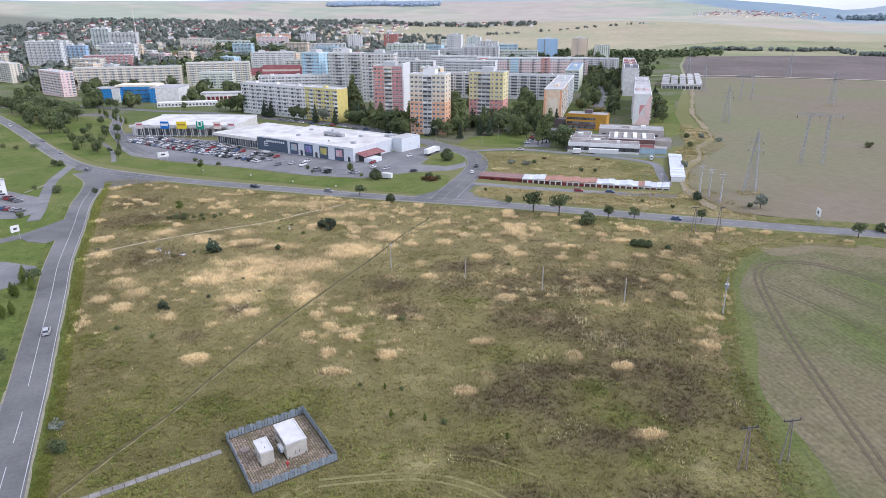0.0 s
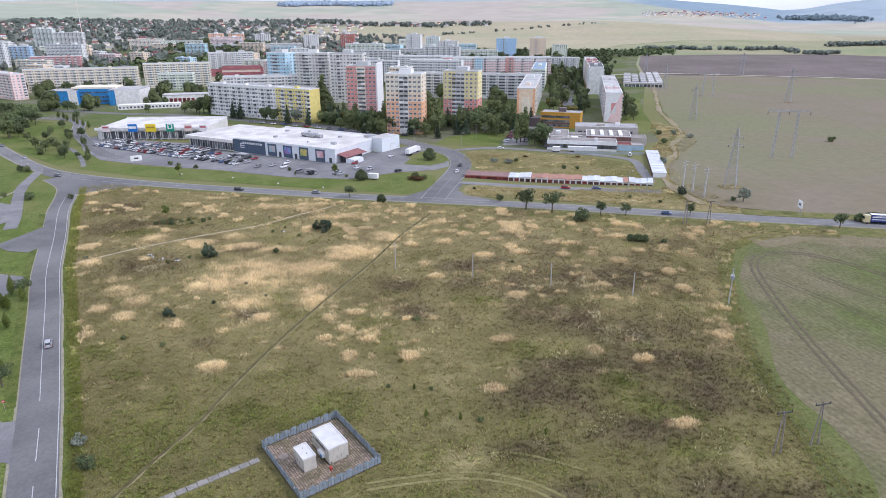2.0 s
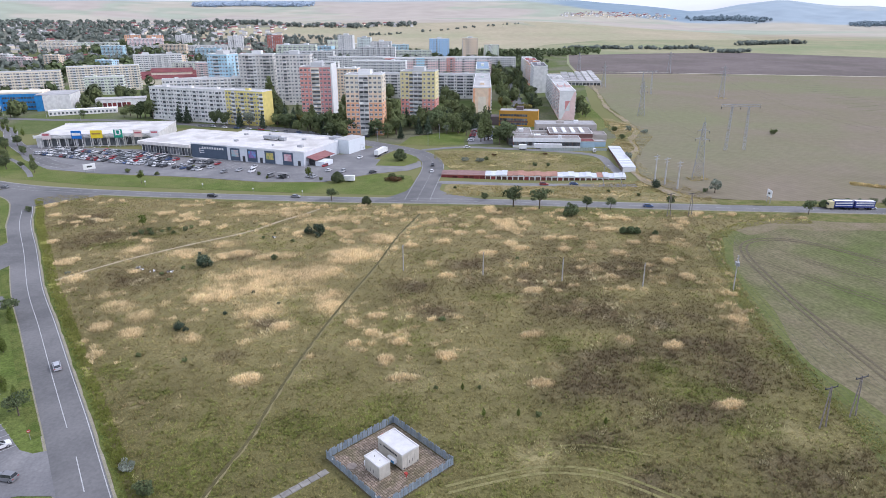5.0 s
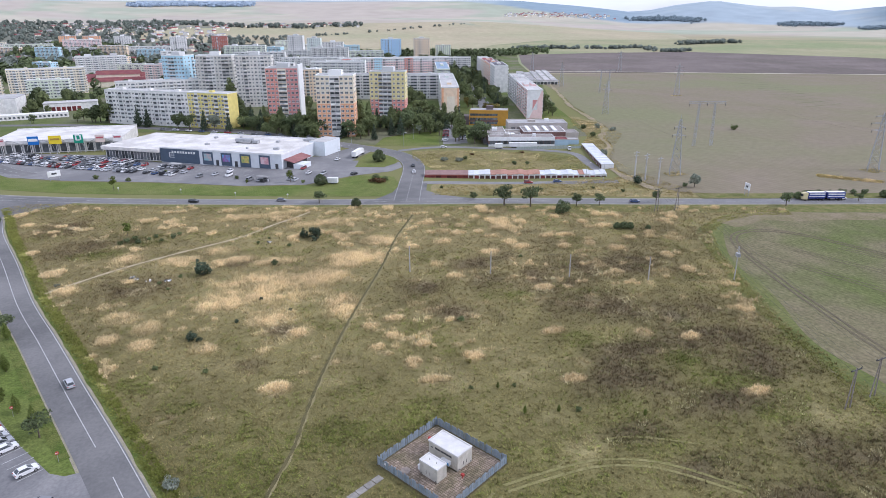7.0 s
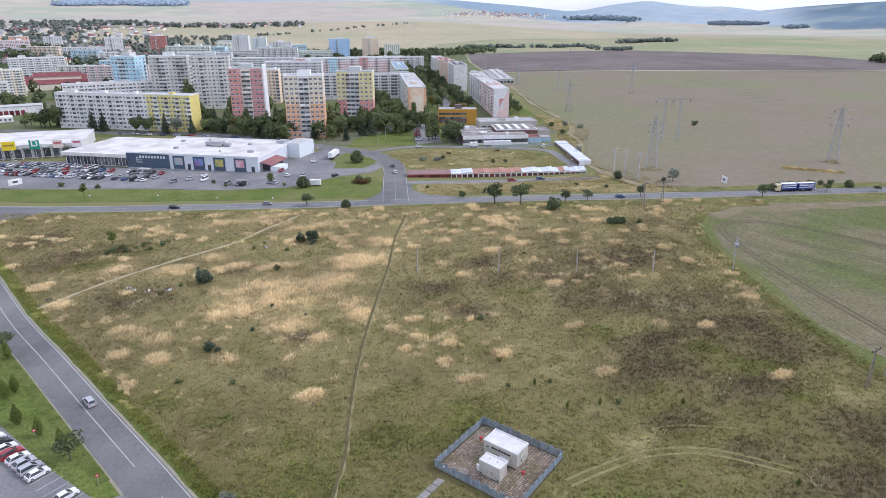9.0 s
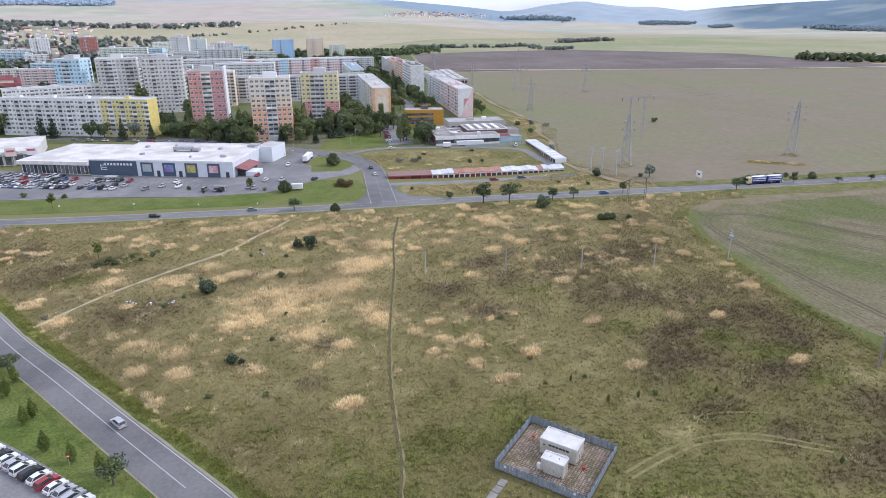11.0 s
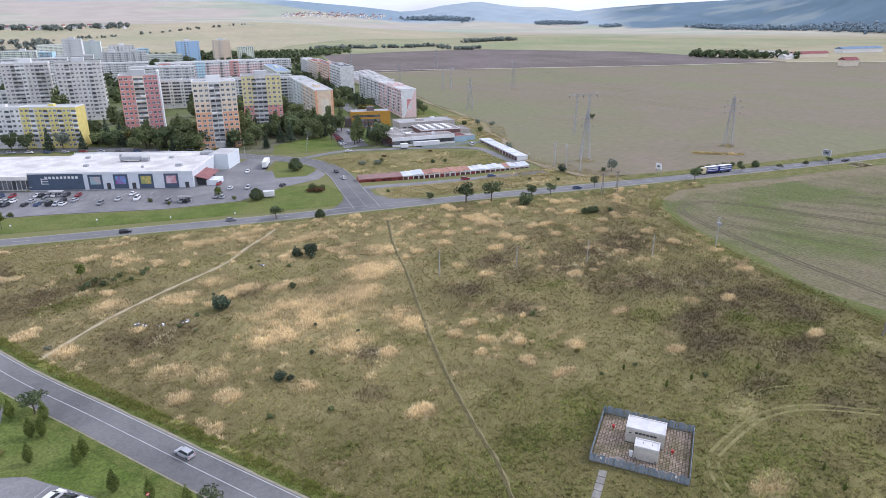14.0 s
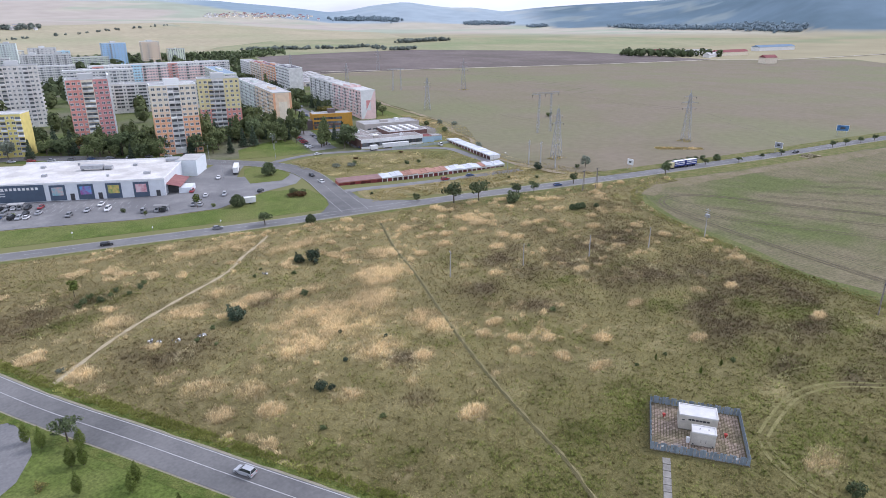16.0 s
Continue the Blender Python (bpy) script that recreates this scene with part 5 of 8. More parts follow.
TUSSOCK = [(12, 243), (8.5, 235), (20, 251), (25, 246), (19, 228), (24.5, 236.5), (16, 234), (3, 239), (26.5, 214.5), (41, 210.5), (60, 233), (68.5, 211), (58, 203), (71.5, 191.5), (19, 179.5), (78.5, 214), (33, 145), (46.5, 221), (39, 222), (30, 244.5), (10, 256), (13, 213), (51, 210), (71, 178), (10, 153), (43.5, 139.5), (69, 149), (43, 113), (31, 233), (24, 220), (-37.5, 158), (-32.5, 163), (-37, 170), (-30.5, 148), (-30, 172.5), (-26, 157), (-15, 147), (-27, 139), (5, 130), (-38, 250), (52, 242), (-5, 196), (-12, 226), (36, 240), (66, 226), (0, 250)]
DARK_SPOTS = [(30, 190, 29, 15), (54, 188, 18, 12), (31, 163, 16, 13), (52, 153, 17, 13), (24, 137, 13, 8), (16, 125, 14, 10), (54, 124, 13, 10), (34, 111, 13, 6), (39, 93, 9, 7), (16, 94, 12, 5), (9, 109, 9, 5), (-105, 217, 17, 11), (-73, 229, 8, 5), (-61, 174, 5.5, 6), (-69, 158, 6, 5), (-112, 262, 8, 5), (-13, 173, 9, 10), (-18, 190, 9, 9), (10, 205, 14, 8), (48, 138, 15, 9), (-130, 258, 14, 12), (-140, 285, 14, 12), (-84, 112, 4, 3), (46, 86, 18, 9), (26, 80, 16, 8)]
GREEN_SPOTS = [(-107, 261, 9, 8), (-84, 144, 4.5, 3), (-71, 138, 2.8, 2.4), (-96, 156, 5, 8), (-122, 250, 10, 6), (42, 118, 8, 6), (16, 146, 6.5, 6), (36, 132, 6, 5), (40, 105, 4.5, 3.5), (9, 176, 5, 4), (-101, 186, 2.6, 2.3), (-48, 124, 20, 7), (-72, 118, 12, 14), (-20, 92, 14, 8), (-60, 100, 12, 6)]
PALE_GRASS = [(-5, 138, 9, 10), (-11, 119, 9, 9), (52, 107, 6, 13), (57, 99, 5, 10), (-24, 138, 8, 9), (-4, 106, 9, 5), (-70, 255, 18, 8), (-20, 250, 16, 8), (40, 228, 20, 9), (-46, 150, 8, 9), (-80, 160, 9, 6)]


def spots(x, y, lst, soft_edge=0.5):
    m = np.zeros_like(x)
    wob = fbm(x, y, 7.0, 3.0) * 0.45
    for a, b, ra, rb in lst:
        d = np.hypot((x - a) / ra, (y - b) / rb) + wob
        m = np.maximum(m, 1 - smooth(1 - soft_edge, 1 + soft_edge * 0.4, d))
    return m


def straw_at(x, y):
    grain = smooth(-0.5, 0.25, fbm(x, y, 2.6, 15.0))
    m = spots(x, y, STRAW, 0.8) * (0.6 + 0.5 * smooth(-0.35, 0.2, fbm(x, y, 5.0, 5.0)))
    stand = spots(x, y, MAIN_STAND, 0.7) * (0.5 + 0.5 * smooth(-0.4, 0.25, fbm(x, y * 1.2, 6.5, 5.0)))
    t = spots(x, y, [(a, b, 2.3 + 1.8 * ((k * 37) % 10) / 10, 1.8 + 1.1 * ((k * 53) % 10) / 10) for k, (a, b) in enumerate(TUSSOCK)], 0.5) * (0.78 + 0.3 * smooth(-0.5, 0.4, fbm(x, y, 9.0, 37.0)))
    # scattered clumps of two sizes, many towards the main road, few near the boxes
    fade = smooth(135, 190, y) * (0.4 + 0.6 * smooth(-20, 30, y - 210))
    big = smooth(0.36, 0.5, fbm(x, y * 1.35, 8.0, 8.0)) * fade
    small = smooth(0.36, 0.48, fbm(x, y * 1.3, 4.2, 9.0)) * smooth(115, 170, y) * smooth(-0.1, 0.3, fbm(x, y, 30.0, 18.0))
    return np.clip(np.maximum(np.maximum(m, t), np.maximum(big * 0.8, small * 0.65)) * (0.65 + 0.5 * grain) + stand * (0.55 + 0.6 * grain), 0, 1)


def dark_at(x, y):
    return np.clip(spots(x, y, DARK_SPOTS, 0.9) * (0.45 + 0.55 * smooth(-0.4, 0.3, fbm(x, y, 7.0, 31.0))) + 0.30 * smooth(-0.15, 0.4, fbm(x, y, 13.0, 2.0)) * smooth(-40, 30, x + 0.2 * (y - 200)), 0, 1)


def green_at(x, y):
    return np.clip(spots(x, y, GREEN_SPOTS, 0.7) * (0.5 + 0.5 * smooth(-0.3, 0.3, fbm(x, y, 3.5, 33.0))) + 0.35 * smooth(0.1, 0.5, fbm(x, y, 11.0, 6.0)) + 0.22 * (1 - smooth(110, 170, y)), 0, 1)


def inside(x, y, poly):
    r = np.zeros(x.shape, bool)
    for (x0, y0), (x1, y1) in zip(poly, poly[1:] + poly[:1]):
        if y0 != y1:
            r ^= ((y0 > y) != (y1 > y)) & (x < (x1 - x0) * (y - y0) / (y1 - y0) + x0)
    return r


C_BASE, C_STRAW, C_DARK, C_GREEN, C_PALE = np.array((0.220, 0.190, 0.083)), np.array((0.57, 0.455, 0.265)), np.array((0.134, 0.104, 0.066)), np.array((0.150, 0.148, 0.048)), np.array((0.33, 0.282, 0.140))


def cover_colour(x, y):
    s, d, g = np.minimum(1.15 * straw_at(x, y), 1)[..., None], dark_at(x, y)[..., None], green_at(x, y)[..., None]
    tone = (1 + 0.16 * fbm(x, y, 26.0, 1.0) + 0.24 * fbm(x, y, 3.5, 4.0) + 0.16 * fbm(x, y, 9.0, 7.0))[..., None]
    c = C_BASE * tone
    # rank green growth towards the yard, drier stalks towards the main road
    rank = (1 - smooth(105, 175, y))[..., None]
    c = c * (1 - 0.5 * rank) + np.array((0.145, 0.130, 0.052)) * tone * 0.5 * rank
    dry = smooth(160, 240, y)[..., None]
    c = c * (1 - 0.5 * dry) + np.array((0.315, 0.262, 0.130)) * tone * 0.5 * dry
    f = (spots(x, y, PALE_GRASS, 0.9) * smooth(-0.4, 0.3, fbm(x, y, 6.0, 35.0)))[..., None]
    c = c * (1 - 0.7 * f) + C_PALE * tone * 0.7 * f
    c = c * (1 - 0.75 * g) + C_GREEN * tone * 0.75 * g
    c = c * (1 - 0.72 * d) + C_DARK * tone * 0.72 * d
    c = c * (1 - 0.16 * smooth(-60, -110, x + 0.15 * (y - 200)))[..., None]
    c = c * (1 - 0.92 * s) + C_STRAW * tone * 0.92 * s
    return np.clip(c, 0.01, 1)


def plant_material(name, island=0.35, lean=0.5):
    """Colour of the plants that stand at each spot, varied clump by clump."""
    m = bpy.data.materials.new(name)
    m.use_nodes = True
    n, l = m.node_tree.nodes, m.node_tree.links
    b = n["Principled BSDF"]
    b.inputs["Roughness"].default_value, b.inputs["Specular IOR Level"].default_value = 0.95, 0.1
    a = n.new("ShaderNodeAttribute")
    a.attribute_name = "plants"
    g = n.new("ShaderNodeNewGeometry")
    t = n.new("ShaderNodeTexNoise")
    t.inputs["Scale"].default_value, t.inputs["Detail"].default_value = 2.6, 6
    l.new(g.outputs["Position"], t.inputs["Vector"])
    r = n.new("ShaderNodeMapRange")
    r.inputs["From Min"].default_value, r.inputs["From Max"].default_value = 0.3, 0.7
    r.inputs["To Min"].default_value, r.inputs["To Max"].default_value = 0.76, 1.24
    l.new(t.outputs["Fac"], r.inputs["Value"])
    h = n.new("ShaderNodeHueSaturation")
    l.new(a.outputs["Color"], h.inputs["Color"])
    l.new(r.outputs["Result"], h.inputs["Value"])
    col = h.outputs["Color"]
    if island:
        v = n.new("ShaderNodeMapRange")
        v.inputs["To Min"].default_value, v.inputs["To Max"].default_value = 1 - island, 1 + island
        l.new(g.outputs["Random Per Island"], v.inputs["Value"])
        h2 = n.new("ShaderNodeHueSaturation")
        l.new(v.outputs["Result"], h2.inputs["Value"])
        l.new(col, h2.inputs["Color"])
        col = h2.outputs["Color"]
    l.new(col, b.inputs["Base Color"])
    if island:
        lean_up(n, l, g, b, lean)
    else:
        bp = n.new("ShaderNodeBump")
        bp.inputs["Strength"].default_value, bp.inputs["Distance"].default_value = 0.35, 0.35
        l.new(t.outputs["Fac"], bp.inputs["Height"])
        l.new(bp.outputs["Normal"], b.inputs["Normal"])
    return m


def quick_mesh(name, verts, faces, k):
    """A mesh from arrays; every face has k corners."""
    me = bpy.data.meshes.new(name)
    me.vertices.add(len(verts))
    me.vertices.foreach_set("co", np.asarray(verts, np.float32).ravel())
    me.loops.add(len(faces) * k)
    me.loops.foreach_set("vertex_index", np.asarray(faces, np.int32).ravel())
    me.polygons.add(len(faces))
    me.polygons.foreach_set("loop_start", np.arange(0, len(faces) * k, k, dtype=np.int32))
    me.update(calc_edges=True)
    return me


BOX_U, BOX_V, BOX_O = Vector((0.527, -0.850)), Vector((0.850, 0.527)), Vector((-45.6, 113.4))


def build_meadow():
    step = 1.0
    xs, ys = np.arange(-182, 155, step), np.arange(-86, 340, step)
    X, Y = np.meshgrid(xs, ys)
    Z = height(X, Y) + 0.06 + 0.05 * fbm(X, Y, 4.0, 2.0)
    nx = len(xs)
    idx = np.arange(X.size).reshape(X.shape)
    quads = np.stack([idx[:-1, :-1], idx[:-1, 1:], idx[1:, 1:], idx[1:, :-1]], -1)
    keep = inside(X[:-1, :-1] + step / 2, Y[:-1, :-1] + step / 2, MEADOW)
    u, v = (X - BOX_O.x) * BOX_U.x + (Y - BOX_O.y) * BOX_U.y, (X - BOX_O.x) * BOX_V.x + (Y - BOX_O.y) * BOX_V.y
    keep &= ~((u > 0.8) & (u < 17.8) & (v > 0.8) & (v < 16.1))[:-1, :-1]
    quads = quads[keep]
    used = np.unique(quads)
    remap = np.full(X.size, -1)
    remap[used] = np.arange(len(used))
    pts = np.stack([X.ravel(), Y.ravel(), Z.ravel()], -1)[used]
    me = quick_mesh("meadow", pts, remap[quads], 4)
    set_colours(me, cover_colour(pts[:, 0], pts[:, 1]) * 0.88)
    me.materials.append(plant_material("meadow_ground", island=0))
    tagged(new("meadow", me), "overgrown meadow of dry grass, brown weeds and green herbs", "meadow", kind="structure")


PATH_PALE = [(-131.5, 218.5), (-127, 222), (-113, 233), (-94, 244), (-72, 255), (-61, 265), (-52, 272), (-44, 279)]
PATH_DARK = [(-3, 262), (-6, 256), (-16, 236), (-26, 211), (-41, 178), (-50, 156), (-54, 145), (-58, 133), (-61, 123), (-66, 112), (-73, 95)]


YARD_TRACK = [(-24, 100), (-16, 101), (-5, 101.5), (4, 99), (10, 95), (18, 87)]


def near_line(x, y, pts, d):
    m = np.zeros(x.shape, bool)
    for (x0, y0), (x1, y1) in zip(pts, pts[1:]):
        ll = (x1 - x0) ** 2 + (y1 - y0) ** 2
        t = np.clip(((x - x0) * (x1 - x0) + (y - y0) * (y1 - y0)) / ll, 0, 1)
        m |= np.hypot(x - x0 - t * (x1 - x0), y - y0 - t * (y1 - y0)) < d
    return m


def clear_spots(x, y):
    """Where no tall plants stand: roads, verges, paths and the fenced yard."""
    u = (x - BOX_O.x) * BOX_U.x + (y - BOX_O.y) * BOX_U.y
    v = (x - BOX_O.x) * BOX_V.x + (y - BOX_O.y) * BOX_V.y
    bad = (u > -0.6) & (u < 19.4) & (v > -0.6) & (v < 17.4)
    bad |= near_line(x, y, WEST_ROAD, 8.2) | near_line(x, y, MAIN_ROAD[7:], 7.5)
    bad |= near_line(x, y, PATH_PALE, 1.0) | near_line(x, y, PATH_DARK, 0.7)
    bad |= near_line(x, y, [(-44.5, 110.3), (-70, 95)], 1.5)
    for off in (-0.9, 0.9):
        bad |= near_line(x, y, [(a, b + off) for a, b in YARD_TRACK], 0.5)
    return bad


def tufts(name, count, weight, hgt, blades, width, spread, tint, label, category, seed, region=MEADOW, bounds=(-180, 150, 20, 336), keep_clear=True, up=0.5):
    """Many clumps of narrow leaves as one mesh."""
    rng = np.random.default_rng(seed)
    x, y = np.empty(0), np.empty(0)
    while len(x) < count:
        a, b = rng.uniform(bounds[0], bounds[1], count * 3), rng.uniform(bounds[2], bounds[3], count * 3)
        ok = inside(a, b, region) & ~(clear_spots(a, b) & keep_clear)
        a, b = a[ok], b[ok]
        ok = rng.uniform(0, 1, len(a)) < weight(a, b)
        x, y = np.concatenate([x, a[ok]]), np.concatenate([y, b[ok]])
    x, y = x[:count], y[:count]
    z = height(x, y) + 0.03
    size = rng.uniform(0.6, 1.25, count) * hgt
    V = np.empty((count, blades, 3, 3))
    ang = rng.uniform(0, math.tau, (count, blades))
    base = rng.uniform(0, 0.5, (count, blades)) * spread
    lean = rng.uniform(0.15, 0.75, (count, blades)) * spread
    px, py = x[:, None] + np.cos(ang) * base, y[:, None] + np.sin(ang) * base
    tw = ang + rng.uniform(0.6, 2.4, (count, blades))
    w = width * rng.uniform(0.6, 1.4, (count, blades))
    V[:, :, 0, 0], V[:, :, 0, 1], V[:, :, 0, 2] = px - np.cos(tw) * w, py - np.sin(tw) * w, z[:, None]
    V[:, :, 1, 0], V[:, :, 1, 1], V[:, :, 1, 2] = px + np.cos(tw) * w, py + np.sin(tw) * w, z[:, None]
    V[:, :, 2, 0], V[:, :, 2, 1] = px + np.cos(ang) * lean, py + np.sin(ang) * lean
    V[:, :, 2, 2] = z[:, None] + size[:, None] * rng.uniform(0.55, 1.0, (count, blades))
    n = count * blades * 3
    me = quick_mesh(name, V.reshape(-1, 3), np.arange(n).reshape(-1, 3), 3)
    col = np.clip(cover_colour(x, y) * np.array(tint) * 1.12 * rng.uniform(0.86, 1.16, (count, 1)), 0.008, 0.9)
    set_colours(me, np.repeat(col, blades * 3, 0))
    me.materials.append(plant_material(name, 0.10, up))
    return tagged(new(name, me), label, category, kind="stuff")


build_meadow()
tufts("reed_grass", 36000, lambda a, b: straw_at(a, b) ** 1.5, 1.15, 6, 0.10, 0.8, (1.22, 1.20, 1.16), "tall straw-coloured reed grass in dense clumps", "grass", 11, up=0.4)
tufts("meadow_grass", 68000, lambda a, b: 1 - 0.7 * straw_at(a, b), 0.48, 6, 0.10, 1.0, (1.08, 1.05, 1.00), "knee-high dry meadow grass", "grass", 12)
tufts("brown_weeds", 11000, lambda a, b: dark_at(a, b) + 0.05, 0.85, 6, 0.11, 0.7, (0.92, 0.86, 0.84), "dark brown dried weeds", "weeds", 13)
tufts("green_herbs", 13000, lambda a, b: green_at(a, b) ** 1.5 + 0.03, 0.5, 6, 0.16, 0.8, (0.95, 1.10, 0.78), "low green herbs and nettles", "herbs", 14)
tufts("pale_seed_heads", 2400, lambda a, b: smooth(0.25, 0.5, fbm(a, b, 9.0, 12.0)) * dark_at(a, b), 0.75, 4, 0.07, 0.5, (2.5, 2.6, 2.9), "whitish seed heads of dried weeds", "weeds", 15)

g = Geo()
ribbon(g, PATH_PALE, lambda r: 1.0 + 0.35 * math.sin(r * 0.7), 0.17, 0.0, 1.5)
solid("footpath", g, shader("trodden_earth", (0.44, 0.37, 0.25), (0.36, 0.30, 0.19), 1.5, fine=0.2, rough=0.97), "narrow pale trodden footpath through the meadow", "path", kind="structure")
g = Geo()
ribbon(g, PATH_DARK, lambda r: 0.95 + 0.4 * math.sin(r * 0.9), 0.155, 0.0, 1.5)
solid("path_edge", g, shader("dry_path_edge", (0.26, 0.225, 0.12), (0.20, 0.175, 0.085), 1.5, fine=0.25, rough=0.97), "strip of flattened dry grass along the path", "path", kind="structure")
g = Geo()
ribbon(g, PATH_DARK, lambda r: 0.7 + 0.2 * math.sin(r * 1.3), 0.17, -0.2, 1.5)
solid("footpath", g, shader("grassy_track", (0.088, 0.080, 0.037), (0.12, 0.105, 0.05), 1.5, fine=0.25, rough=0.97), "narrow dark footpath worn into the grass", "path", kind="structure")
g = Geo()
ribbon(g, [(-106, 196), (-100, 198.5), (-93, 202), (-84, 207.5), (-77, 216)], 1.3, 0.15, 0.0, 1.5)
ribbon(g, [(-103, 242), (-91, 234.5), (-79, 231), (-66, 225)], 1.1, 0.15, 0.0, 1.5)
ribbon(g, [(-24, 100), (-16, 101), (-5, 101.5), (4, 99), (10, 95), (18, 87)], 0.7, 0.15, 0.9, 1.5)
ribbon(g, [(-24, 100), (-16, 101), (-5, 101.5), (4, 99), (10, 95), (18, 87)], 0.7, 0.15, -0.9, 1.5)
ribbon(g, [(-12, 102), (-4, 106), (6, 106), (18, 100)], 0.6, 0.15, 0.8, 1.5)
ribbon(g, [(-26, 99), (-30, 95), (-33, 88), (-34, 78)], 0.7, 0.15, 0.9, 1.5)
ribbon(g, [(-26, 99), (-30, 95), (-33, 88), (-34, 78)], 0.7, 0.15, -0.9, 1.5)
solid("wheel_tracks", g, shader("flattened_grass", (0.235, 0.21, 0.095), (0.18, 0.17, 0.065), 2.0, fine=0.25, rough=0.97), "wheel tracks pressed into the grass", "track", kind="structure")
# bare headland where the tractors turn, and their tracks in the crop
g = Geo()
ribbon(g, FIELD_EDGE[8:], lambda r: 9.0 + 2.5 * math.sin(r * 0.05) + 1.2 * math.sin(r * 0.21), 0.135, -6.5, 3.0)
solid("headland", g, shader("bare_headland", (0.215, 0.178, 0.118), (0.165, 0.148, 0.078), 7.0, fine=0.2, rough=0.97), "bare brown strip of soil along the crop", "field", kind="structure")
g = Geo()
for off in (0.0, 2.0):
    ribbon(g, [(80, 60), (86, 110), (92, 150), (98, 178), (103, 194), (110, 202), (120, 203), (130, 197), (140, 180), (158, 140), (180, 80)], 0.8, 0.16, off, 2.0)
for k in range(7):
    ribbon(g, [(100 + k * 17, 186 - k * 3), (130 + k * 20, 120), (170 + k * 26, 30)], 0.45, 0.15, 0.0, 4.0)
    ribbon(g, [(102 + k * 17, 187 - k * 3), (132 + k * 20, 121), (172 + k * 26, 31)], 0.45, 0.15, 0.0, 4.0)
solid("wheel_tracks", g, shader("bare_track", (0.115, 0.098, 0.066), (0.14, 0.12, 0.075), 2.0, fine=0.2, rough=0.97), "tractor tracks curving through the crop", "track", kind="structure")
tufts("verge_grass", 5000, lambda a, b: np.ones_like(a), 0.35, 5, 0.10, 0.5, (1.05, 1.15, 0.75), "rough grass along the field edge", "grass", 16, [(62, 92), (64, 109), (66, 125), (70, 142), (78, 165), (89, 194), (99, 211), (112, 221), (131, 225), (150, 221), (148, 216), (131, 220), (114, 216), (102, 207), (92, 190), (81, 163), (73, 140), (69, 123), (67, 107), (66, 92)], (60, 152, 90, 228))
def roadside(a, b):
    return near_line(a, b, WEST_ROAD, 8.6) & ~near_line(a, b, WEST_ROAD, 5.6)


tufts("verge_weeds", 9000, lambda a, b: roadside(a, b) * (0.35 + 0.65 * smooth(-0.2, 0.3, fbm(a, b, 4.0, 25.0))), 0.5, 5, 0.11, 0.7, (0.80, 0.98, 0.52), "green weeds along the road ditch", "weeds", 19, MEADOW, (-182, -60, 40, 330), False)
tufts("bank_tufts", 9000, lambda a, b: 0.3 + 0.7 * smooth(-0.2, 0.3, fbm(a, b, 6.0, 21.0)), 0.6, 5, 0.11, 0.8, (1.15, 1.12, 0.98), "dry grass on the bank between road and field", "grass", 17, [(12, 288), (50, 276), (90, 260), (124, 250), (130, 258), (125, 300), (131, 332), (149, 362), (175, 398), (184, 434), (172, 470), (160, 440), (150, 400), (132, 372), (120, 330), (117, 300), (112, 292), (60, 295), (22, 306)], (10, 190, 245, 480))
tufts("yard_tufts", 5000, lambda a, b: 0.3 + 0.7 * smooth(-0.2, 0.3, fbm(a, b, 8.0, 22.0)), 0.5, 5, 0.12, 0.8, (1.1, 1.15, 0.95), "dry grass in the yard behind the garages", "grass", 18, [(26, 345), (34, 332), (108, 308), (113, 345), (100, 361), (72, 374), (45, 385), (26, 388), (22, 368)], (20, 120, 300, 392))


# ---------------------------------------------------------------- trees and shrubs
def leaf_material(name, c1, c2, vary=0.25, island=0.35, soft=0.0):
    return shader(name, c1, c2, size=2.0, rough=0.8, island=island, vary=vary, spec=0.2, soft=soft)


LEAF = leaf_material("leaves", (0.100, 0.122, 0.050), (0.140, 0.165, 0.066), soft=0.4)
LEAF_DARK = leaf_material("dark_leaves", (0.074, 0.096, 0.044), (0.104, 0.129, 0.057), soft=0.4)
LEAF_PINE = leaf_material("needles", (0.046, 0.064, 0.040), (0.064, 0.086, 0.052), soft=0.3)
LEAF_SILVER = leaf_material("silver_leaves", (0.19, 0.22, 0.17), (0.26, 0.28, 0.22))
LEAF_YELLOW = leaf_material("yellowing_leaves", (0.155, 0.145, 0.045), (0.21, 0.18, 0.06))
LEAF_RED = leaf_material("russet_leaves", (0.12, 0.055, 0.03), (0.09, 0.07, 0.03))
LEAF_FRESH = leaf_material("fresh_leaves", (0.095, 0.125, 0.025), (0.13, 0.16, 0.04))
BARK = shader("bark", (0.10, 0.08, 0.06), (0.15, 0.125, 0.10), 0.5, rough=0.95)


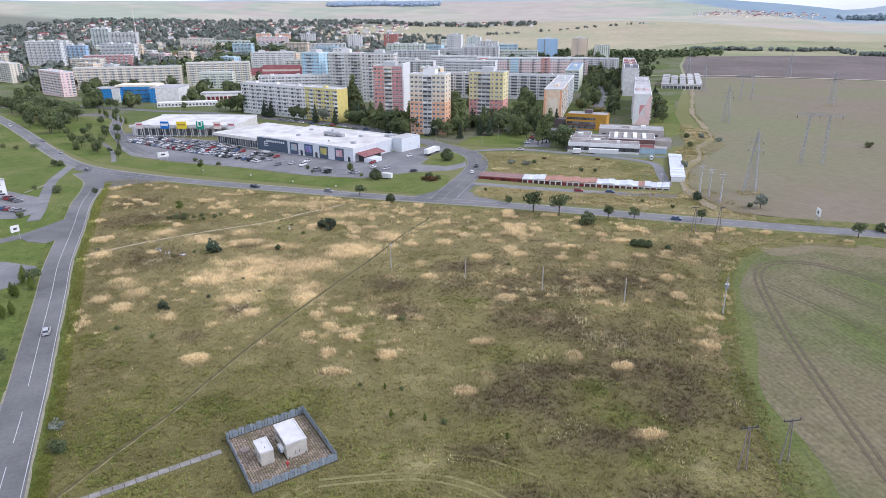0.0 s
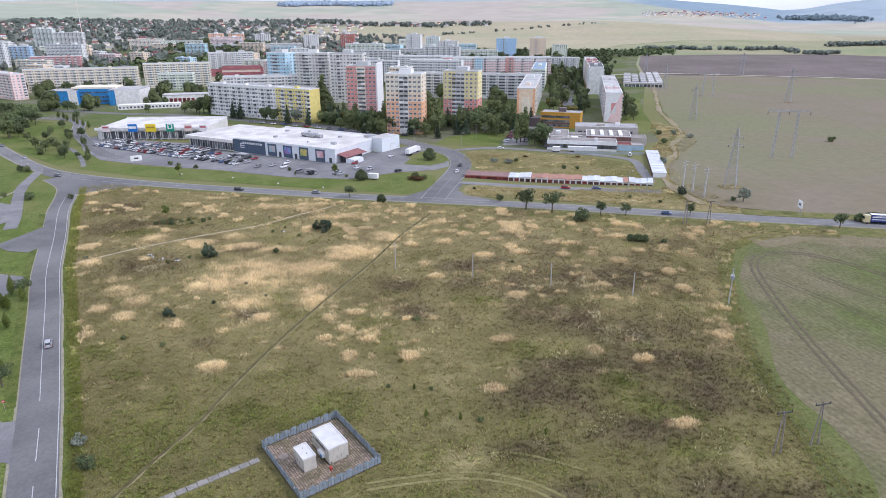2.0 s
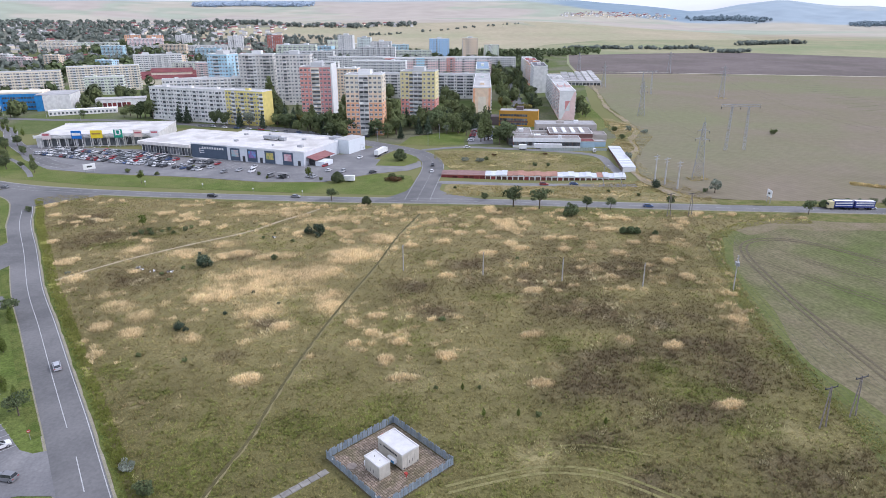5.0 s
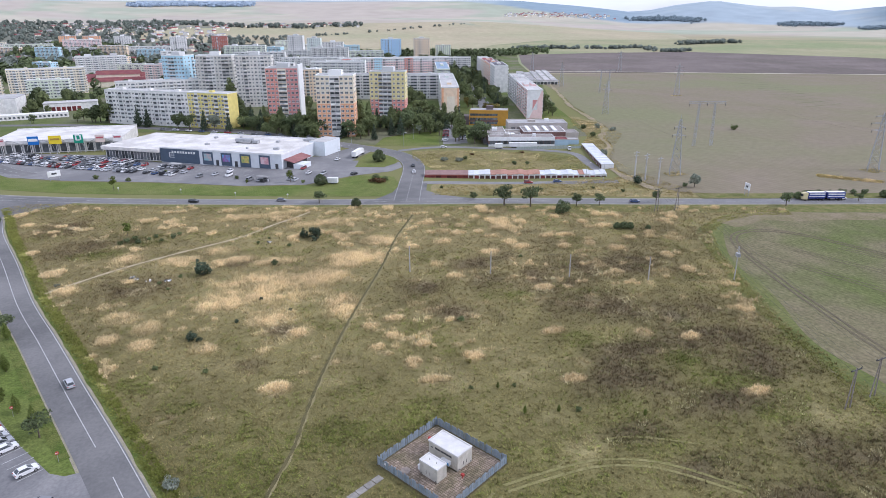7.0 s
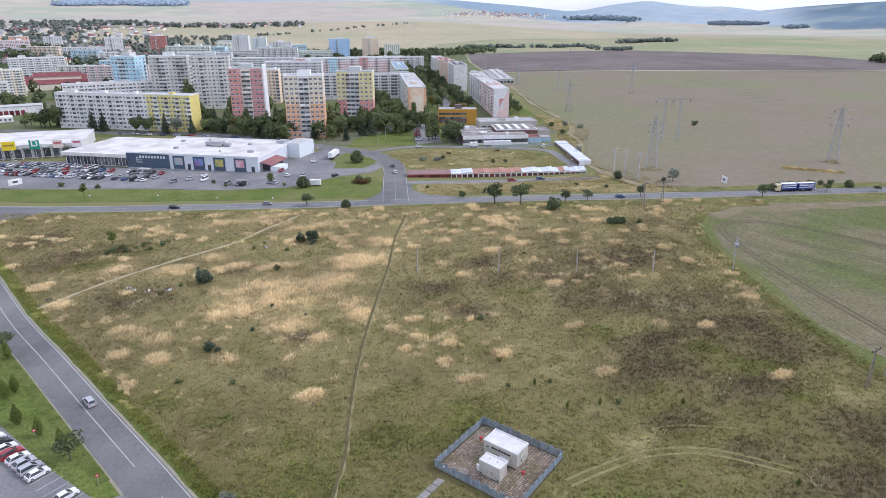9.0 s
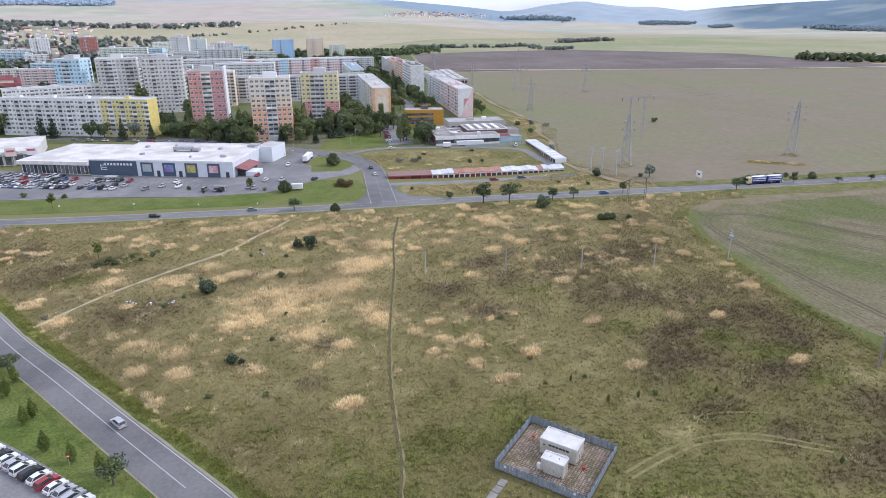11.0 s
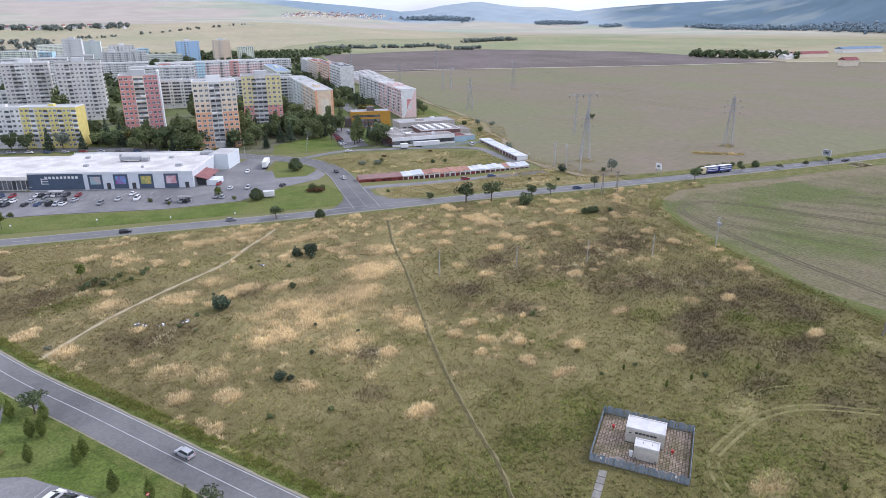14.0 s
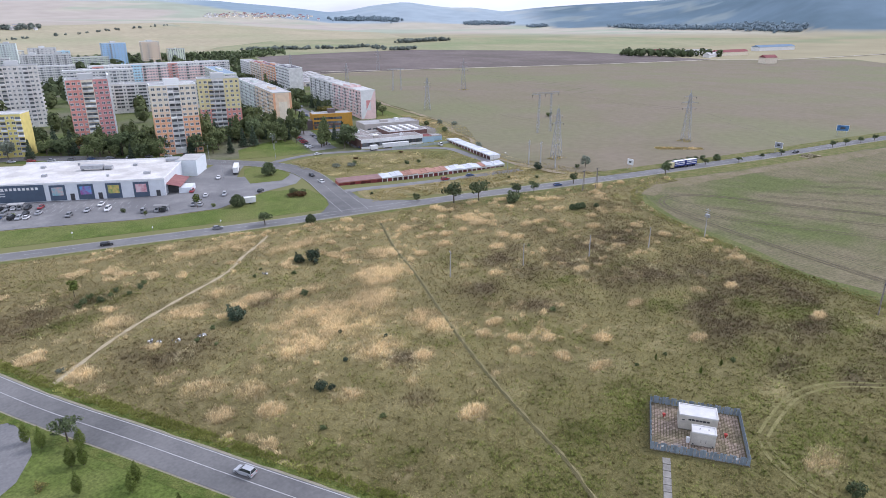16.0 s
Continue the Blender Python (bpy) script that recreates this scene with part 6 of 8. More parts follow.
def crown_mesh(name, lobes, leaves, size, mat_, seed, flat=0.5):
    """Leaf clumps spread over uneven lobes (x, y, z, rx, ry, rz)."""
    rng = np.random.default_rng(seed)
    vol = np.array([a[3] * a[4] * a[5] for a in lobes]) ** 0.67
    pick = rng.choice(len(lobes), leaves, p=vol / vol.sum())
    L = np.array(lobes)[pick]
    d = rng.normal(size=(leaves, 3))
    d /= np.linalg.norm(d, axis=1)[:, None]
    r = rng.uniform(0.55, 1.05, leaves) ** 0.6
    p = L[:, :3] + d * L[:, 3:] * r[:, None]
    n = d + rng.normal(size=(leaves, 3)) * 0.6
    n /= np.linalg.norm(n, axis=1)[:, None]
    t = np.cross(n, rng.normal(size=(leaves, 3)))
    t /= np.linalg.norm(t, axis=1)[:, None]
    b = np.cross(n, t)
    s = size * rng.uniform(0.6, 1.4, (leaves, 1))
    V = np.stack([p - t * s - b * s * flat, p + t * s - b * s * flat, p + t * s * 0.6 + b * s * flat, p - t * s * 0.6 + b * s * flat], 1)
    me = quick_mesh(name, V.reshape(-1, 3), np.arange(leaves * 4).reshape(-1, 4), 4)
    me.materials.append(mat_)
    return me


def make_tree(kind, seed):
    """One tree or shrub at the origin, about life size: trunk with limbs, crown of leaves."""
    rng = random.Random(seed)
    g = Geo()
    U = rng.uniform
    if kind in ("broad", "dark", "silver", "yellow"):
        H, W = 9.0, 3.4
        lobes = [(U(-1, 1), U(-1, 1), H * 0.62, W * 0.8, W * 0.8, H * 0.30)]
        for k in range(9):
            a = k * 0.7 + U(0, 0.5)
            rr = W * U(0.45, 0.75)
            lobes.append((math.cos(a) * rr, math.sin(a) * rr, H * U(0.38, 0.85), W * U(0.30, 0.52), W * U(0.30, 0.52), H * U(0.10, 0.18)))
        g.cone((0, 0, -0.3), (0, 0, H * 0.35), 0.28, 0.2)
        for k in range(5):
            a = k * 1.3 + U(0, 0.6)
            g.cone((0, 0, H * (0.25 + 0.05 * k)), (math.cos(a) * W * 0.6, math.sin(a) * W * 0.6, H * (0.5 + 0.07 * k)), 0.14, 0.04, 5)
        n, s, mm = 950, 0.36, {"broad": LEAF, "dark": LEAF_DARK, "silver": LEAF_SILVER, "yellow": LEAF_YELLOW}[kind]
    elif kind == "apple":
        H, W = 5.0, 2.5
        lobes = []
        for k in range(9):
            a = k * 0.75 + U(0, 0.5)
            rr = W * U(0.25, 0.75)
            lobes.append((math.cos(a) * rr, math.sin(a) * rr, H * U(0.48, 0.82), W * U(0.28, 0.5), W * U(0.28, 0.5), H * U(0.10, 0.17)))
        g.cone((0, 0, -0.3), (0.1, 0, H * 0.4), 0.17, 0.12)
        for k in range(6):
            a = k * 1.1 + U(0, 0.6)
            g.cone((0.1, 0, H * 0.38), (math.cos(a) * W * 0.65, math.sin(a) * W * 0.65, H * U(0.55, 0.75)), 0.08, 0.03, 5)
        n, s, mm = 700, 0.19, LEAF_DARK
    elif kind == "poplar":
        H, W = 14.0, 2.3
        lobes = [(U(-0.4, 0.4), U(-0.4, 0.4), H * (0.25 + 0.08 * k), W * (1 - 0.075 * k), W * (1 - 0.075 * k), H * 0.09) for k in range(9)]
        lobes += [(math.cos(k * 2.4) * W * 0.7, math.sin(k * 2.4) * W * 0.7, H * U(0.25, 0.6), W * 0.5, W * 0.5, H * 0.08) for k in range(6)]
        g.cone((0, 0, -0.3), (0, 0, H * 0.8), 0.3, 0.06)
        n, s, mm = 1000, 0.4, LEAF
    elif kind == "conifer":
        H, W = 11.0, 2.4
        lobes = []
        for k in range(9):
            f = k / 9
            for j in range(5):
                a = j * 1.257 + k * 0.6
                rr = W * (1 - f) * 0.62
                lobes.append((math.cos(a) * rr, math.sin(a) * rr, H * (0.1 + 0.85 * f), W * (1 - f) * 0.42 + 0.15, W * (1 - f) * 0.42 + 0.15, H * 0.05))
        g.cone((0, 0, -0.3), (0, 0, H * 0.95), 0.22, 0.03)
        n, s, mm = 900, 0.30, LEAF_PINE
    elif kind == "column":
        H, W = 5.2, 1.0
        lobes = [(U(-0.08, 0.08), U(-0.08, 0.08), H * f, W * r, W * r, H * 0.13) for f, r in ((0.18, 0.62), (0.28, 0.95), (0.38, 1.1), (0.50, 1.08), (0.62, 0.88), (0.74, 0.62), (0.86, 0.36), (0.95, 0.16))]
        g.cone((0, 0, -0.3), (0, 0, H * 0.7), 0.07, 0.03)
        n, s, mm = 1500, 0.11, LEAF_FRESH
    elif kind == "round_bush":
        H, W = 2.6, 1.4
        lobes = [(0, 0, H * 0.48, W, W, H * 0.5)] + [(math.cos(k * 0.9) * W * 0.75, math.sin(k * 0.9) * W * 0.75, H * U(0.25, 0.65), W * 0.36, W * 0.36, H * 0.2) for k in range(7)] + [(U(-0.4, 0.4), U(-0.4, 0.4), H * 0.82, W * 0.45, W * 0.45, H * 0.18) for k in range(3)]
        g.cone((0, 0, -0.2), (0, 0, H * 0.5), 0.08, 0.03)
        n, s, mm = 1700, 0.13, LEAF_DARK
    elif kind == "sapling":
        H, W = 4.6, 1.3
        lobes = [(U(-0.5, 0.5), U(-0.5, 0.5), H * U(0.45, 0.85), W * U(0.4, 0.7), W * U(0.4, 0.7), H * U(0.1, 0.2)) for k in range(7)]
        g.cone((0, 0, -0.3), (0, 0, H * 0.75), 0.08, 0.03)
        n, s, mm = 480, 0.17, LEAF_FRESH
    else:
        H, W = {"bush": (2.6, 1.6), "shrub": (3.2, 1.7), "russet_bush": (1.8, 2.6), "pine_bush": (3.2, 1.6), "grey_bush": (2.4, 2.2), "yellow_bush": (1.3, 0.9)}[kind]
        lobes = [(0, 0, H * 0.45, W * 0.75, W * 0.75, H * 0.42)]
        for k in range(7):
            a = k * 0.9 + U(0, 0.5)
            rr = W * U(0.4, 0.75)
            lobes.append((math.cos(a) * rr, math.sin(a) * rr, H * U(0.2, 0.75), W * U(0.28, 0.5), W * U(0.28, 0.5), H * U(0.15, 0.28)))
        for k in range(5):
            a = k * 1.26
            g.cone((0, 0, -0.2), (math.cos(a) * W * 0.5, math.sin(a) * W * 0.5, H * 0.6), 0.06, 0.02, 5)
        n, s = (700, 0.17) if kind not in ("yellow_bush",) else (250, 0.1)
        mm = {"bush": LEAF, "shrub": LEAF_DARK, "russet_bush": LEAF_RED, "pine_bush": LEAF_PINE, "grey_bush": LEAF_SILVER, "yellow_bush": LEAF_YELLOW}[kind]
    trunk = g.mesh("trunk", [BARK])
    return trunk, crown_mesh("crown", lobes, n, s, mm, seed)


TREES = {}
TREE_WORDS = {
    "broad": ("tree", "leafy broad-crowned green tree in summer leaf"), "dark": ("tree", "dense dark green broadleaf tree"), "silver": ("willow_tree", "silvery-leaved willow tree with drooping crown"), "yellow": ("tree", "broad tree with yellowing leaves"),
    "apple": ("fruit_tree", "gnarled fruit tree with an open crown by the road"), "poplar": ("tree", "tall slender green tree with dense crown"), "conifer": ("spruce_tree", "dark pointed spruce tree between blocks"), "column": ("columnar_tree", "young columnar tree on the lawn"),
    "sapling": ("young_tree", "young light green tree with a thin trunk"), "bush": ("bush", "rounded green bush in grass"), "round_bush": ("bush", "large dense round green bush on the lawn"), "shrub": ("shrub", "dark green shrub in dry grass"), "russet_bush": ("bush", "low russet and green bush in grass"), "pine_bush": ("pine", "young bushy pine in the meadow"),
    "grey_bush": ("bush", "grey-green spreading bush in rough grass"), "yellow_bush": ("flowering_shrub", "small yellow-flowering shrub in the meadow"),
}
NEEDLE = ("conifer", "pine_bush")
tree_rng = random.Random(5)


def plant(kind, x, y, s=1.0, group=""):
    v = tree_rng.randrange(3)
    if (kind, v) not in TREES:
        TREES[(kind, v)] = make_tree(kind, 100 + v * 7 + sum(map(ord, kind)))
    nm, label = TREE_WORDS[kind]
    root = thing(nm, label, nm.replace("_", " "), at(x, y, tree_rng.uniform(0, 360), 0.0) @ Matrix.Diagonal((s * tree_rng.uniform(0.9, 1.12), s * tree_rng.uniform(0.9, 1.12), s, 1)), group)
    part("trunk", TREES[(kind, v)][0], None, root)
    part("crown", TREES[(kind, v)][1], None, root)


def build_trees():
    # along the main road
    for x, y, s in ((-39, 291, 1.3), (38, 263, 2.0), (48, 257.5, 2.0), (67, 252, 1.25), (77, 250, 1.15), (103, 247, 1.15), (154, 227, 1.4), (190, 224, 0.8), (211, 215, 0.7), (231, 211, 0.7), (248, 207, 0.8), (297, 196, 0.95), (311, 193, 0.95), (327, 189.5, 0.95), (342, 186, 0.95), (360, 181, 0.95), (380, 176, 0.95), (402, 170, 0.9), (425, 165, 0.95)):
        plant("apple", x, y, s, "roadside fruit trees")
    for x, y in ((13, 112.3), (-4.3, 119), (-11.7, 120.5), (-10.6, 85), (-13.4, 80), (-14, 131.3), (15.4, 83.8)):
        plant("column", x, y, 0.36 + 0.1 * tree_rng.random(), "young conifers in the meadow")
    for x, y, s in ((167, 234.4, 1.3), (170, 233.7, 1.5), (173.5, 233, 1.5), (177, 232.2, 1.4), (179.7, 231.6, 1.2), (206.2, 225.6, 1.4)):
        plant("round_bush", x, y, s, "roadside bushes")
    for kind, x, y, s in (("round_bush", -24, 281, 1.5), ("shrub", 57, 245, 2.0), ("shrub", 29, 278, 1.0), ("pine_bush", 113, 278, 1.5), ("silver", 134, 263, 0.75), ("shrub", 131, 266, 0.7), ("bush", 98, 266, 0.6), ("shrub", 20, 300, 0.5), ("bush", 88, 276, 0.5)):
        plant(kind, x, y, s)
    for k in range(6):
        plant("shrub", 176 + k * 5.2, 238.5 - k * 1.3, 0.85 + 0.12 * (k % 2), "dark hedge by the road")
    # in the meadow
    for kind, x, y, s in (("pine_bush", -45, 244, 1.75), ("pine_bush", -49, 247, 1.2), ("sapling", -114, 268, 1.3), ("pine_bush", -84, 221, 1.7), ("pine_bush", -84.5, 176, 1.0), ("pine_bush", -82.5, 174.5, 0.6), ("shrub", -61, 223, 0.7), ("pine_bush", -73, 183, 0.45), ("pine_bush", -58, 186, 0.4), ("pine_bush", -66, 196, 0.4), ("round_bush", 69, 221.5, 1.0), ("round_bush", 71.5, 220.5, 1.15), ("round_bush", 74, 220, 1.05), ("round_bush", 80, 217, 0.75), ("yellow_bush", -17, 144, 1.0), ("shrub", -29, 81, 1.1), ("bush", -12, 166, 0.6), ("grey_bush", -128, 224, 0.5), ("bush", -94, 212, 0.4), ("bush", -97, 217, 0.5), ("bush", -91, 221, 0.5), ("bush", -55, 240, 0.5), ("bush", -66, 246, 0.5), ("bush", -62, 250, 0.4), ("grey_bush", -84, 118, 0.9), ("shrub", -79, 110, 1.15), ("bush", 22, 205, 0.45), ("bush", -10, 131, 0.4), ("bush", 0, 118, 0.5), ("yellow_bush", 36, 118, 0.7), ("bush", -20, 133, 0.4), ("yellow_bush", -33, 124, 0.7), ("bush", -80, 158, 0.5), ("bush", -92, 163, 0.5)):
        plant(kind, x, y, s)
    for k in range(9):
        plant(("bush", "shrub")[k % 2], -116 + k * 2.6 + tree_rng.uniform(-1, 1), 259 + (k % 3) * 2.4, 0.5 + 0.2 * tree_rng.random(), "thicket in the meadow")
    # lawn by the west road
    for x, y in ((-138, 195), (-133, 184), (-136, 176), (-127, 172), (-128.5, 170), (-124, 158), (-132, 190), (-135, 185), (-140, 199), (-119, 152), (-114, 146)):
        plant("column", x, y, 1.0, "young trees on the lawn")
    for kind, x, y, s in (("apple", -133.5, 194, 1.25), ("apple", -112, 141.5, 1.2), ("bush", -202, 310, 1.0), ("bush", -181, 264, 1.0), ("yellow_bush", -141, 182, 1.4), ("dark", -221, 361, 0.45), ("bush", -223, 366, 0.8)):
        plant(kind, x, y, s)
    # green slope on the far left
    for x, y, s in ((-252, 454, 0.8), (-240, 437, 0.75), (-219, 406, 0.9), (-242, 462, 0.7), (-264, 502, 0.7), (-259, 474, 0.7), (-235, 411, 0.7), (-272, 544, 0.8), (-219, 434, 0.6), (-264, 453, 0.8)):
        plant(tree_rng.choice(("dark", "broad")), x, y, s, "trees on the green slope")
    for x, y, s in ((-315, 606, 0.9), (-305, 600, 1.1), (-297, 594, 1.0), (-290, 598, 0.9), (-229, 580, 0.8)):
        plant("dark", x, y, s, "trees before the blue building")
    for kind, x, y, s in (("dark", -242, 438, 0.55), ("broad", -219, 404, 0.65), ("broad", -236, 452, 0.7), ("broad", -195, 383, 0.65), ("bush", -274, 411, 1.2), ("grey_bush", -266, 418, 1.2), ("bush", -286, 417, 1.2), ("broad", -228, 430, 0.6), ("apple", -206, 395, 0.9)):
        plant(kind, x, y, s)
    for k in range(60):
        q = tree_rng.random()
        plant(("dark", "broad", "dark", "dark")[k % 4], -390 + 115 * q + tree_rng.uniform(-12, 12), 610 - 140 * q + tree_rng.uniform(-14, 26), 1.0 + 0.45 * tree_rng.random(), "grove on the slope")
    for k in range(7):
        plant("column", -292 + k * 8, 556 - k * 9.5 + tree_rng.uniform(-2, 2), 1.15, "street trees")
    for kind, x, y, s in (("dark", -238, 456, 0.85), ("dark", -234, 464, 0.8), ("broad", -246, 427, 0.9), ("broad", -236, 419, 0.85), ("broad", -231, 423, 0.8), ("dark", -214, 396, 0.8), ("poplar", -200, 395, 0.6), ("dark", -222, 440, 0.55), ("bush", -234, 409, 1.3), ("bush", -218, 362, 1.5), ("shrub", -187, 303, 1.3), ("shrub", -168, 302, 0.9)):
        plant(kind, x, y, s, "trees on the green slope")
    # by the shops
    for kind, x, y, s in (("round_bush", 2, 366, 2.7), ("round_bush", -35, 324, 2.1), ("sapling", -49, 334, 1.5), ("sapling", -132, 345, 1.6), ("russet_bush", -6, 320, 1.45), ("russet_bush", -9, 322, 1.1), ("bush", -7.5, 324, 1.3), ("bush", -3, 323, 1.1), ("shrub", -75, 350, 0.7), ("bush", -128, 362, 0.9), ("bush", -43, 331, 0.7), ("bush", -112, 374, 0.9), ("bush", -145, 372, 0.9), ("sapling", -70, 337, 0.6)):
        plant(kind, x, y, s)
    for kind, x, y, s in (("grey_bush", 38, 358, 1.1), ("grey_bush", 46, 355, 1.1), ("bush", 51, 359, 0.9), ("shrub", 74, 341, 0.8), ("shrub", 81, 339, 0.7), ("russet_bush", 58, 368, 0.6), ("russet_bush", 88, 364, 0.6), ("silver", 167, 418, 0.55), ("bush", 160, 425, 1.4), ("silver", 128, 338, 0.55), ("grey_bush", 176, 412, 1.2), ("shrub", 152, 396, 1.2), ("bush", 258, 390, 1.5), ("silver", 44, 441, 0.72), ("silver", -97, 540, 1.0)):
        plant(kind, x, y, s)
    for x, y, k, s in ((-39, 469, "dark", 1.1), (-30, 458, "broad", 1.2), (-10, 462, "dark", 0.8), (8, 462, "poplar", 1.0), (14, 468, "poplar", 1.0), (21, 475, "conifer", 0.9), (37, 487, "dark", 1.1), (25, 443, "conifer", 0.8), (31, 441, "conifer", 0.85), (58, 490, "broad", 1.2), (66, 412, "poplar", 0.9), (75, 399, "dark", 1.05), (-79, 575, "poplar", 1.3), (-82, 600, "poplar", 1.4), (-91, 530, "conifer", 1.0), (-112, 541, "conifer", 1.2), (-105, 533, "dark", 0.9), (-124, 543, "dark", 1.1), (-141, 545, "conifer", 1.2), (-148, 548, "conifer", 1.3), (-172, 563, "broad", 1.2), (-180, 572, "dark", 1.1), (-48, 482, "broad", 1.1), (-56, 500, "yellow", 0.7), (-20, 476, "broad", 1.1), (44, 470, "broad", 1.1), (52, 478, "dark", 1.0), (62, 470, "poplar", 0.8), (66, 452, "dark", 0.9), (110, 486, "yellow", 0.9), (78, 421, "conifer", 0.75), (69, 396, "dark", 0.9), (60, 408, "poplar", 0.75), (118, 492, "yellow", 0.8), (-35, 446, "dark", 0.8), (0, 452, "dark", 0.9), (-2, 475, "conifer", 0.8), (48, 462, "conifer", 0.8), (60, 505, "dark", 1.2), (-66, 505, "conifer", 1.1), (-72, 520, "dark", 1.1), (-60, 490, "conifer", 0.9), (-147, 536, "conifer", 0.85), (-140, 531, "conifer", 0.9), (-118, 517, "dark", 0.9), (-110, 512, "dark", 0.85), (-99, 504, "conifer", 0.95), (-92, 499, "silver", 0.9), (-82, 493, "conifer", 0.8), (-30, 463, "dark", 1.15), (-20, 455, "dark", 1.0), (-7, 446, "conifer", 0.75), (10, 446, "broad", 1.0), (28, 457, "poplar", 0.9), (39, 456, "dark", 1.0), (11, 431, "conifer", 0.7), (43, 464, "dark", 1.05), (72, 458, "broad", 0.9), (63, 410, "poplar", 0.85), (76, 408, "conifer", 0.95)):
        plant(k, x, y, s * 1.5, "trees between the blocks")
    # lining the long street
    line = curve_points([(122, 525), (134, 568), (160, 670), (190, 788), (254, 1032)], 10)
    for i, p in enumerate(line):
        for side in (-13, 13):
            if tree_rng.random() < 0.8:
                plant(tree_rng.choice(("broad", "dark", "poplar", "broad", "yellow", "dark", "conifer")), p.x + side * tree_rng.uniform(0.7, 1.2), p.y + tree_rng.uniform(-4, 4), tree_rng.uniform(1.0, 1.5), "trees along the street")
    for k in range(16):
        plant(tree_rng.choice(("dark", "broad", "conifer")), 160 + k * 3.2 + tree_rng.uniform(-3, 3), 482 + k * 11, tree_rng.uniform(0.9, 1.3), "trees beside the end slab")


def block_boxes():
    """Plan outlines of the blocks, to keep trees out of them."""
    out = []
    for ob in bpy.data.objects:
        if ob.parent is None and ob.type == "EMPTY" and ob.name.split(".")[0] in ("apartment_block", "office_building", "school", "fire_station", "low_hall", "low_wing", "shopping_hall", "shop_wing"):
            inv = ob.matrix_basis.inverted()
            pts = [(c.matrix_basis @ Vector(q)) for c in ob.children if c.name.startswith("wall") for q in c.bound_box]
            out.append((inv, min(p.x for p in pts) - 3, max(p.x for p in pts) + 3, min(p.y for p in pts) - 3, max(p.y for p in pts) + 3))
    return out


def scatter_town():
    boxes = block_boxes()

    def free(x, y):
        for inv, x0, x1, y0, y1 in boxes:
            p = inv @ Vector((x, y, 0))
            if x0 < p.x < x1 and y0 < p.y < y1:
                return False
        return True

    zone = [(-420, 600), (-300, 585), (-190, 600), (-110, 560), (-60, 520), (30, 480), (90, 500), (160, 600), (240, 780), (330, 1050), (440, 1330), (300, 1450), (-100, 1450), (-450, 1400), (-560, 900)]
    strip = curve_points([(-190, 578), (-120, 545), (-62, 500), (-34, 464), (10, 464), (45, 472), (72, 450)], 7.5)
    for p in strip:
        x, y = p.x + tree_rng.uniform(-7, 7), p.y + tree_rng.uniform(-8, 8)
        if free(x, y):
            plant(tree_rng.choice(("broad", "dark", "poplar", "conifer", "dark", "broad")), x, y, tree_rng.uniform(0.9, 1.35), "trees behind the shops")
    belt = [(-200, 575), (-115, 530), (-62, 475), (-32, 440), (20, 436), (60, 428), (82, 470), (62, 500), (10, 486), (-20, 484), (-60, 530), (-110, 570)]
    n = 0
    while n < 75:
        x, y = tree_rng.uniform(-200, 82), tree_rng.uniform(425, 580)
        if free(x, y) and inside(np.array([x]), np.array([y]), belt)[0]:
            plant(tree_rng.choice(("broad", "dark", "poplar", "conifer", "broad", "broad")), x, y, tree_rng.uniform(0.9, 1.45), "trees behind the shops")
            n += 1
    n, far_x, far_y, mid_x, mid_y = 0, [], [], [], []
    while n < 95 or len(far_x) < 760:
        x, y = tree_rng.uniform(-560, 440), tree_rng.uniform(480, 1450)
        if free(x, y) and inside(np.array([x]), np.array([y]), zone)[0]:
            if y < 760 and n < 95:
                mid_x.append(x)
                mid_y.append(y)
                n += 1
            elif y >= 700 and len(far_x) < 760:
                far_x.append(x)
                far_y.append(y)
    return np.array(far_x), np.array(far_y), np.array(mid_x), np.array(mid_y)


build_trees()
ESTATE = scatter_town()


def far_woods(name, count, place, size, tall, mat_, label, seed, k=30, leaf=1.0):
    """Distant trees, too many to count: each a small cluster of leaf clumps."""
    rng = np.random.default_rng(seed)
    x, y = place(rng, count)
    z = height(x, y)
    d = rng.normal(size=(count, k, 3))
    d /= np.linalg.norm(d, axis=2)[..., None]
    s = size * rng.uniform(0.6, 1.4, (count, 1))
    c = np.stack([x, y, z + s[:, 0] * tall], -1)[:, None, :]
    p = c + d * np.stack([s, s, s * tall], -1) * rng.uniform(0.6, 1.0, (count, k, 1))
    t = np.cross(d, rng.normal(size=(count, k, 3)))
    t /= np.linalg.norm(t, axis=2)[..., None]
    b = np.cross(d, t)
    q = s[..., None] * leaf * rng.uniform(0.20, 0.38, (count, k, 1))
    V = np.stack([p - t * q - b * q, p + t * q - b * q, p + t * q + b * q, p - t * q + b * q], 2)
    me = quick_mesh(name, V.reshape(-1, 3), np.arange(count * k * 4).reshape(-1, 4), 4)
    me.materials.append(mat_)
    tagged(new(name, me), label, "woods", kind="stuff")


def band(pts, wid):
    def f(rng, n):
        c = [Vector(p) for p in pts]
        i = rng.integers(0, len(c) - 1, n)
        t = rng.uniform(0, 1, n)
        a, b = np.array([tuple(q) for q in c])[i], np.array([tuple(q) for q in c])[i + 1]
        p = a + (b - a) * t[:, None] + rng.normal(size=(n, 2)) * wid
        return p[:, 0], p[:, 1]
    return f


def area(x0, x1, y0, y1):
    return lambda rng, n: (rng.uniform(x0, x1, n), rng.uniform(y0, y1, n))


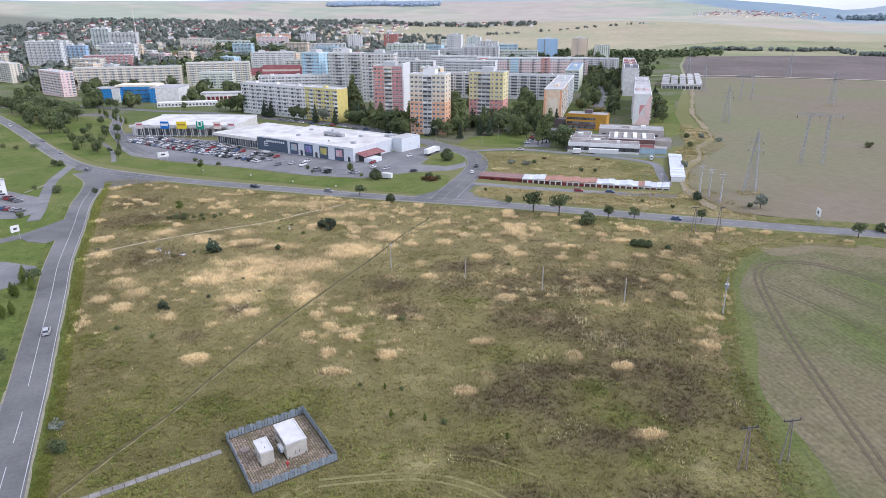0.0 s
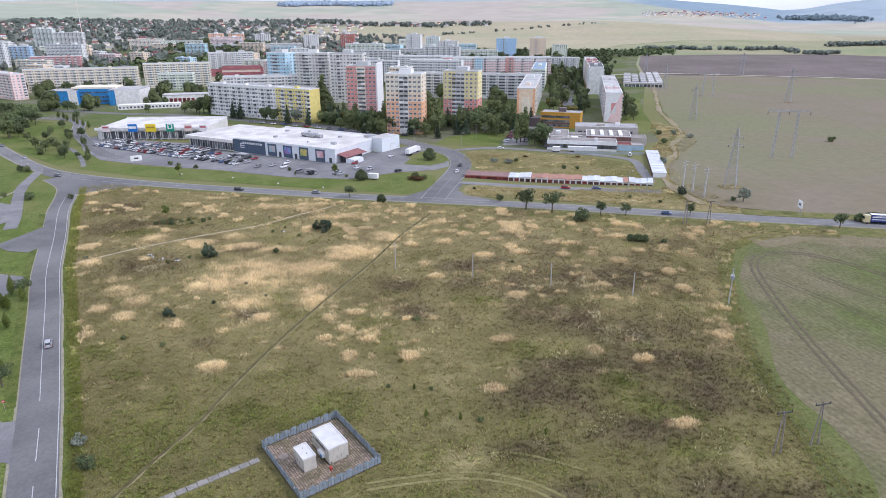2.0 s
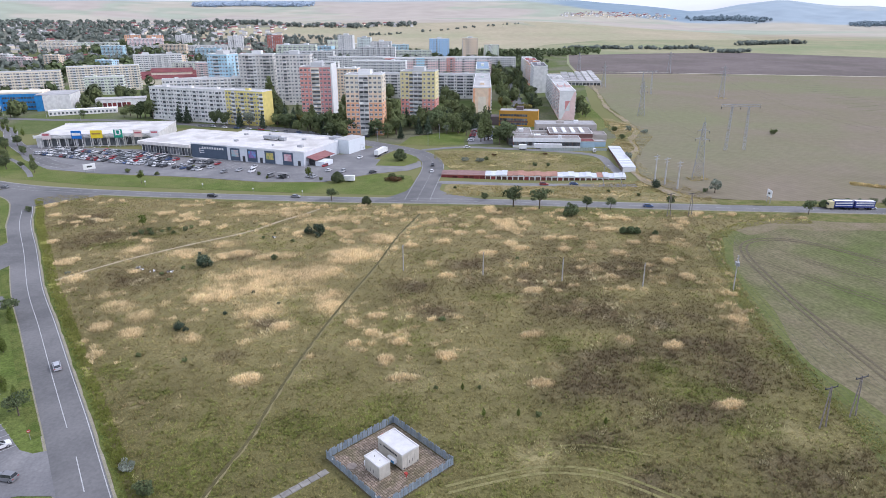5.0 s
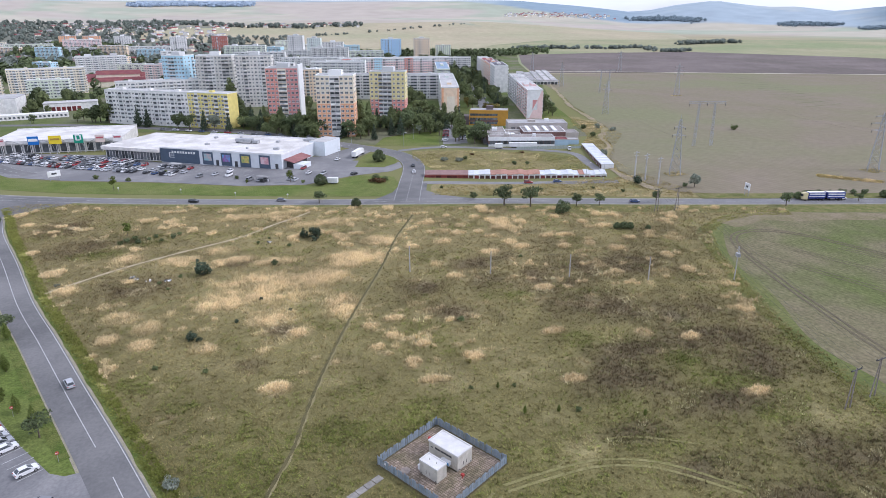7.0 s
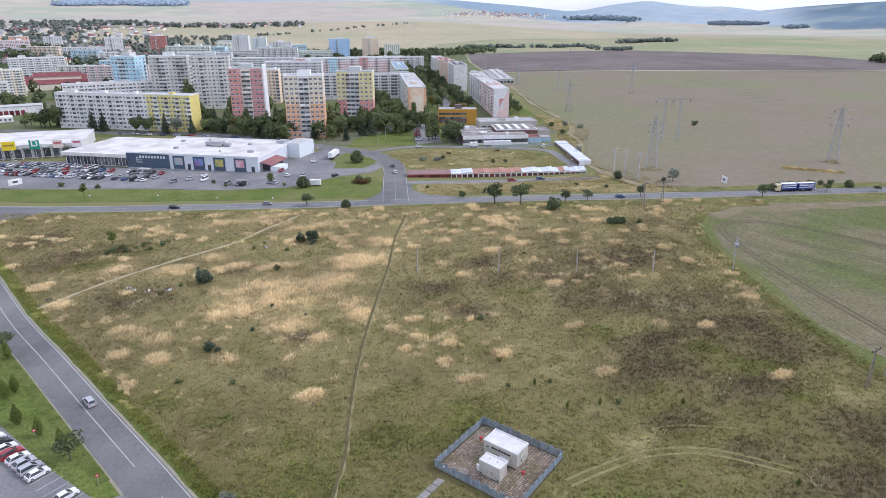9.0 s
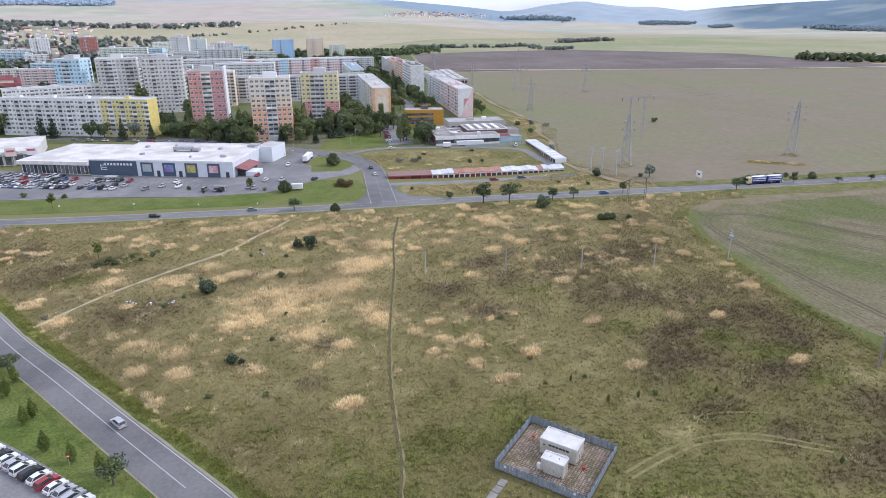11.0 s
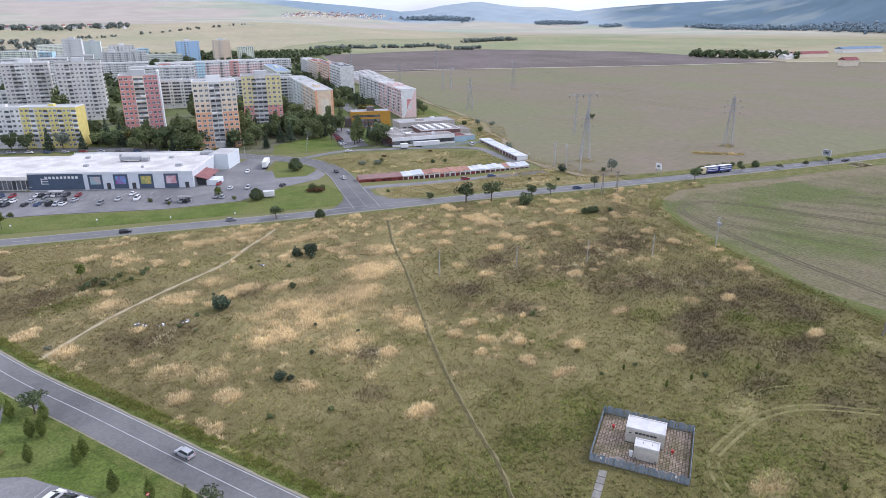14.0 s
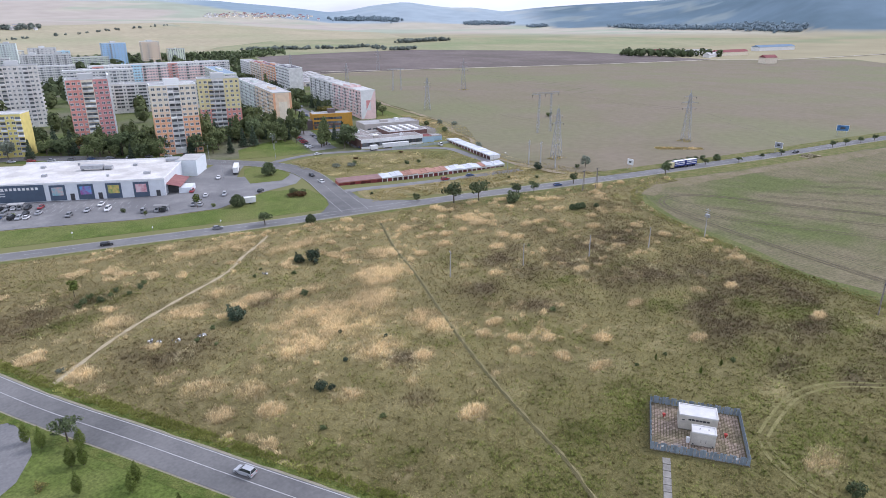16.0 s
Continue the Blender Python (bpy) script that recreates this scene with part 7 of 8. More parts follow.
# leaf green paled towards grey: distance haze painted into the far trees
HAZE_LEAF = leaf_material("hazed_leaves", (0.150, 0.175, 0.145), (0.190, 0.215, 0.175), 0.0, 0.25, 0.6)
# blue of the skyline trees is aerial haze put into the leaf colour
HAZE_BLUE_LEAF = leaf_material("blue_hazed_leaves", (0.205, 0.265, 0.295), (0.225, 0.285, 0.315), 0.0, 0.12, 0.45)
far_woods("estate_trees", 760, lambda rng, n: ESTATE[:2], 5.2, 1.15, LEAF_DARK, "trees between the further housing blocks", 30)
far_woods("estate_trees", 95, lambda rng, n: ESTATE[2:], 4.6, 1.4, LEAF, "leafy trees between the housing blocks", 58, 420, 0.42)
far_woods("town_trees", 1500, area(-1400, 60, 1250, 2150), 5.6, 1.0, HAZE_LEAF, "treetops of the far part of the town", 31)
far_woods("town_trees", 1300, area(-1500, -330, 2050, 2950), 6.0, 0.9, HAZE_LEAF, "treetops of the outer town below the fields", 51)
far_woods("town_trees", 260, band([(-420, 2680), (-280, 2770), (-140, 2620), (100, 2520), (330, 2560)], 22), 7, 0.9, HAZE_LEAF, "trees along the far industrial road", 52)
far_woods("park_trees", 190, area(-540, -340, 1560, 1820), 8, 1.1, LEAF_DARK, "dense trees of the town park", 53)
far_woods("park_trees", 120, area(-440, -300, 1080, 1320), 7, 1.1, LEAF_DARK, "dense trees behind the old halls", 54)
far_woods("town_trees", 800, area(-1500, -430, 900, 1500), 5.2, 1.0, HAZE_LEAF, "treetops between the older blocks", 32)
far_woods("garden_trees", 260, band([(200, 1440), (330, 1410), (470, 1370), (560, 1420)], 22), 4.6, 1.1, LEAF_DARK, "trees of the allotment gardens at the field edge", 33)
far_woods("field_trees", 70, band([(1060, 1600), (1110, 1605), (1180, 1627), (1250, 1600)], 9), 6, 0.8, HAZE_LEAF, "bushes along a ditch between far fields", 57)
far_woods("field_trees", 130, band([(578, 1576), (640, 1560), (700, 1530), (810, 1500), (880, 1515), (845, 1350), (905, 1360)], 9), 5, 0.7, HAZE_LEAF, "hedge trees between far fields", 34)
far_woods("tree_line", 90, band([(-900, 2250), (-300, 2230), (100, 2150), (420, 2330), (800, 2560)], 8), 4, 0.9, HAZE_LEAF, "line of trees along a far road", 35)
far_woods("copse", 420, band([(1930, 3260), (1990, 3190), (2060, 3100), (2105, 2970)], 24), 7, 0.9, HAZE_BLUE_LEAF, "wooded copse on the skyline", 36)
far_woods("copse", 300, band([(2370, 2670), (2440, 2630), (2560, 2560)], 18), 6.5, 0.9, HAZE_BLUE_LEAF, "far belt of woodland", 37)
far_woods("copse", 130, band([(2530, 2370), (2570, 2330)], 14), 6, 0.9, HAZE_BLUE_LEAF, "small far copse", 55)
far_woods("forest_edge", 700, band([(2700, 1990), (2700, 1700), (2640, 1330), (2400, 1010)], 18), 7, 0.9, HAZE_BLUE_LEAF, "dark edge of the hill forest", 56)
far_woods("farm_trees", 60, band([(1040, 850), (1085, 780), (1110, 730), (1190, 700)], 12), 6, 1.0, LEAF_DARK, "trees round the farm", 38)
# ridge wood coloured pale blue, its haze painted in
far_woods("skyline_wood", 2300, band([(-620, 3960), (-480, 4020), (-363, 4050), (-200, 4040), (-60, 4020)], 26), 9, 0.8, shader("blue_hazed_wood", (0.36, 0.445, 0.54), (0.38, 0.46, 0.55), 30, rough=1.0, soft=0.45), "dark wood on the far ridge", 39)


def far_houses(name, count, place, label, seed):
    rng = np.random.default_rng(seed)
    x, y = place(rng, count)
    g = Geo()
    for i in range(count):
        w, d, h = rng.uniform(9, 18), rng.uniform(8, 11), rng.uniform(4, 7)
        a = rng.uniform(0, math.pi)
        e = Geo()
        e.box(-w / 2, w / 2, -d / 2, d / 2, -2, h, int(rng.integers(0, 2)))
        e.gable(-w / 2 - 0.4, w / 2 + 0.4, -d / 2 - 0.4, d / 2 + 0.4, h, h + 3.4, 2 if rng.random() < 0.4 else 3)
        m = pose(x[i], y[i], on(x[i], y[i]), 0, 0, math.degrees(a))
        o = len(g.v)
        g.v += [tuple(m @ Vector(q)) for q in e.v]
        g.f += [tuple(k + o for k in f) for f in e.f]
        g.m += e.m
    solid(name, g, [CREAM, GREY_LIGHT, ROOF_RED, ROOF_GREY], label, "houses", kind="stuff")


far_houses("town_houses", 560, area(-1400, -120, 1450, 2750), "small houses with red roofs in the far town", 41)
far_houses("village_houses", 130, band([(1290, 3400), (1520, 3410), (1790, 3350)], 40), "pale houses of a distant village", 42)
far_houses("warehouses", 70, band([(-420, 2690), (-280, 2780), (-140, 2640), (100, 2540), (330, 2570)], 30), "pale industrial sheds far off", 43)
# ---------------------------------------------------------------- fenced yard with two equipment boxes
BOX_TURN = math.degrees(math.atan2(BOX_U.y, BOX_U.x))
YARD_UP = Vector((on(-34, 110) - on(-32, 110), on(-33, 109) - on(-33, 111), 2.0)).normalized()
YARD = Matrix.Translation((BOX_O.x, BOX_O.y, on(BOX_O.x, BOX_O.y) + 0.14)) @ Vector((0, 0, 1)).rotation_difference(YARD_UP).to_matrix().to_4x4() @ pose(0, 0, 0, 0, 0, BOX_TURN)
YL, YW = 18.6, 16.9
CONTAINER = shader("cream_white_container", (0.56, 0.53, 0.46), (0.47, 0.445, 0.385), 1.5, rough=0.6, fine=0.05)
CONT_ROOF = shader("white_container_roof", (0.64, 0.63, 0.61), (0.55, 0.54, 0.52), 1.5, rough=0.6, fine=0.05)
RUST_RED = paint("red_marker", (0.42, 0.06, 0.05))


def build_fence():
    root = thing("fence", "blue-grey steel panel fence round the yard", "fence", YARD)
    h = 1.9
    board = Geo()
    board.box(-0.26, 0.26, -0.03, 0.03, 0.05, h)
    board.box(-0.20, 0.20, -0.05, -0.03, 0.1, h - 0.1)
    me_b = board.mesh("slat", [FENCE])
    low = Geo()
    low.box(-0.24, 0.24, -0.02, 0.02, 0.05, 1.5)
    me_l = low.mesh("slat", [FENCE])
    post = Geo()
    post.box(-0.06, 0.06, -0.06, 0.06, -0.4, h + 0.15)
    me_p = post.mesh("post", [FENCE])
    for a, b in (((0, 0), (YL, 0)), ((YL, 0), (YL, YW)), ((YL, YW), (0, YW)), ((0, YW), (0, 0))):
        a, b = Vector(a), Vector(b)
        n = int((b - a).length / 0.62)
        ang = math.degrees(math.atan2((b - a).y, (b - a).x))
        for k in range(n):
            p = a.lerp(b, (k + 0.5) / n)
            part("slat", me_l if k % 3 == 2 else me_b, None, root, m=pose(p.x, p.y, 0, 0, 0, ang))
        for k in range(0, n, 4):
            p = a.lerp(b, k / n)
            part("post", me_p, None, root, m=pose(p.x, p.y, 0, 0, 0, ang))
        g = Geo()
        d = (b - a).normalized() * 0.1
        for z in (0.35, 1.55):
            g.box(0, (b - a).length, -0.09, -0.06, z, z + 0.07)
        part("rail", g, FENCE, root, m=pose(a.x, a.y, 0, 0, 0, ang))
    for px, py, ang in ((2.2, -0.06, 0), (16.2, -0.06, 0)):
        g = Geo()
        g.box(-0.22, 0.22, -0.04, 0, 1.0, 1.5)
        part("notice", g, WHITE, root, "small white notice plate", pose(px, py, 0, 0, 0, ang))


def container(u0, u1, v0, v1, h, label, vents):
    root = thing("equipment_container", label, "container", YARD @ pose(u0, v0, 0.05))
    w, d = u1 - u0, v1 - v0
    g = Geo()
    g.box(0, w, 0, d, 0.15, h, 0)
    n = int(w / 0.3)
    for k in range(n):
        x = w * (k + 0.5) / n
        g.box(x - 0.06, x + 0.06, -0.035, 0.0, 0.3, h - 0.25, 0)
        g.box(x - 0.06, x + 0.06, d, d + 0.035, 0.3, h - 0.25, 0)
    m = int(d / 0.3)
    for k in range(m):
        y = d * (k + 0.5) / m
        g.box(-0.035, 0.0, y - 0.06, y + 0.06, 0.3, h - 0.25, 0)
        g.box(w, w + 0.035, y - 0.06, y + 0.06, 0.3, h - 0.25, 0)
    part("wall", g, CONTAINER, root)
    g = Geo()
    g.box(0.12, w - 0.12, 0.12, d - 0.12, h, h + 0.06, 0)
    for x0, x1, y0, y1 in ((-0.07, w + 0.07, -0.07, 0.14), (-0.07, w + 0.07, d - 0.14, d + 0.07), (-0.07, 0.14, 0.14, d - 0.14), (w - 0.14, w + 0.07, 0.14, d - 0.14)):
        g.box(x0, x1, y0, y1, h - 0.1, h + 0.22, 0)
    part("roof", g, CONT_ROOF, root)
    g = Geo()
    g.box(0.1, w - 0.1, 0.1, d - 0.1, -0.1, 0.15)
    part("plinth", g, CONCRETE, root)
    if vents:
        for k in range(6):
            g = Geo()
            x = w * 0.24 + k * w * 0.095
            g.box(x, x + w * 0.08, -0.08, -0.02, h - 1.05, h - 0.65)
            part("vent", g, DARK, root)
        g = Geo()
        g.box(w * 0.5, w * 0.78, -0.75, -0.05, 0.9, 1.7)
        part("cooling_unit", g, WHITE, root)
        g = Geo()
        g.box(w * 0.66, w * 0.78, -0.80, -0.75, 1.0, 1.6)
        part("notice", g, paint("blue_notice", (0.08, 0.28, 0.55)), root, "blue notice panel")
        g = Geo()
        g.box(w * 0.08, w * 0.15, -0.06, -0.02, h - 1.2, h - 0.95)
        part("vent", g, DARK, root)
    for s0, s1 in ((0.30, 0.49), (0.51, 0.70)):
        g = Geo()
        if vents:
            g.box(w, w + 0.06, d * s0, d * s1, 0.25, h - 0.5)
        else:
            g.box(w * s0, w * s1, -0.06, 0, 0.25, h - 0.5)
        dr = part("door", g, CONTAINER, root)
        g = Geo()
        if vents:
            g.box(w + 0.06, w + 0.12, d * (s0 + s1) / 2 - 0.04, d * (s0 + s1) / 2 + 0.04, 0.9, 1.7)
        else:
            g.box(w * (s0 + s1) / 2 - 0.03, w * (s0 + s1) / 2 + 0.03, -0.12, -0.06, 0.9, 1.7)
        part("handle", g, DARK, dr)
    for k in (0.06, 0.88):
        g = Geo()
        if vents:
            g.box(w, w + 0.05, d * k, d * (k + 0.07), 0.25, 0.5)
        else:
            g.box(w * k, w * (k + 0.06), -0.05, 0, 0.25, 0.5)
        part("vent", g, DARK, root)
    return root


def build_yard():
    build_fence()
    container(5.6, 13.2, 8.6, 12.8, 3.5, "large cream-white equipment container with a flat roof", True)
    c2 = container(7.9, 12.5, 3.6, 6.2, 3.1, "small cream-white equipment container with double doors", False)
    for px in (1.5, 3.2):
        g = Geo()
        g.cone((px, 1.3, 3.1), (px, 1.3, 3.5), 0.06, 0.06)
        part("roof_vent", g, DARK, c2)
    g = Geo()
    g.box(0, 0.7, 0, 0.45, 0.2, 1.35)
    g.box(0.1, 0.6, 0.1, 0.35, -0.05, 0.2)
    solid("cabinet", g, WHITE, "small white cable cabinet beside the container", "cabinet", YARD @ pose(7.0, 4.0, 0.05))
    for u, v in ((2.8, 11.8), (15.0, 8.0)):
        root = thing("hydrant", "small red marker post on the paving", "marker post", YARD @ pose(u, v, 0.05))
        g = Geo()
        g.cone((0, 0, 0), (0, 0, 0.9), 0.13, 0.11, 8)
        part("post", g, RUST_RED, root)
        g = Geo()
        g.box(-0.3, 0.3, -0.25, 0.25, 0.6, 1.0)
        part("head", g, RUST_RED, root)
    g = Geo()
    g.cone((0, 0, -0.02), (0, 0, 0.14), 1.0, 0.95, 16)
    solid("manhole_cover", g, shader("brown_concrete", (0.25, 0.21, 0.18), (0.32, 0.27, 0.23), 0.8, fine=0.15, rough=0.9), "round brownish concrete manhole cover", "manhole", YARD @ pose(5.4, 2.2, 0.04))
    g = Geo()
    g.box(-0.3, YL + 0.3, -0.3, YW + 0.3, -0.6, -0.03)
    solid("yard_floor", g, shader("mossy_joint", (0.085, 0.075, 0.04), (0.12, 0.10, 0.055), 1.0, fine=0.2, rough=0.97), "mossy earth bed under the paving", "floor", YARD, kind="structure")


build_yard()


# ---------------------------------------------------------------- poles, pylons and wires
def wire(name, a, b, sag, label, r=0.02):
    a, b = Vector(a), Vector(b)
    g, prev, n = Geo(), None, 10
    for k in range(n + 1):
        t = k / n
        p = a.lerp(b, t)
        p.z -= sag * 4 * t * (1 - t)
        if prev is not None:
            g.beam(prev, p, r, 0, 3)
        prev = p
    return solid(name, g, WIRE, label, "wire")


def field_pole(x, y, turn, h=8.5, arms=True, two=False):
    root = thing("utility_pole", "thin weathered utility pole standing in the meadow", "utility pole", at(x, y, turn), "poles across the meadow")
    g = Geo()
    g.cone((0, 0, -0.5), (0, 0, h), 0.2, 0.13, 8)
    part("pole", g, CONC_POLE, root)
    if arms:
        g = Geo()
        g.box(-1.1, 1.1, -0.07, 0.07, h - 0.5, h - 0.36)
        arm = part("crossarm", g, STEEL, root)
        for px in (-1.0, 0.0, 1.0):
            g = Geo()
            g.cone((px, 0, h - 0.36), (px, 0, h - 0.08), 0.07, 0.05, 6)
            part("insulator", g, DARK, arm)
    return root


def build_poles():
    spots_ = [(-18, 204), (7, 194.5), (30.5, 184.5), (53.5, 175)]
    for k, (x, y) in enumerate(spots_):
        field_pole(x, y, 68, 8.0 if k else 9.0, k == 0)
    root = field_pole(79.5, 167, 68, 11.5, True, True)
    g = Geo()
    g.box(-0.9, 0.9, -0.5, 0.5, 8.2, 9.3)
    part("switch_box", g, STEEL, root)
    g = Geo()
    g.box(-1.3, 1.3, -0.06, 0.06, 10.0, 10.15)
    part("crossarm", g, STEEL, root)
    # wooden A-poles near the crop and further poles of that line
    line = [(57, 102), (66, 104)]
    for x, y in line:
        root = thing("utility_pole", "double-legged wooden power pole with a crossarm", "utility pole", at(x, y, 10), "power poles by the crop")
        for sgn in (-1, 1):
            g = Geo()
            g.cone((sgn * 0.9, 0, -0.5), (sgn * 0.15, 0, 10.0), 0.17, 0.12, 8)
            part("leg", g, WOODPOLE, root)
        g = Geo()
        g.box(-1.8, 1.8, -0.09, 0.09, 9.6, 9.8)
        arm = part("crossarm", g, DARK, root)
        for px in (-1.7, 0, 1.7):
            g = Geo()
            g.cone((px, 0, 9.8), (px, 0, 10.2), 0.09, 0.06, 6)
            part("insulator", g, DARK, arm)
    for x, y in ((96, 236), (105, 235)):
        root = thing("utility_pole", "wooden power pole with a crossarm by the road", "utility pole", at(x, y, 10), "power poles by the crop")
        for sgn in (-1, 1):
            g = Geo()
            g.cone((sgn * 0.9, 0, -0.5), (sgn * 0.15, 0, 10.0), 0.17, 0.12, 8)
            part("leg", g, WOODPOLE, root)
        g = Geo()
        g.box(-1.8, 1.8, -0.09, 0.09, 9.6, 9.8)
        part("crossarm", g, DARK, root)
    for (x0, y0), (x1, y1) in (((57, 102), (96, 236)), ((66, 104), (105, 235)), ((57, 102), (48, -10)), ((66, 104), (58, -10))):
        for px in (-1.7, 0, 1.7):
            wire("power_line", (x0 + px, y0, on(x0, y0) + 10.1), (x1 + px, y1, on(x1, y1) + 10.1), 1.6, "thin sagging power wire between poles")
    for (x0, y0), (x1, y1) in zip(spots_, spots_[1:] + [(79.5, 167)]):
        wire("power_line", (x0, y0, on(x0, y0) + 8.0), (x1, y1, on(x1, y1) + 8.2), 0.8, "thin wire between the meadow poles", 0.014)
    # three stout concrete poles by the garages
    for x, y in ((118, 289), (119.5, 282), (121, 273)):
        root = thing("utility_pole", "stout pale concrete power pole with short arms", "utility pole", at(x, y, 20), "concrete poles at the field edge")
        g = Geo()
        g.cone((0, 0, -0.5), (0, 0, 13.5), 0.42, 0.26, 8)
        part("pole", g, CONC_POLE, root)
        for z, w in ((12.6, 2.0), (11.2, 1.5)):
            g = Geo()
            g.box(-w, w, -0.12, 0.12, z, z + 0.22)
            part("crossarm", g, STEEL, root)


def lattice(root, h, b0, b1, panels, r, name="leg"):
    """Four tapering legs with crossed braces."""
    def corner(z, i):
        w = b0 + (b1 - b0) * z / h
        return ((-1, 1, 1, -1)[i] * w, (-1, -1, 1, 1)[i] * w, z)
    for i in range(4):
        g = Geo()
        g.beam(corner(-0.3, i), corner(h, i), r, 0, 4)
        part(name, g, STEEL, root)
    zs = [h * (1 - (1 - k / panels) ** 1.25) for k in range(panels + 1)]
    for za, zb in zip(zs, zs[1:]):
        g = Geo()
        for i in range(4):
            j = (i + 1) % 4
            g.beam(corner(za, i), corner(zb, j), r * 0.55, 0, 3)
            g.beam(corner(za, j), corner(zb, i), r * 0.55, 0, 3)
            g.beam(corner(zb, i), corner(zb, j), r * 0.5, 0, 3)
        part("brace", g, STEEL, root)


def pylon(x, y, turn, h, base, arms, label):
    root = thing("power_pylon", label, "power pylon", at(x, y, turn), "pylons across the field")
    lattice(root, h, base, 0.45, 9, 0.13)
    for z, w in arms:
        g = Geo()
        for s in (-1, 1):
            for q in (-0.45, 0.45):
                g.beam((0, q, z), (s * w, 0, z), 0.08, 0, 4)
                g.beam((0, q, z + 1.0), (s * w, 0, z), 0.07, 0, 4)
            for f in (0.3, 0.6):
                g.beam((s * w * f, 0.45 * (1 - f), z), (s * w * f, 0.45 * (1 - f), z + 1.0 * (1 - f)), 0.05, 0, 3)
        arm = part("crossarm", g, STEEL, root)
        for s in (-1, 1):
            g = Geo()
            g.cone((s * w, 0, z), (s * w, 0, z - 1.2), 0.1, 0.1, 6)
            part("insulator", g, DARK, arm)
    g = Geo()
    g.beam((0, 0, h), (0, 0, h + 2.5), 0.12, 0, 4)
    part("peak", g, STEEL, root)
    return root


def portal(x, y, turn, h, gap):
    root = thing("portal_pylon", "two-legged lattice portal pylon with a long crossbeam", "power pylon", at(x, y, turn), "pylons across the field")
    for s in (-1, 1):
        leg = tagged(part("mast", (lambda q: (q.box(s * gap - 0.9, s * gap + 0.9, -0.9, 0.9, -0.5, 0.25), q)[1])(Geo()), CONCRETE, root))
        g = Geo()
        for i in range(4):
            a, b = (-1, 1, 1, -1)[i], (-1, -1, 1, 1)[i]
            g.beam((s * gap + a * 0.75, b * 0.75, 0), (s * (gap - 0.6) + a * 0.4, b * 0.4, h), 0.09, 0, 4)
        for k in range(11):
            z0, z1 = h * k / 11, h * (k + 1) / 11
            c0, c1 = s * (gap - 0.6 * k / 11), s * (gap - 0.6 * (k + 1) / 11)
            w0, w1 = 0.75 - 0.35 * k / 11, 0.75 - 0.35 * (k + 1) / 11
            for b in (-1, 1):
                g.beam((c0 - w0, b * w0, z0), (c1 + w1, b * w1, z1), 0.05, 0, 3)
                g.beam((c0 + w0, b * w0, z0), (c1 - w1, b * w1, z1), 0.05, 0, 3)
                g.beam((c0 + b * w0, -w0, z0), (c1 + b * w1, w1, z1), 0.05, 0, 3)
        part("lattice", g, STEEL, leg)
    g = Geo()
    L = gap * 2.1
    for yq, zq in ((-0.5, 0), (0.5, 0), (-0.5, 1.0), (0.5, 1.0)):
        g.beam((-L, yq, h + zq), (L, yq, h + zq), 0.08, 0, 4)
    for k in range(16):
        xa, xb = -L + 2 * L * k / 16, -L + 2 * L * (k + 1) / 16
        for yq in (-0.5, 0.5):
            g.beam((xa, yq, h + (k % 2)), (xb, yq, h + 1 - (k % 2)), 0.05, 0, 3)
    bm_ = part("crossbeam", g, STEEL, root)
    for px in (-L + 0.3, 0, L - 0.3):
        g = Geo()
        g.cone((px, 0, h), (px, 0, h - 1.8), 0.14, 0.14, 6)
        part("insulator", g, DARK, bm_)


def build_pylons():
    pylon(140.5, 288, -32, 28, 2.7, ((20, 3.2), (24, 2.6)), "tall steel lattice pylon at the field edge")
    portal(200.5, 347, -14, 26, 5.4)
    pylon(243, 265, -45, 30, 2.6, ((21, 4.2), (24.5, 5.0), (28, 3.6)), "tall steel lattice pylon with three crossarms in the field")
    pylon(339, 574, -40, 30, 2.6, ((21, 4.2), (24.5, 5.0), (28, 3.6)), "steel lattice pylon further out in the field")
    pylon(468, 902, -38, 30, 2.6, ((21, 4.2), (24.5, 5.0), (28, 3.6)), "distant steel lattice pylon by the dirt road")
    pylon(208, 480, -30, 26, 2.5, ((19, 3.2), (22.5, 2.6)), "steel lattice pylon behind the field edge")
    portal(285, 620, -10, 22, 5.0)
    pylon(275, 700, -30, 26, 2.5, ((19, 3.2), (22.5, 2.6)), "distant steel lattice pylon in the field")
    pylon(360, 980, -30, 26, 2.5, ((19, 3.2), (22.5, 2.6)), "faint far steel lattice pylon")
    for (a, b, wlist, za) in (((140.5, 288), (208, 480), (-3, 3), 20), ((243, 265), (339, 574), (-4.2, 4.2), 20), ((339, 574), (468, 902), (-4.2, 4.2), 20), ((243, 265), (140, -20), (-4.2, 4.2), 20)):
        for w in wlist:
            wire("power_line", (a[0] + w, a[1], on(*a) + za), (b[0] + w, b[1], on(*b) + za), 5, "thin high-voltage wire between pylons", 0.018)
    # dry weeds and spoil at pylon feet
    for x, y, s in ((140.5, 288, 1.0), (243, 265, 1.0), (339, 574, 1.0)):
        tufts("weed_patch", 160, lambda a, b: np.ones_like(a), 0.8, 5, 0.12, 0.8, (1.25, 1.2, 1.0), "dry weeds round a pylon's foot", "weeds", int(x), [(x - 5, y - 4), (x + 5, y - 4), (x + 5, y + 4), (x - 5, y + 4)], (x - 5, x + 5, y - 4, y + 4))
    tufts("weed_bank", 700, lambda a, b: np.ones_like(a), 1.0, 5, 0.14, 0.9, (1.35, 1.25, 1.05), "long heap of dry weeds in the field", "weeds", 77, [(205, 262), (226, 244), (231, 247), (209, 267)], (204, 232, 243, 268))


build_poles()
build_pylons()


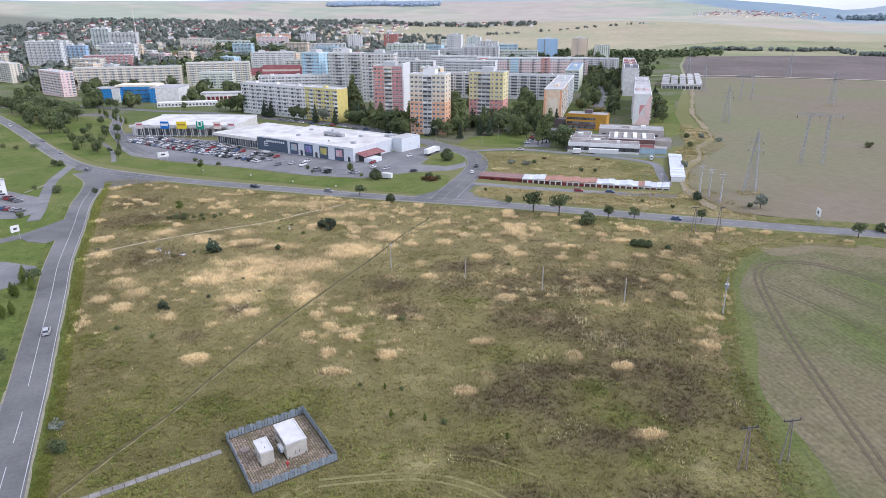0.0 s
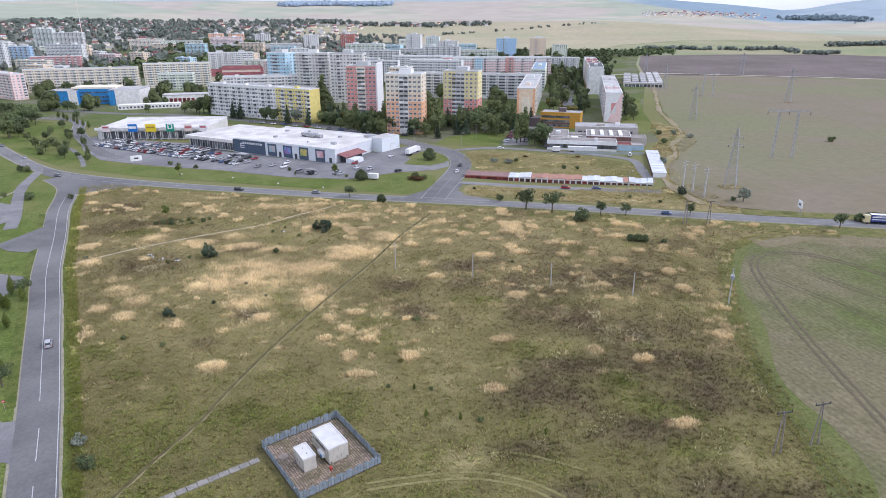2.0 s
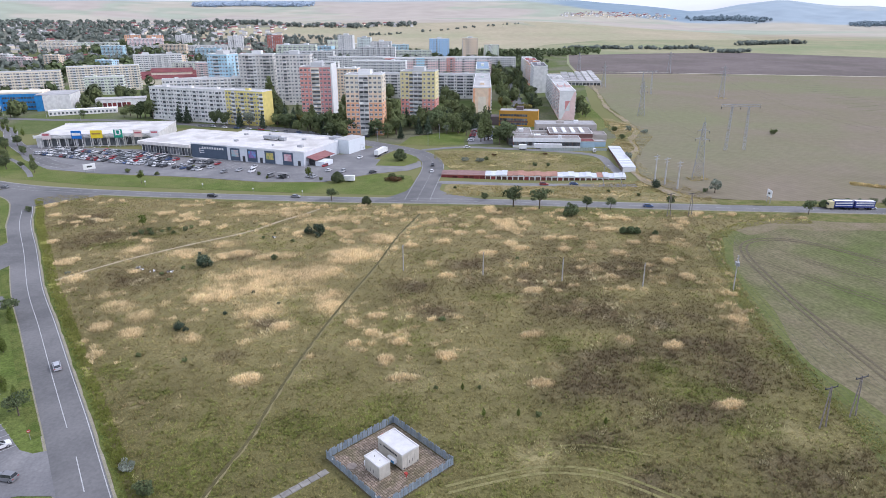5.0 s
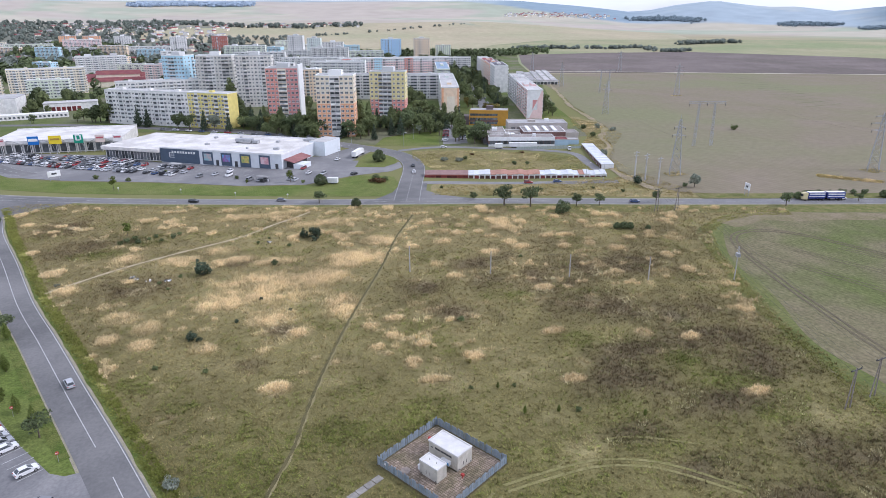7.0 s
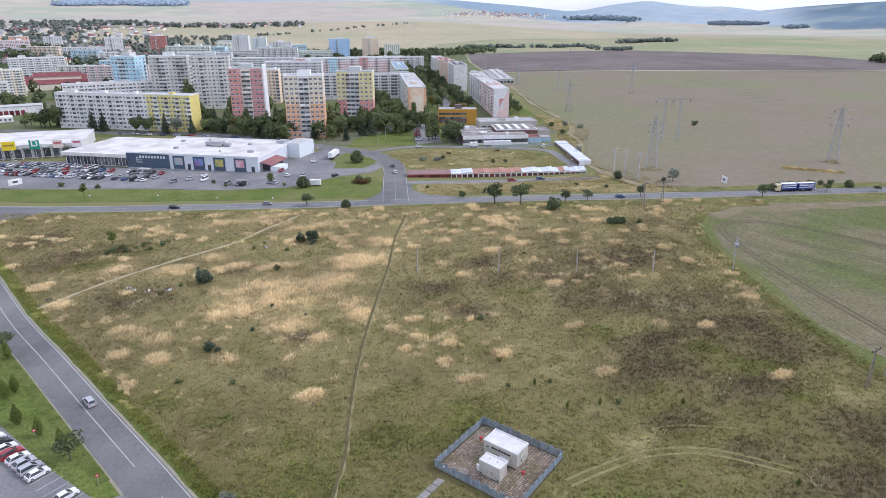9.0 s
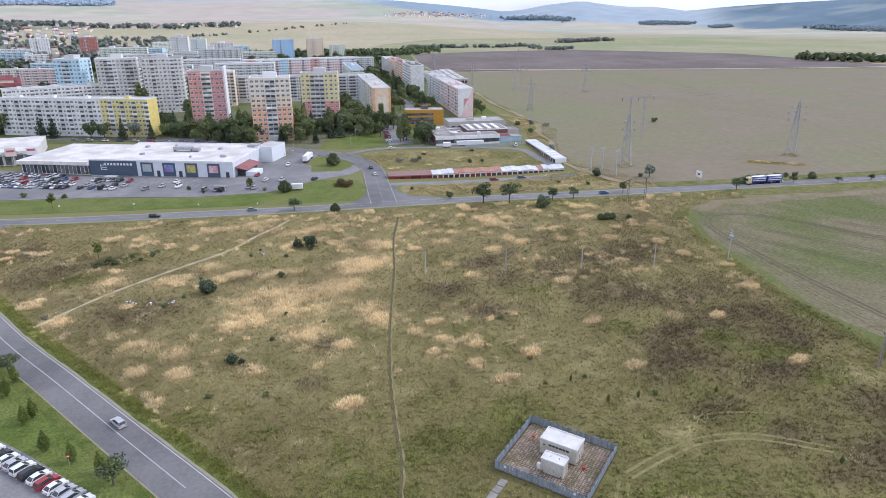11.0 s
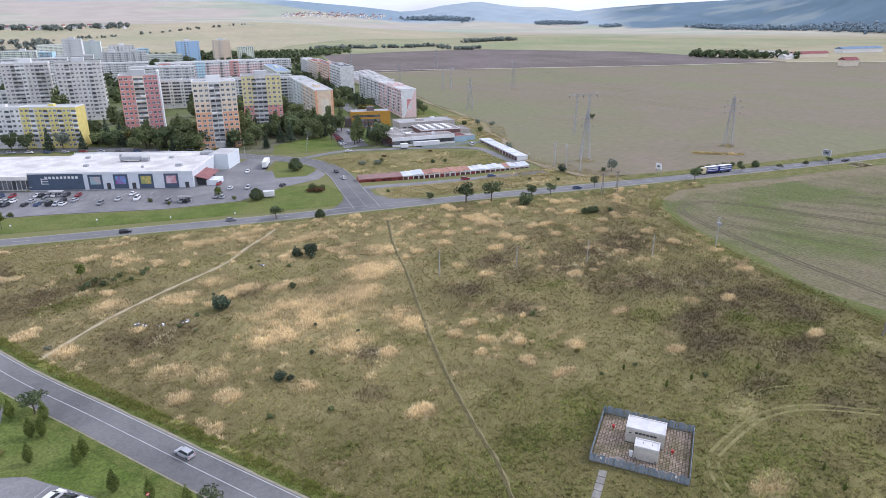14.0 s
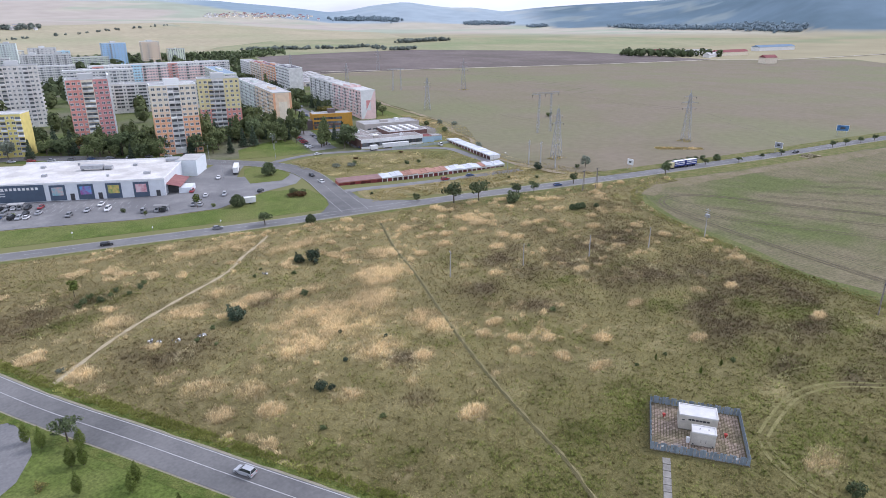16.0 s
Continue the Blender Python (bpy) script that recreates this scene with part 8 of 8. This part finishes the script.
# ---------------------------------------------------------------- vehicles
PAINTS = {"white": (0.72, 0.72, 0.72), "silver": (0.42, 0.43, 0.45), "grey": (0.20, 0.205, 0.215), "black": (0.025, 0.026, 0.03), "red": (0.30, 0.03, 0.035), "blue": (0.05, 0.09, 0.20)}
PAINTS = {k: shader(k + "_car_paint", c, tuple(v * 0.92 for v in c), 1.0, rough=0.28, spec=0.5) for k, c in PAINTS.items()}
CAR_GLASS = shader("car_glass", (0.03, 0.035, 0.04), (0.05, 0.055, 0.06), 1.0, rough=0.08, spec=0.7)
TYRE = shader("tyre", (0.02, 0.02, 0.02), (0.03, 0.03, 0.03), 0.4, rough=0.9)
RIM = shader("rim", (0.45, 0.45, 0.46), (0.35, 0.35, 0.36), 0.4, rough=0.4, metal=0.6)
LAMP_GLASS = shader("headlamp", (0.75, 0.75, 0.75), (0.65, 0.65, 0.65), 0.4, rough=0.2)
TAIL_RED = shader("tail_lamp", (0.35, 0.02, 0.02), (0.28, 0.02, 0.02), 0.4, rough=0.3)
CAR_BODY = {
    "car": ([(-2.1, 0.28), (-2.15, 0.62), (-2.02, 0.92), (-1.2, 0.98), (1.0, 0.96), (1.95, 0.78), (2.1, 0.55), (2.08, 0.28)], [(-1.85, 0.95), (-1.25, 1.42), (0.25, 1.45), (1.12, 0.95)]),
    "estate_car": ([(-2.2, 0.30), (-2.22, 0.70), (-2.15, 1.0), (-1.2, 1.05), (1.0, 1.02), (2.0, 0.85), (2.18, 0.58), (2.15, 0.30)], [(-2.12, 1.0), (-1.9, 1.58), (0.2, 1.62), (1.15, 1.0)]),
    "van": ([(-2.4, 0.32), (-2.42, 0.9), (-2.4, 1.3), (1.3, 1.3), (2.2, 1.05), (2.4, 0.7), (2.38, 0.32)], [(-2.38, 1.28), (-2.35, 2.0), (0.7, 2.02), (1.6, 1.25)]),
}
CAR_KINDS = {}


def make_car(kind, colour, lamps):
    body_o, cab_o = CAR_BODY[kind]
    mats = [PAINTS[colour]]
    meshes = []
    g = Geo()
    w = 0.88
    n = len(body_o)
    g.prism(body_o, -w, w, 0)
    # roof skin and pillars over the glass
    roof = [(cab_o[1][0] - 0.02, cab_o[1][1]), (cab_o[2][0] + 0.02, cab_o[2][1]), (cab_o[2][0] - 0.02, cab_o[2][1] + 0.05), (cab_o[1][0] + 0.05, cab_o[1][1] + 0.05)]
    g.prism(roof, -0.62, 0.62, 0)
    for s in (-1, 1):
        for (xa, za), (xb, zb) in ((cab_o[0], cab_o[1]), (cab_o[3], cab_o[2])):
            g.beam((xa, s * 0.80, za), (xb, s * 0.62, zb), 0.05, 0, 4)
    meshes.append(("body", g.mesh("body", mats), None))
    g = Geo()
    v = [(x, s * (0.80 if z < 1.2 and i in (0, 3) else 0.61), z) for s in (-1, 1) for i, (x, z) in enumerate(cab_o)]
    g.add(v, [(0, 1, 2, 3), (7, 6, 5, 4), (0, 4, 5, 1), (1, 5, 6, 2), (2, 6, 7, 3)], 0)
    meshes.append(("windows", g.mesh("cabin_glass", [CAR_GLASS]), None))
    wheel = Geo()
    wheel.cone((0, -0.1, 0), (0, 0.1, 0), 0.32, 0.32, 12, 0)
    wheel.cone((0, -0.115, 0), (0, 0.115, 0), 0.19, 0.19, 10, 1)
    wm = wheel.mesh("wheel", [TYRE, RIM])
    lamp = Geo()
    lamp.box(-0.06, 0.06, -0.2, 0.2, -0.08, 0.08)
    lm, tm = lamp.mesh("headlight", [LAMP_GLASS]), lamp.mesh("tail_light", [TAIL_RED])
    xf, xr = max(x for x, z in body_o), min(x for x, z in body_o)
    root = thing(kind, "", "", pose(0, 0, -50))
    part("body", meshes[0][1], None, root)
    part("cabin_glass", meshes[1][1], None, root, "dark glazed cabin")
    for x in (xf - 0.75, xr + 0.78):
        for s in (-1, 1):
            part("wheel", wm, None, root, m=pose(x, s * 0.82, 0.32))
    for s in (-1, 1) if lamps else ():
        part("headlight", lm, None, root, m=pose(xf - 0.08, s * 0.62, 0.66))
        part("tail_light", tm, None, root, m=pose(xr + 0.06, s * 0.66, 0.78))
    return root


def car(x, y, turn, colour="silver", kind="car", where="parked on the asphalt", dz=0.19, group="parked cars"):
    words = {"car": "hatchback car", "estate_car": "estate car", "van": "small van"}[kind]
    key = (kind, colour, y < 300)
    if key not in CAR_KINDS:
        CAR_KINDS[key] = make_car(*key)
        ob = CAR_KINDS[key]
        ob.matrix_basis = at(x, y, turn, dz)
    else:
        ob = copy_thing(CAR_KINDS[key], at(x, y, turn, dz))
    return tagged(ob, colour + " " + words + " " + where, "van" if kind == "van" else "car", group)


def build_cars():
    rng = random.Random(9)
    cols = ["white", "white", "white", "silver", "silver", "silver", "grey", "grey", "black", "black", "red", "blue", "white", "grey"]
    kinds = ["car", "car", "estate_car", "estate_car", "car", "van"]
    # small car park by the west road
    a, b = Vector((-108, 130.5)), Vector((-137, 172.5))
    d = (b - a).normalized()
    n = Vector((-d.y, d.x))
    ang = math.degrees(math.atan2(n.y, n.x))
    row = [(0, "white", "car"), (4, "white", "car"), (5, "silver", "estate_car"), (6, "silver", "car"), (7, "white", "car"), (8, "red", "estate_car"), (9, "white", "car"), (10, "black", "estate_car"), (11, "white", "estate_car"), (12, "silver", "car"), (13, "white", "car"), (14, "black", "car"), (15, "white", "estate_car")]
    for k, c, kd in row:
        p = a + d * (2.6 * k + 1.3) + n * 3.0
        car(p.x, p.y, ang + 180, c, kd, "parked in a marked bay beside the lawn")
    # large car park: rows turned with the shop front, fuller towards the wing
    u = Vector((0.843, -0.537))
    v = Vector((-u.y, u.x))
    face = math.degrees(math.atan2(v.y, v.x))
    lot = [(-228, 458), (-212, 420), (-190, 391), (-160, 376), (-112, 357), (-72, 338), (-44, 331), (-24, 345), (-40, 362), (-58, 362), (-120, 400), (-152, 428), (-190, 442), (-215, 456)]
    total = 0
    for r in range(-1, 16):
        for k in range(-2, 72):
            p = Vector((-44, 336)) - u * (2.75 * k) + v * (r * 7.6 + (1.0 if r % 2 else -0.6))
            if not inside(np.array([p.x]), np.array([p.y]), lot)[0]:
                continue
            full = 0.92 if p.x < -128 else (0.55 if p.x < -104 else 0.13)
            if rng.random() < full:
                car(p.x + rng.uniform(-0.15, 0.15), p.y + rng.uniform(-0.3, 0.3), face + rng.choice((0, 180)) + rng.uniform(-2, 2), rng.choice(cols), rng.choice(kinds), "parked in a row before the shops", 0.17, "cars before the shops")
                total += 1
    # cars by the white house, the lane and the town car park
    for k in range(9):
        car(-196 + k * -3.0, 287 + k * 1.9, 30, rng.choice(cols), rng.choice(kinds), "parked by the white house", 0.17)
    for k in range(5):
        car(-186 - k * 3.0, 272 + k * 1.0, 40, rng.choice(cols), rng.choice(kinds), "parked by the white house", 0.17)
    for k in range(10):
        car(54 + k * 1.6, 412 + k * 5.0, 165, ["white", "white", "black", "red", "red", "grey", "red", "silver", "black", "white"][k], rng.choice(kinds[:5]), "parked between the trees", 0.18)
    for k in range(7):
        car(67 + k * 1.5, 413 + k * 5.4, -15, rng.choice(cols), rng.choice(kinds[:5]), "parked between the trees", 0.18)
    for k in range(22):
        p = curve_points([(88, 425), (106, 475), (134, 568), (160, 670), (190, 788)], 16)[k]
        car(p.x + (5 if k % 2 else -5), p.y, 72, rng.choice(cols), rng.choice(kinds[:5]), "parked along the street", 0.19)
    for k in range(14):
        car(-128 + k * 9, 514 - k * 5.5, -30, rng.choice(cols), rng.choice(kinds[:5]), "parked behind the shops", 0.19)
    for x, y, t, c, kd in ((47, 391, -8, "white", "car"), (77, 391, 60, "blue", "car"), (64, 297.5, -16, "red", "estate_car"), (78, 294, -12, "blue", "car"), (118, 362, 70, "white", "van"), (-20, 378, -120, "white", "car"), (-16, 340, 40, "black", "car"), (-106, 119.5, 160, "grey", "estate_car")):
        car(x, y, t, c, kd, "standing on the lane", 0.18)
    # on the roads
    west, main = 114.0, -17.0
    for x, y, t, c, kd in ((-110.6, 161, west, "silver", "estate_car"), (-196, 349, 150, "grey", "car"), (-93, 309.5, main - 2, "black", "estate_car"), (15, 336, 80, "white", "car"), (18, 350, 258, "black", "car"), (94, 249.6, main, "blue", "car"), (185, 228.5, main + 2, "white", "car"), (262, 204.5, 167, "black", "car"), (-238, 398, 128, "silver", "car"), (-272, 437, 130, "grey", "car"), (-330, 494, 130, "white", "van"), (-55, 299.5, main, "grey", "car")):
        car(x, y, t, c, kd, "driving along the asphalt road", 0.21, "cars on the roads")


build_cars()


def build_trucks():
    root = thing("lorry", "white box lorry with a trailer parked beside the shops", "lorry", at(-6.5, 386, 62, 0.15))
    g = Geo()
    g.box(-8.5, 4.5, -1.25, 1.25, 1.1, 3.9)
    part("box_body", g, WHITE, root)
    g = Geo()
    g.prism([(4.8, 0.6), (7.1, 0.6), (7.1, 1.8), (6.7, 3.2), (4.8, 3.3)], -1.2, 1.2)
    cab = part("cab", g, PAINTS["white"], root)
    g = Geo()
    g.box(6.75, 7.0, -1.05, 1.05, 2.0, 2.9)
    part("windscreen", g, CAR_GLASS, cab)
    g = Geo()
    g.box(-8.4, 4.6, -0.5, 0.5, 0.7, 1.1)
    part("chassis", g, DARK, root)
    for x in (-7.2, -6.0, -4.8, 3.6, 6.2):
        for s in (-1, 1):
            g = Geo()
            g.cone((x, s * 0.9, 0.5), (x, s * 1.2, 0.5), 0.5, 0.5, 12)
            part("wheel", g, TYRE, root)
    # blue and cream drawbar lorry on the main road
    NAVY = shader("navy_tarpaulin", (0.035, 0.05, 0.20), (0.05, 0.07, 0.25), 3, rough=0.55)
    CREAMY = shader("cream_cab", (0.62, 0.55, 0.33), (0.55, 0.48, 0.28), 2, rough=0.4)
    root = thing("lorry", "blue and white drawbar lorry with a cream cab on the road", "lorry", at(174, 230.4, 165.5, 0.2))
    g = Geo()
    g.prism([(5.2, 0.6), (7.4, 0.6), (7.4, 1.9), (7.1, 3.4), (5.2, 3.5)], -1.22, 1.22)
    cab = part("cab", g, CREAMY, root)
    g = Geo()
    g.box(7.15, 7.45, -1.1, 1.1, 1.9, 2.8)
    part("windscreen", g, CAR_GLASS, cab)
    for nm, x0, x1 in (("box_body", -2.6, 5.0), ("trailer", -11.4, -3.4)):
        g = Geo()
        g.box(x0, x1, -1.25, 1.25, 1.0, 3.75, 0, 1)
        b = part(nm, g, [NAVY, WHITE], root, "navy tarpaulin body with white bands")
        for z in (1.7, 2.6, 3.2):
            g = Geo()
            for s in (-1, 1):
                g.box(x0 + 0.3, x1 - 0.3, s * 1.26 - 0.015, s * 1.26 + 0.015, z, z + (0.34 if z < 3 else 0.12))
            part("stripe", g, WHITE, b)
    for x in (-10, -8.9, -4.6, -1.4, 0.2, 6.2):
        for s in (-1, 1):
            g = Geo()
            g.cone((x, s * 0.9, 0.5), (x, s * 1.2, 0.5), 0.5, 0.5, 12)
            part("wheel", g, TYRE, root)
    # small white trailer box by the car park
    root = thing("trailer", "small white box trailer at the edge of the car park", "trailer", at(-29, 324.5, -20, 0.15))
    g = Geo()
    g.box(-2.6, 2.6, -1.2, 1.2, 0.6, 3.0)
    part("box_body", g, WHITE, root)
    for s in (-1, 1):
        g = Geo()
        g.cone((0, s * 0.9, 0.35), (0, s * 1.15, 0.35), 0.35, 0.35, 10)
        part("wheel", g, TYRE, root)


build_trucks()


# ---------------------------------------------------------------- signs, shelters, lamps and other street things
def billboard(x, y, turn, w, h, z, face, label):
    root = thing("billboard", label, "billboard", at(x, y, turn))
    for s in (-0.35, 0.35):
        g = Geo()
        g.cone((s * w, 0, -0.5), (s * w, 0, z + 0.3), 0.12, 0.12, 6)
        part("post", g, STEEL, root)
    g = Geo()
    g.box(-w / 2, w / 2, -0.12, 0.12, z, z + h)
    p = part("board", g, WHITE, root)
    g = Geo()
    g.box(-w / 2 + 0.2, w / 2 - 0.2, -0.16, -0.12, z + 0.2, z + h - 0.2)
    part("poster", g, face, p)
    g = Geo()
    g.box(-w * 0.2, w * 0.2, -0.19, -0.16, z + h * 0.35, z + h * 0.65)
    part("emblem", g, DARK, p)


def street_lamp(x, y, turn, h=9.0):
    root = thing("street_lamp", "slender grey street lamp with a curved arm", "street lamp", at(x, y, turn), "street lamps")
    g = Geo()
    g.cone((0, 0, -0.3), (0, 0, h), 0.11, 0.06, 8)
    part("pole", g, STEEL, root)
    g = Geo()
    g.beam((0, 0, h), (1.6, 0, h + 0.35), 0.05, 0, 6)
    part("arm", g, STEEL, root)
    g = Geo()
    g.box(1.5, 2.3, -0.15, 0.15, h + 0.28, h + 0.42)
    part("lamp_head", g, GREY_LIGHT, root)


def road_sign(x, y, turn, face, label, h=2.4):
    root = thing("road_sign", label, "road sign", at(x, y, turn), "road signs")
    g = Geo()
    g.cone((0, 0, -0.3), (0, 0, h + 0.3), 0.035, 0.035, 6)
    part("post", g, STEEL, root)
    g = Geo()
    g.cone((0, -0.03, h), (0, -0.06, h), 0.36, 0.36, 14)
    p = part("plate", g, face, root)
    g = Geo()
    g.box(-0.24, 0.24, -0.075, -0.06, h - 0.06, h + 0.06)
    part("bar", g, WHITE, p)


def build_street_things():
    billboard(148, 244.5, -100, 4.0, 3.0, 3.0, WHITE, "white roadside billboard at the field edge")
    billboard(254, 211.5, -100, 5.0, 3.4, 3.0, shader("faded_poster", (0.35, 0.36, 0.38), (0.25, 0.26, 0.28), 1.5), "weathered roadside billboard on two posts")
    billboard(343, 206, -60, 7.5, 4.0, 3.5, shader("blue_poster", (0.06, 0.14, 0.30), (0.10, 0.22, 0.40), 2.0), "blue roadside billboard beyond the trees")
    billboard(-165, 376, 30, 6.0, 3.0, 2.0, WHITE, "white billboard beside the car park")
    billboard(-165, 236, 60, 3.2, 2.6, 3.4, WHITE, "small white billboard by the side road")
    for x, y in ((-106, 131.5), (-119.5, 151)):
        road_sign(x, y, 20, RUST_RED, "round red no-entry sign on a post")
    for x, y in ((-129, 340), (-75, 313.5), (-52, 303), (-100, 328)):
        road_sign(x, y, 20, WHITE, "small white sign on a thin post", 2.2)
    for x, y, t in ((-5, 425, 200), (36, 425, 90), (76, 388, 0), (88, 383, 200), (-260, 590, 0), (-300, 610, 0), (-225, 560, 0), (-20, 372, 0), (-170, 400, 0), (-120, 372, 0), (92, 291, 0), (100, 288, 90), (-344, 600, 0), (-385, 610, 0), (24, 400, 30)):
        street_lamp(x, y, t)
    # trolley shelters
    for x, y, t in ((-62, 341, -32), (-108, 388, -32)):
        root = thing("trolley_shelter", "glazed trolley shelter with a pale roof in the car park", "shelter", at(x, y, t, 0.15))
        g = Geo()
        g.box(-3.2, 3.2, -1.6, 1.6, 2.3, 2.45)
        part("roof", g, ROOF_GREY, root)
        for px in (-3.0, 0, 3.0):
            for py in (-1.45, 1.45):
                g = Geo()
                g.box(px - 0.06, px + 0.06, py - 0.06, py + 0.06, -0.1, 2.3)
                part("post", g, STEEL, root)
        g = Geo()
        g.box(-2.8, 2.8, -0.6, 0.6, -0.05, 1.0)
        part("trolleys", g, STEEL, root)
    # heaps of rubbish in the meadow
    DULL = shader("dull_rubbish", (0.25, 0.26, 0.26), (0.12, 0.12, 0.13), 0.6)
    rng = random.Random(4)
    for x, y in ((-105, 223), (-101, 221), (-95, 219.5), (-62, 246.5), (-106, 225)):
        root = thing("rubbish_heap", "small heap of white and grey rubbish in the grass", "rubbish", at(x, y, rng.uniform(0, 180), 0.1))
        for k in range(9):
            px, py, s = rng.uniform(-1.1, 1.1), rng.uniform(-0.7, 0.7), rng.uniform(0.12, 0.32)
            g = Geo()
            g.box(-s, s, -s * 0.7, s * 0.7, -0.1, s * 1.1)
            part("bag", g, WHITE if rng.random() < 0.6 else DULL, root, m=pose(px, py, 0, rng.uniform(-20, 20), rng.uniform(-20, 20), rng.uniform(0, 180)))
    # rubble heap by the road
    g = Geo()
    for k in range(40):
        px, py, s = rng.gauss(0, 4.0), rng.gauss(0, 1.3), rng.uniform(0.4, 1.1)
        hz = max(0.1, 1.8 - abs(px) * 0.25)
        g.box(px - s, px + s, py - s, py + s, -0.2, hz * rng.uniform(0.5, 1))
    solid("rubble_heap", g, shader("rubble", (0.28, 0.23, 0.16), (0.20, 0.19, 0.10), 1.0, fine=0.2, rough=0.97, island=0.3), "overgrown heap of rubble beside the road", "heap", at(259, 195, -12))
    # white house at the far left
    root = thing("house", "white two-storey house with a shallow roof and large windows", "house", at(-236, 300, -30))
    g = Geo()
    g.box(0, 22, 0, 14, -2, 7.5)
    part("wall", g, WHITE, root)
    g = Geo()
    g.gable(-0.6, 22.6, -0.6, 14.6, 7.5, 9.6)
    part("roof", g, ROOF_LIGHT, root)
    for f in range(2):
        for k in range(6):
            part("window", WIN_PAIR, None, root, m=pose(2.5 + k * 3.4, -0.02, 1.2 + f * 3.4))
        for k in range(3):
            part("window", WIN_PAIR, None, root, m=pose(22.02, 3 + k * 4, 1.2 + f * 3.4, 0, 0, 90))
    # farm beyond the fields
    for x, y, t, w, d, h, roof, lab in ((1120, 835, -20, 40, 14, 5, ROOF_RED, "long farm barn with a red roof"), (1150, 760, -20, 60, 16, 6, ROOF_LIGHT, "long farm shed with a pale roof"), (1160, 700, -15, 90, 16, 7, ROOF_RED, "long farm shed with a red roof"), (1400, 720, -15, 120, 22, 8, shader("blue_sheet_roof", (0.15, 0.22, 0.30), (0.20, 0.26, 0.33), 8), "large barn with a blue-grey roof"), (1020, 545, -25, 24, 16, 10, ROOF_RED, "square cream farmhouse with a red-brown roof"), (1110, 690, 0, 40, 14, 5, ROOF_LIGHT, "low farm shed with a pale roof"), (1085, 860, 10, 30, 12, 5, ROOF_RED, "small farm building with a red roof")):
        root = thing("farm_building", lab, "farm building", at(x, y, t), "farm buildings")
        g = Geo()
        g.box(0, w, 0, d, -3, h)
        part("wall", g, CREAM if roof in (ROOF_RED, CREAM) else GREY_LIGHT, root)
        g = Geo()
        g.gable(-0.8, w + 0.8, -0.8, d + 0.8, h, h + 4.5)
        part("roof", g, roof, root)
    # mast above the town
    root = thing("radio_mast", "tall thin red and white radio mast above the town", "mast", at(-740, 1640, 0))
    for k in range(5):
        g = Geo()
        g.cone((0, 0, k * 22), (0, 0, k * 22 + 22), 1.3 - k * 0.2, 1.1 - k * 0.2, 6)
        part("mast_section", g, WHITE if k % 2 else PINK_PALE, root)


build_street_things()
# ---------------------------------------------------------------- paving pieces
PAVER = shader("worn_paver", (0.36, 0.285, 0.225), (0.25, 0.20, 0.155), 0.9, fine=0.15, rough=0.92, vary=0.28, c3=(0.20, 0.17, 0.11), size3=3.5)


def build_paving():
    floor = bpy.data.objects["yard_floor"]
    g = Geo()
    g.box(-0.245, 0.245, -0.20, 0.20, -0.03, 0.05)
    me = g.mesh("paver", [PAVER])
    rng = random.Random(3)
    rest = Geo()
    nu, nv = 30, 32
    placed = 0
    for i in range(nu):
        for j in range(nv):
            u, v = 0.3 + (i + 0.5) * (YL - 0.6) / nu, 0.3 + (j + 0.5) * (YW - 0.6) / nv
            if 5.7 < u < 13.1 and 8.7 < v < 12.7 or 8.0 < u < 12.4 and 3.7 < v < 6.1 or (u - 5.4) ** 2 + (v - 2.2) ** 2 < 0.7:
                continue
            tilt, dz = rng.uniform(-1.5, 1.5), rng.uniform(-0.015, 0.015)
            if u > YL * 0.45 and v < YW * 0.62 and placed < 300:
                part("paver", me, None, floor, m=pose(u, v, dz, rng.uniform(-1.5, 1.5), tilt, rng.uniform(-1.5, 1.5)))
                placed += 1
            else:
                rest.box(u - 0.245, u + 0.245, v - 0.20, v + 0.20, -0.03, 0.05 + dz)
    tagged(part("pavers", rest, shader("worn_paver_rest", (0.36, 0.285, 0.225), (0.25, 0.20, 0.155), 0.9, fine=0.15, rough=0.92, island=0.28, c3=(0.20, 0.17, 0.11), size3=3.5), floor), kind="stuff")
    # slab path from the yard to the road
    root = thing("slab_path", "path of pale concrete slabs through the grass", "path", pose(0, 0, 0), kind="structure")
    g = Geo()
    g.box(-0.95, 0.95, -0.75, 0.75, -0.15, 0.07)
    sl = g.mesh("slab", [CONCRETE])
    a, b = Vector((-45.6, 109.8)), Vector((-72, 93.5))
    d = (b - a).normalized()
    n = int((b - a).length / 1.98)
    ang = math.degrees(math.atan2(d.y, d.x))
    for k in range(n):
        p = a + d * (2.02 * (k + 0.5))
        part("slab", sl, None, root, m=pose(p.x, p.y, on(p.x, p.y, 0.1 + rng.uniform(-0.02, 0.03)), rng.uniform(-1.5, 1.5), rng.uniform(-1.5, 1.5), ang + rng.uniform(-2, 2)))


build_paving()
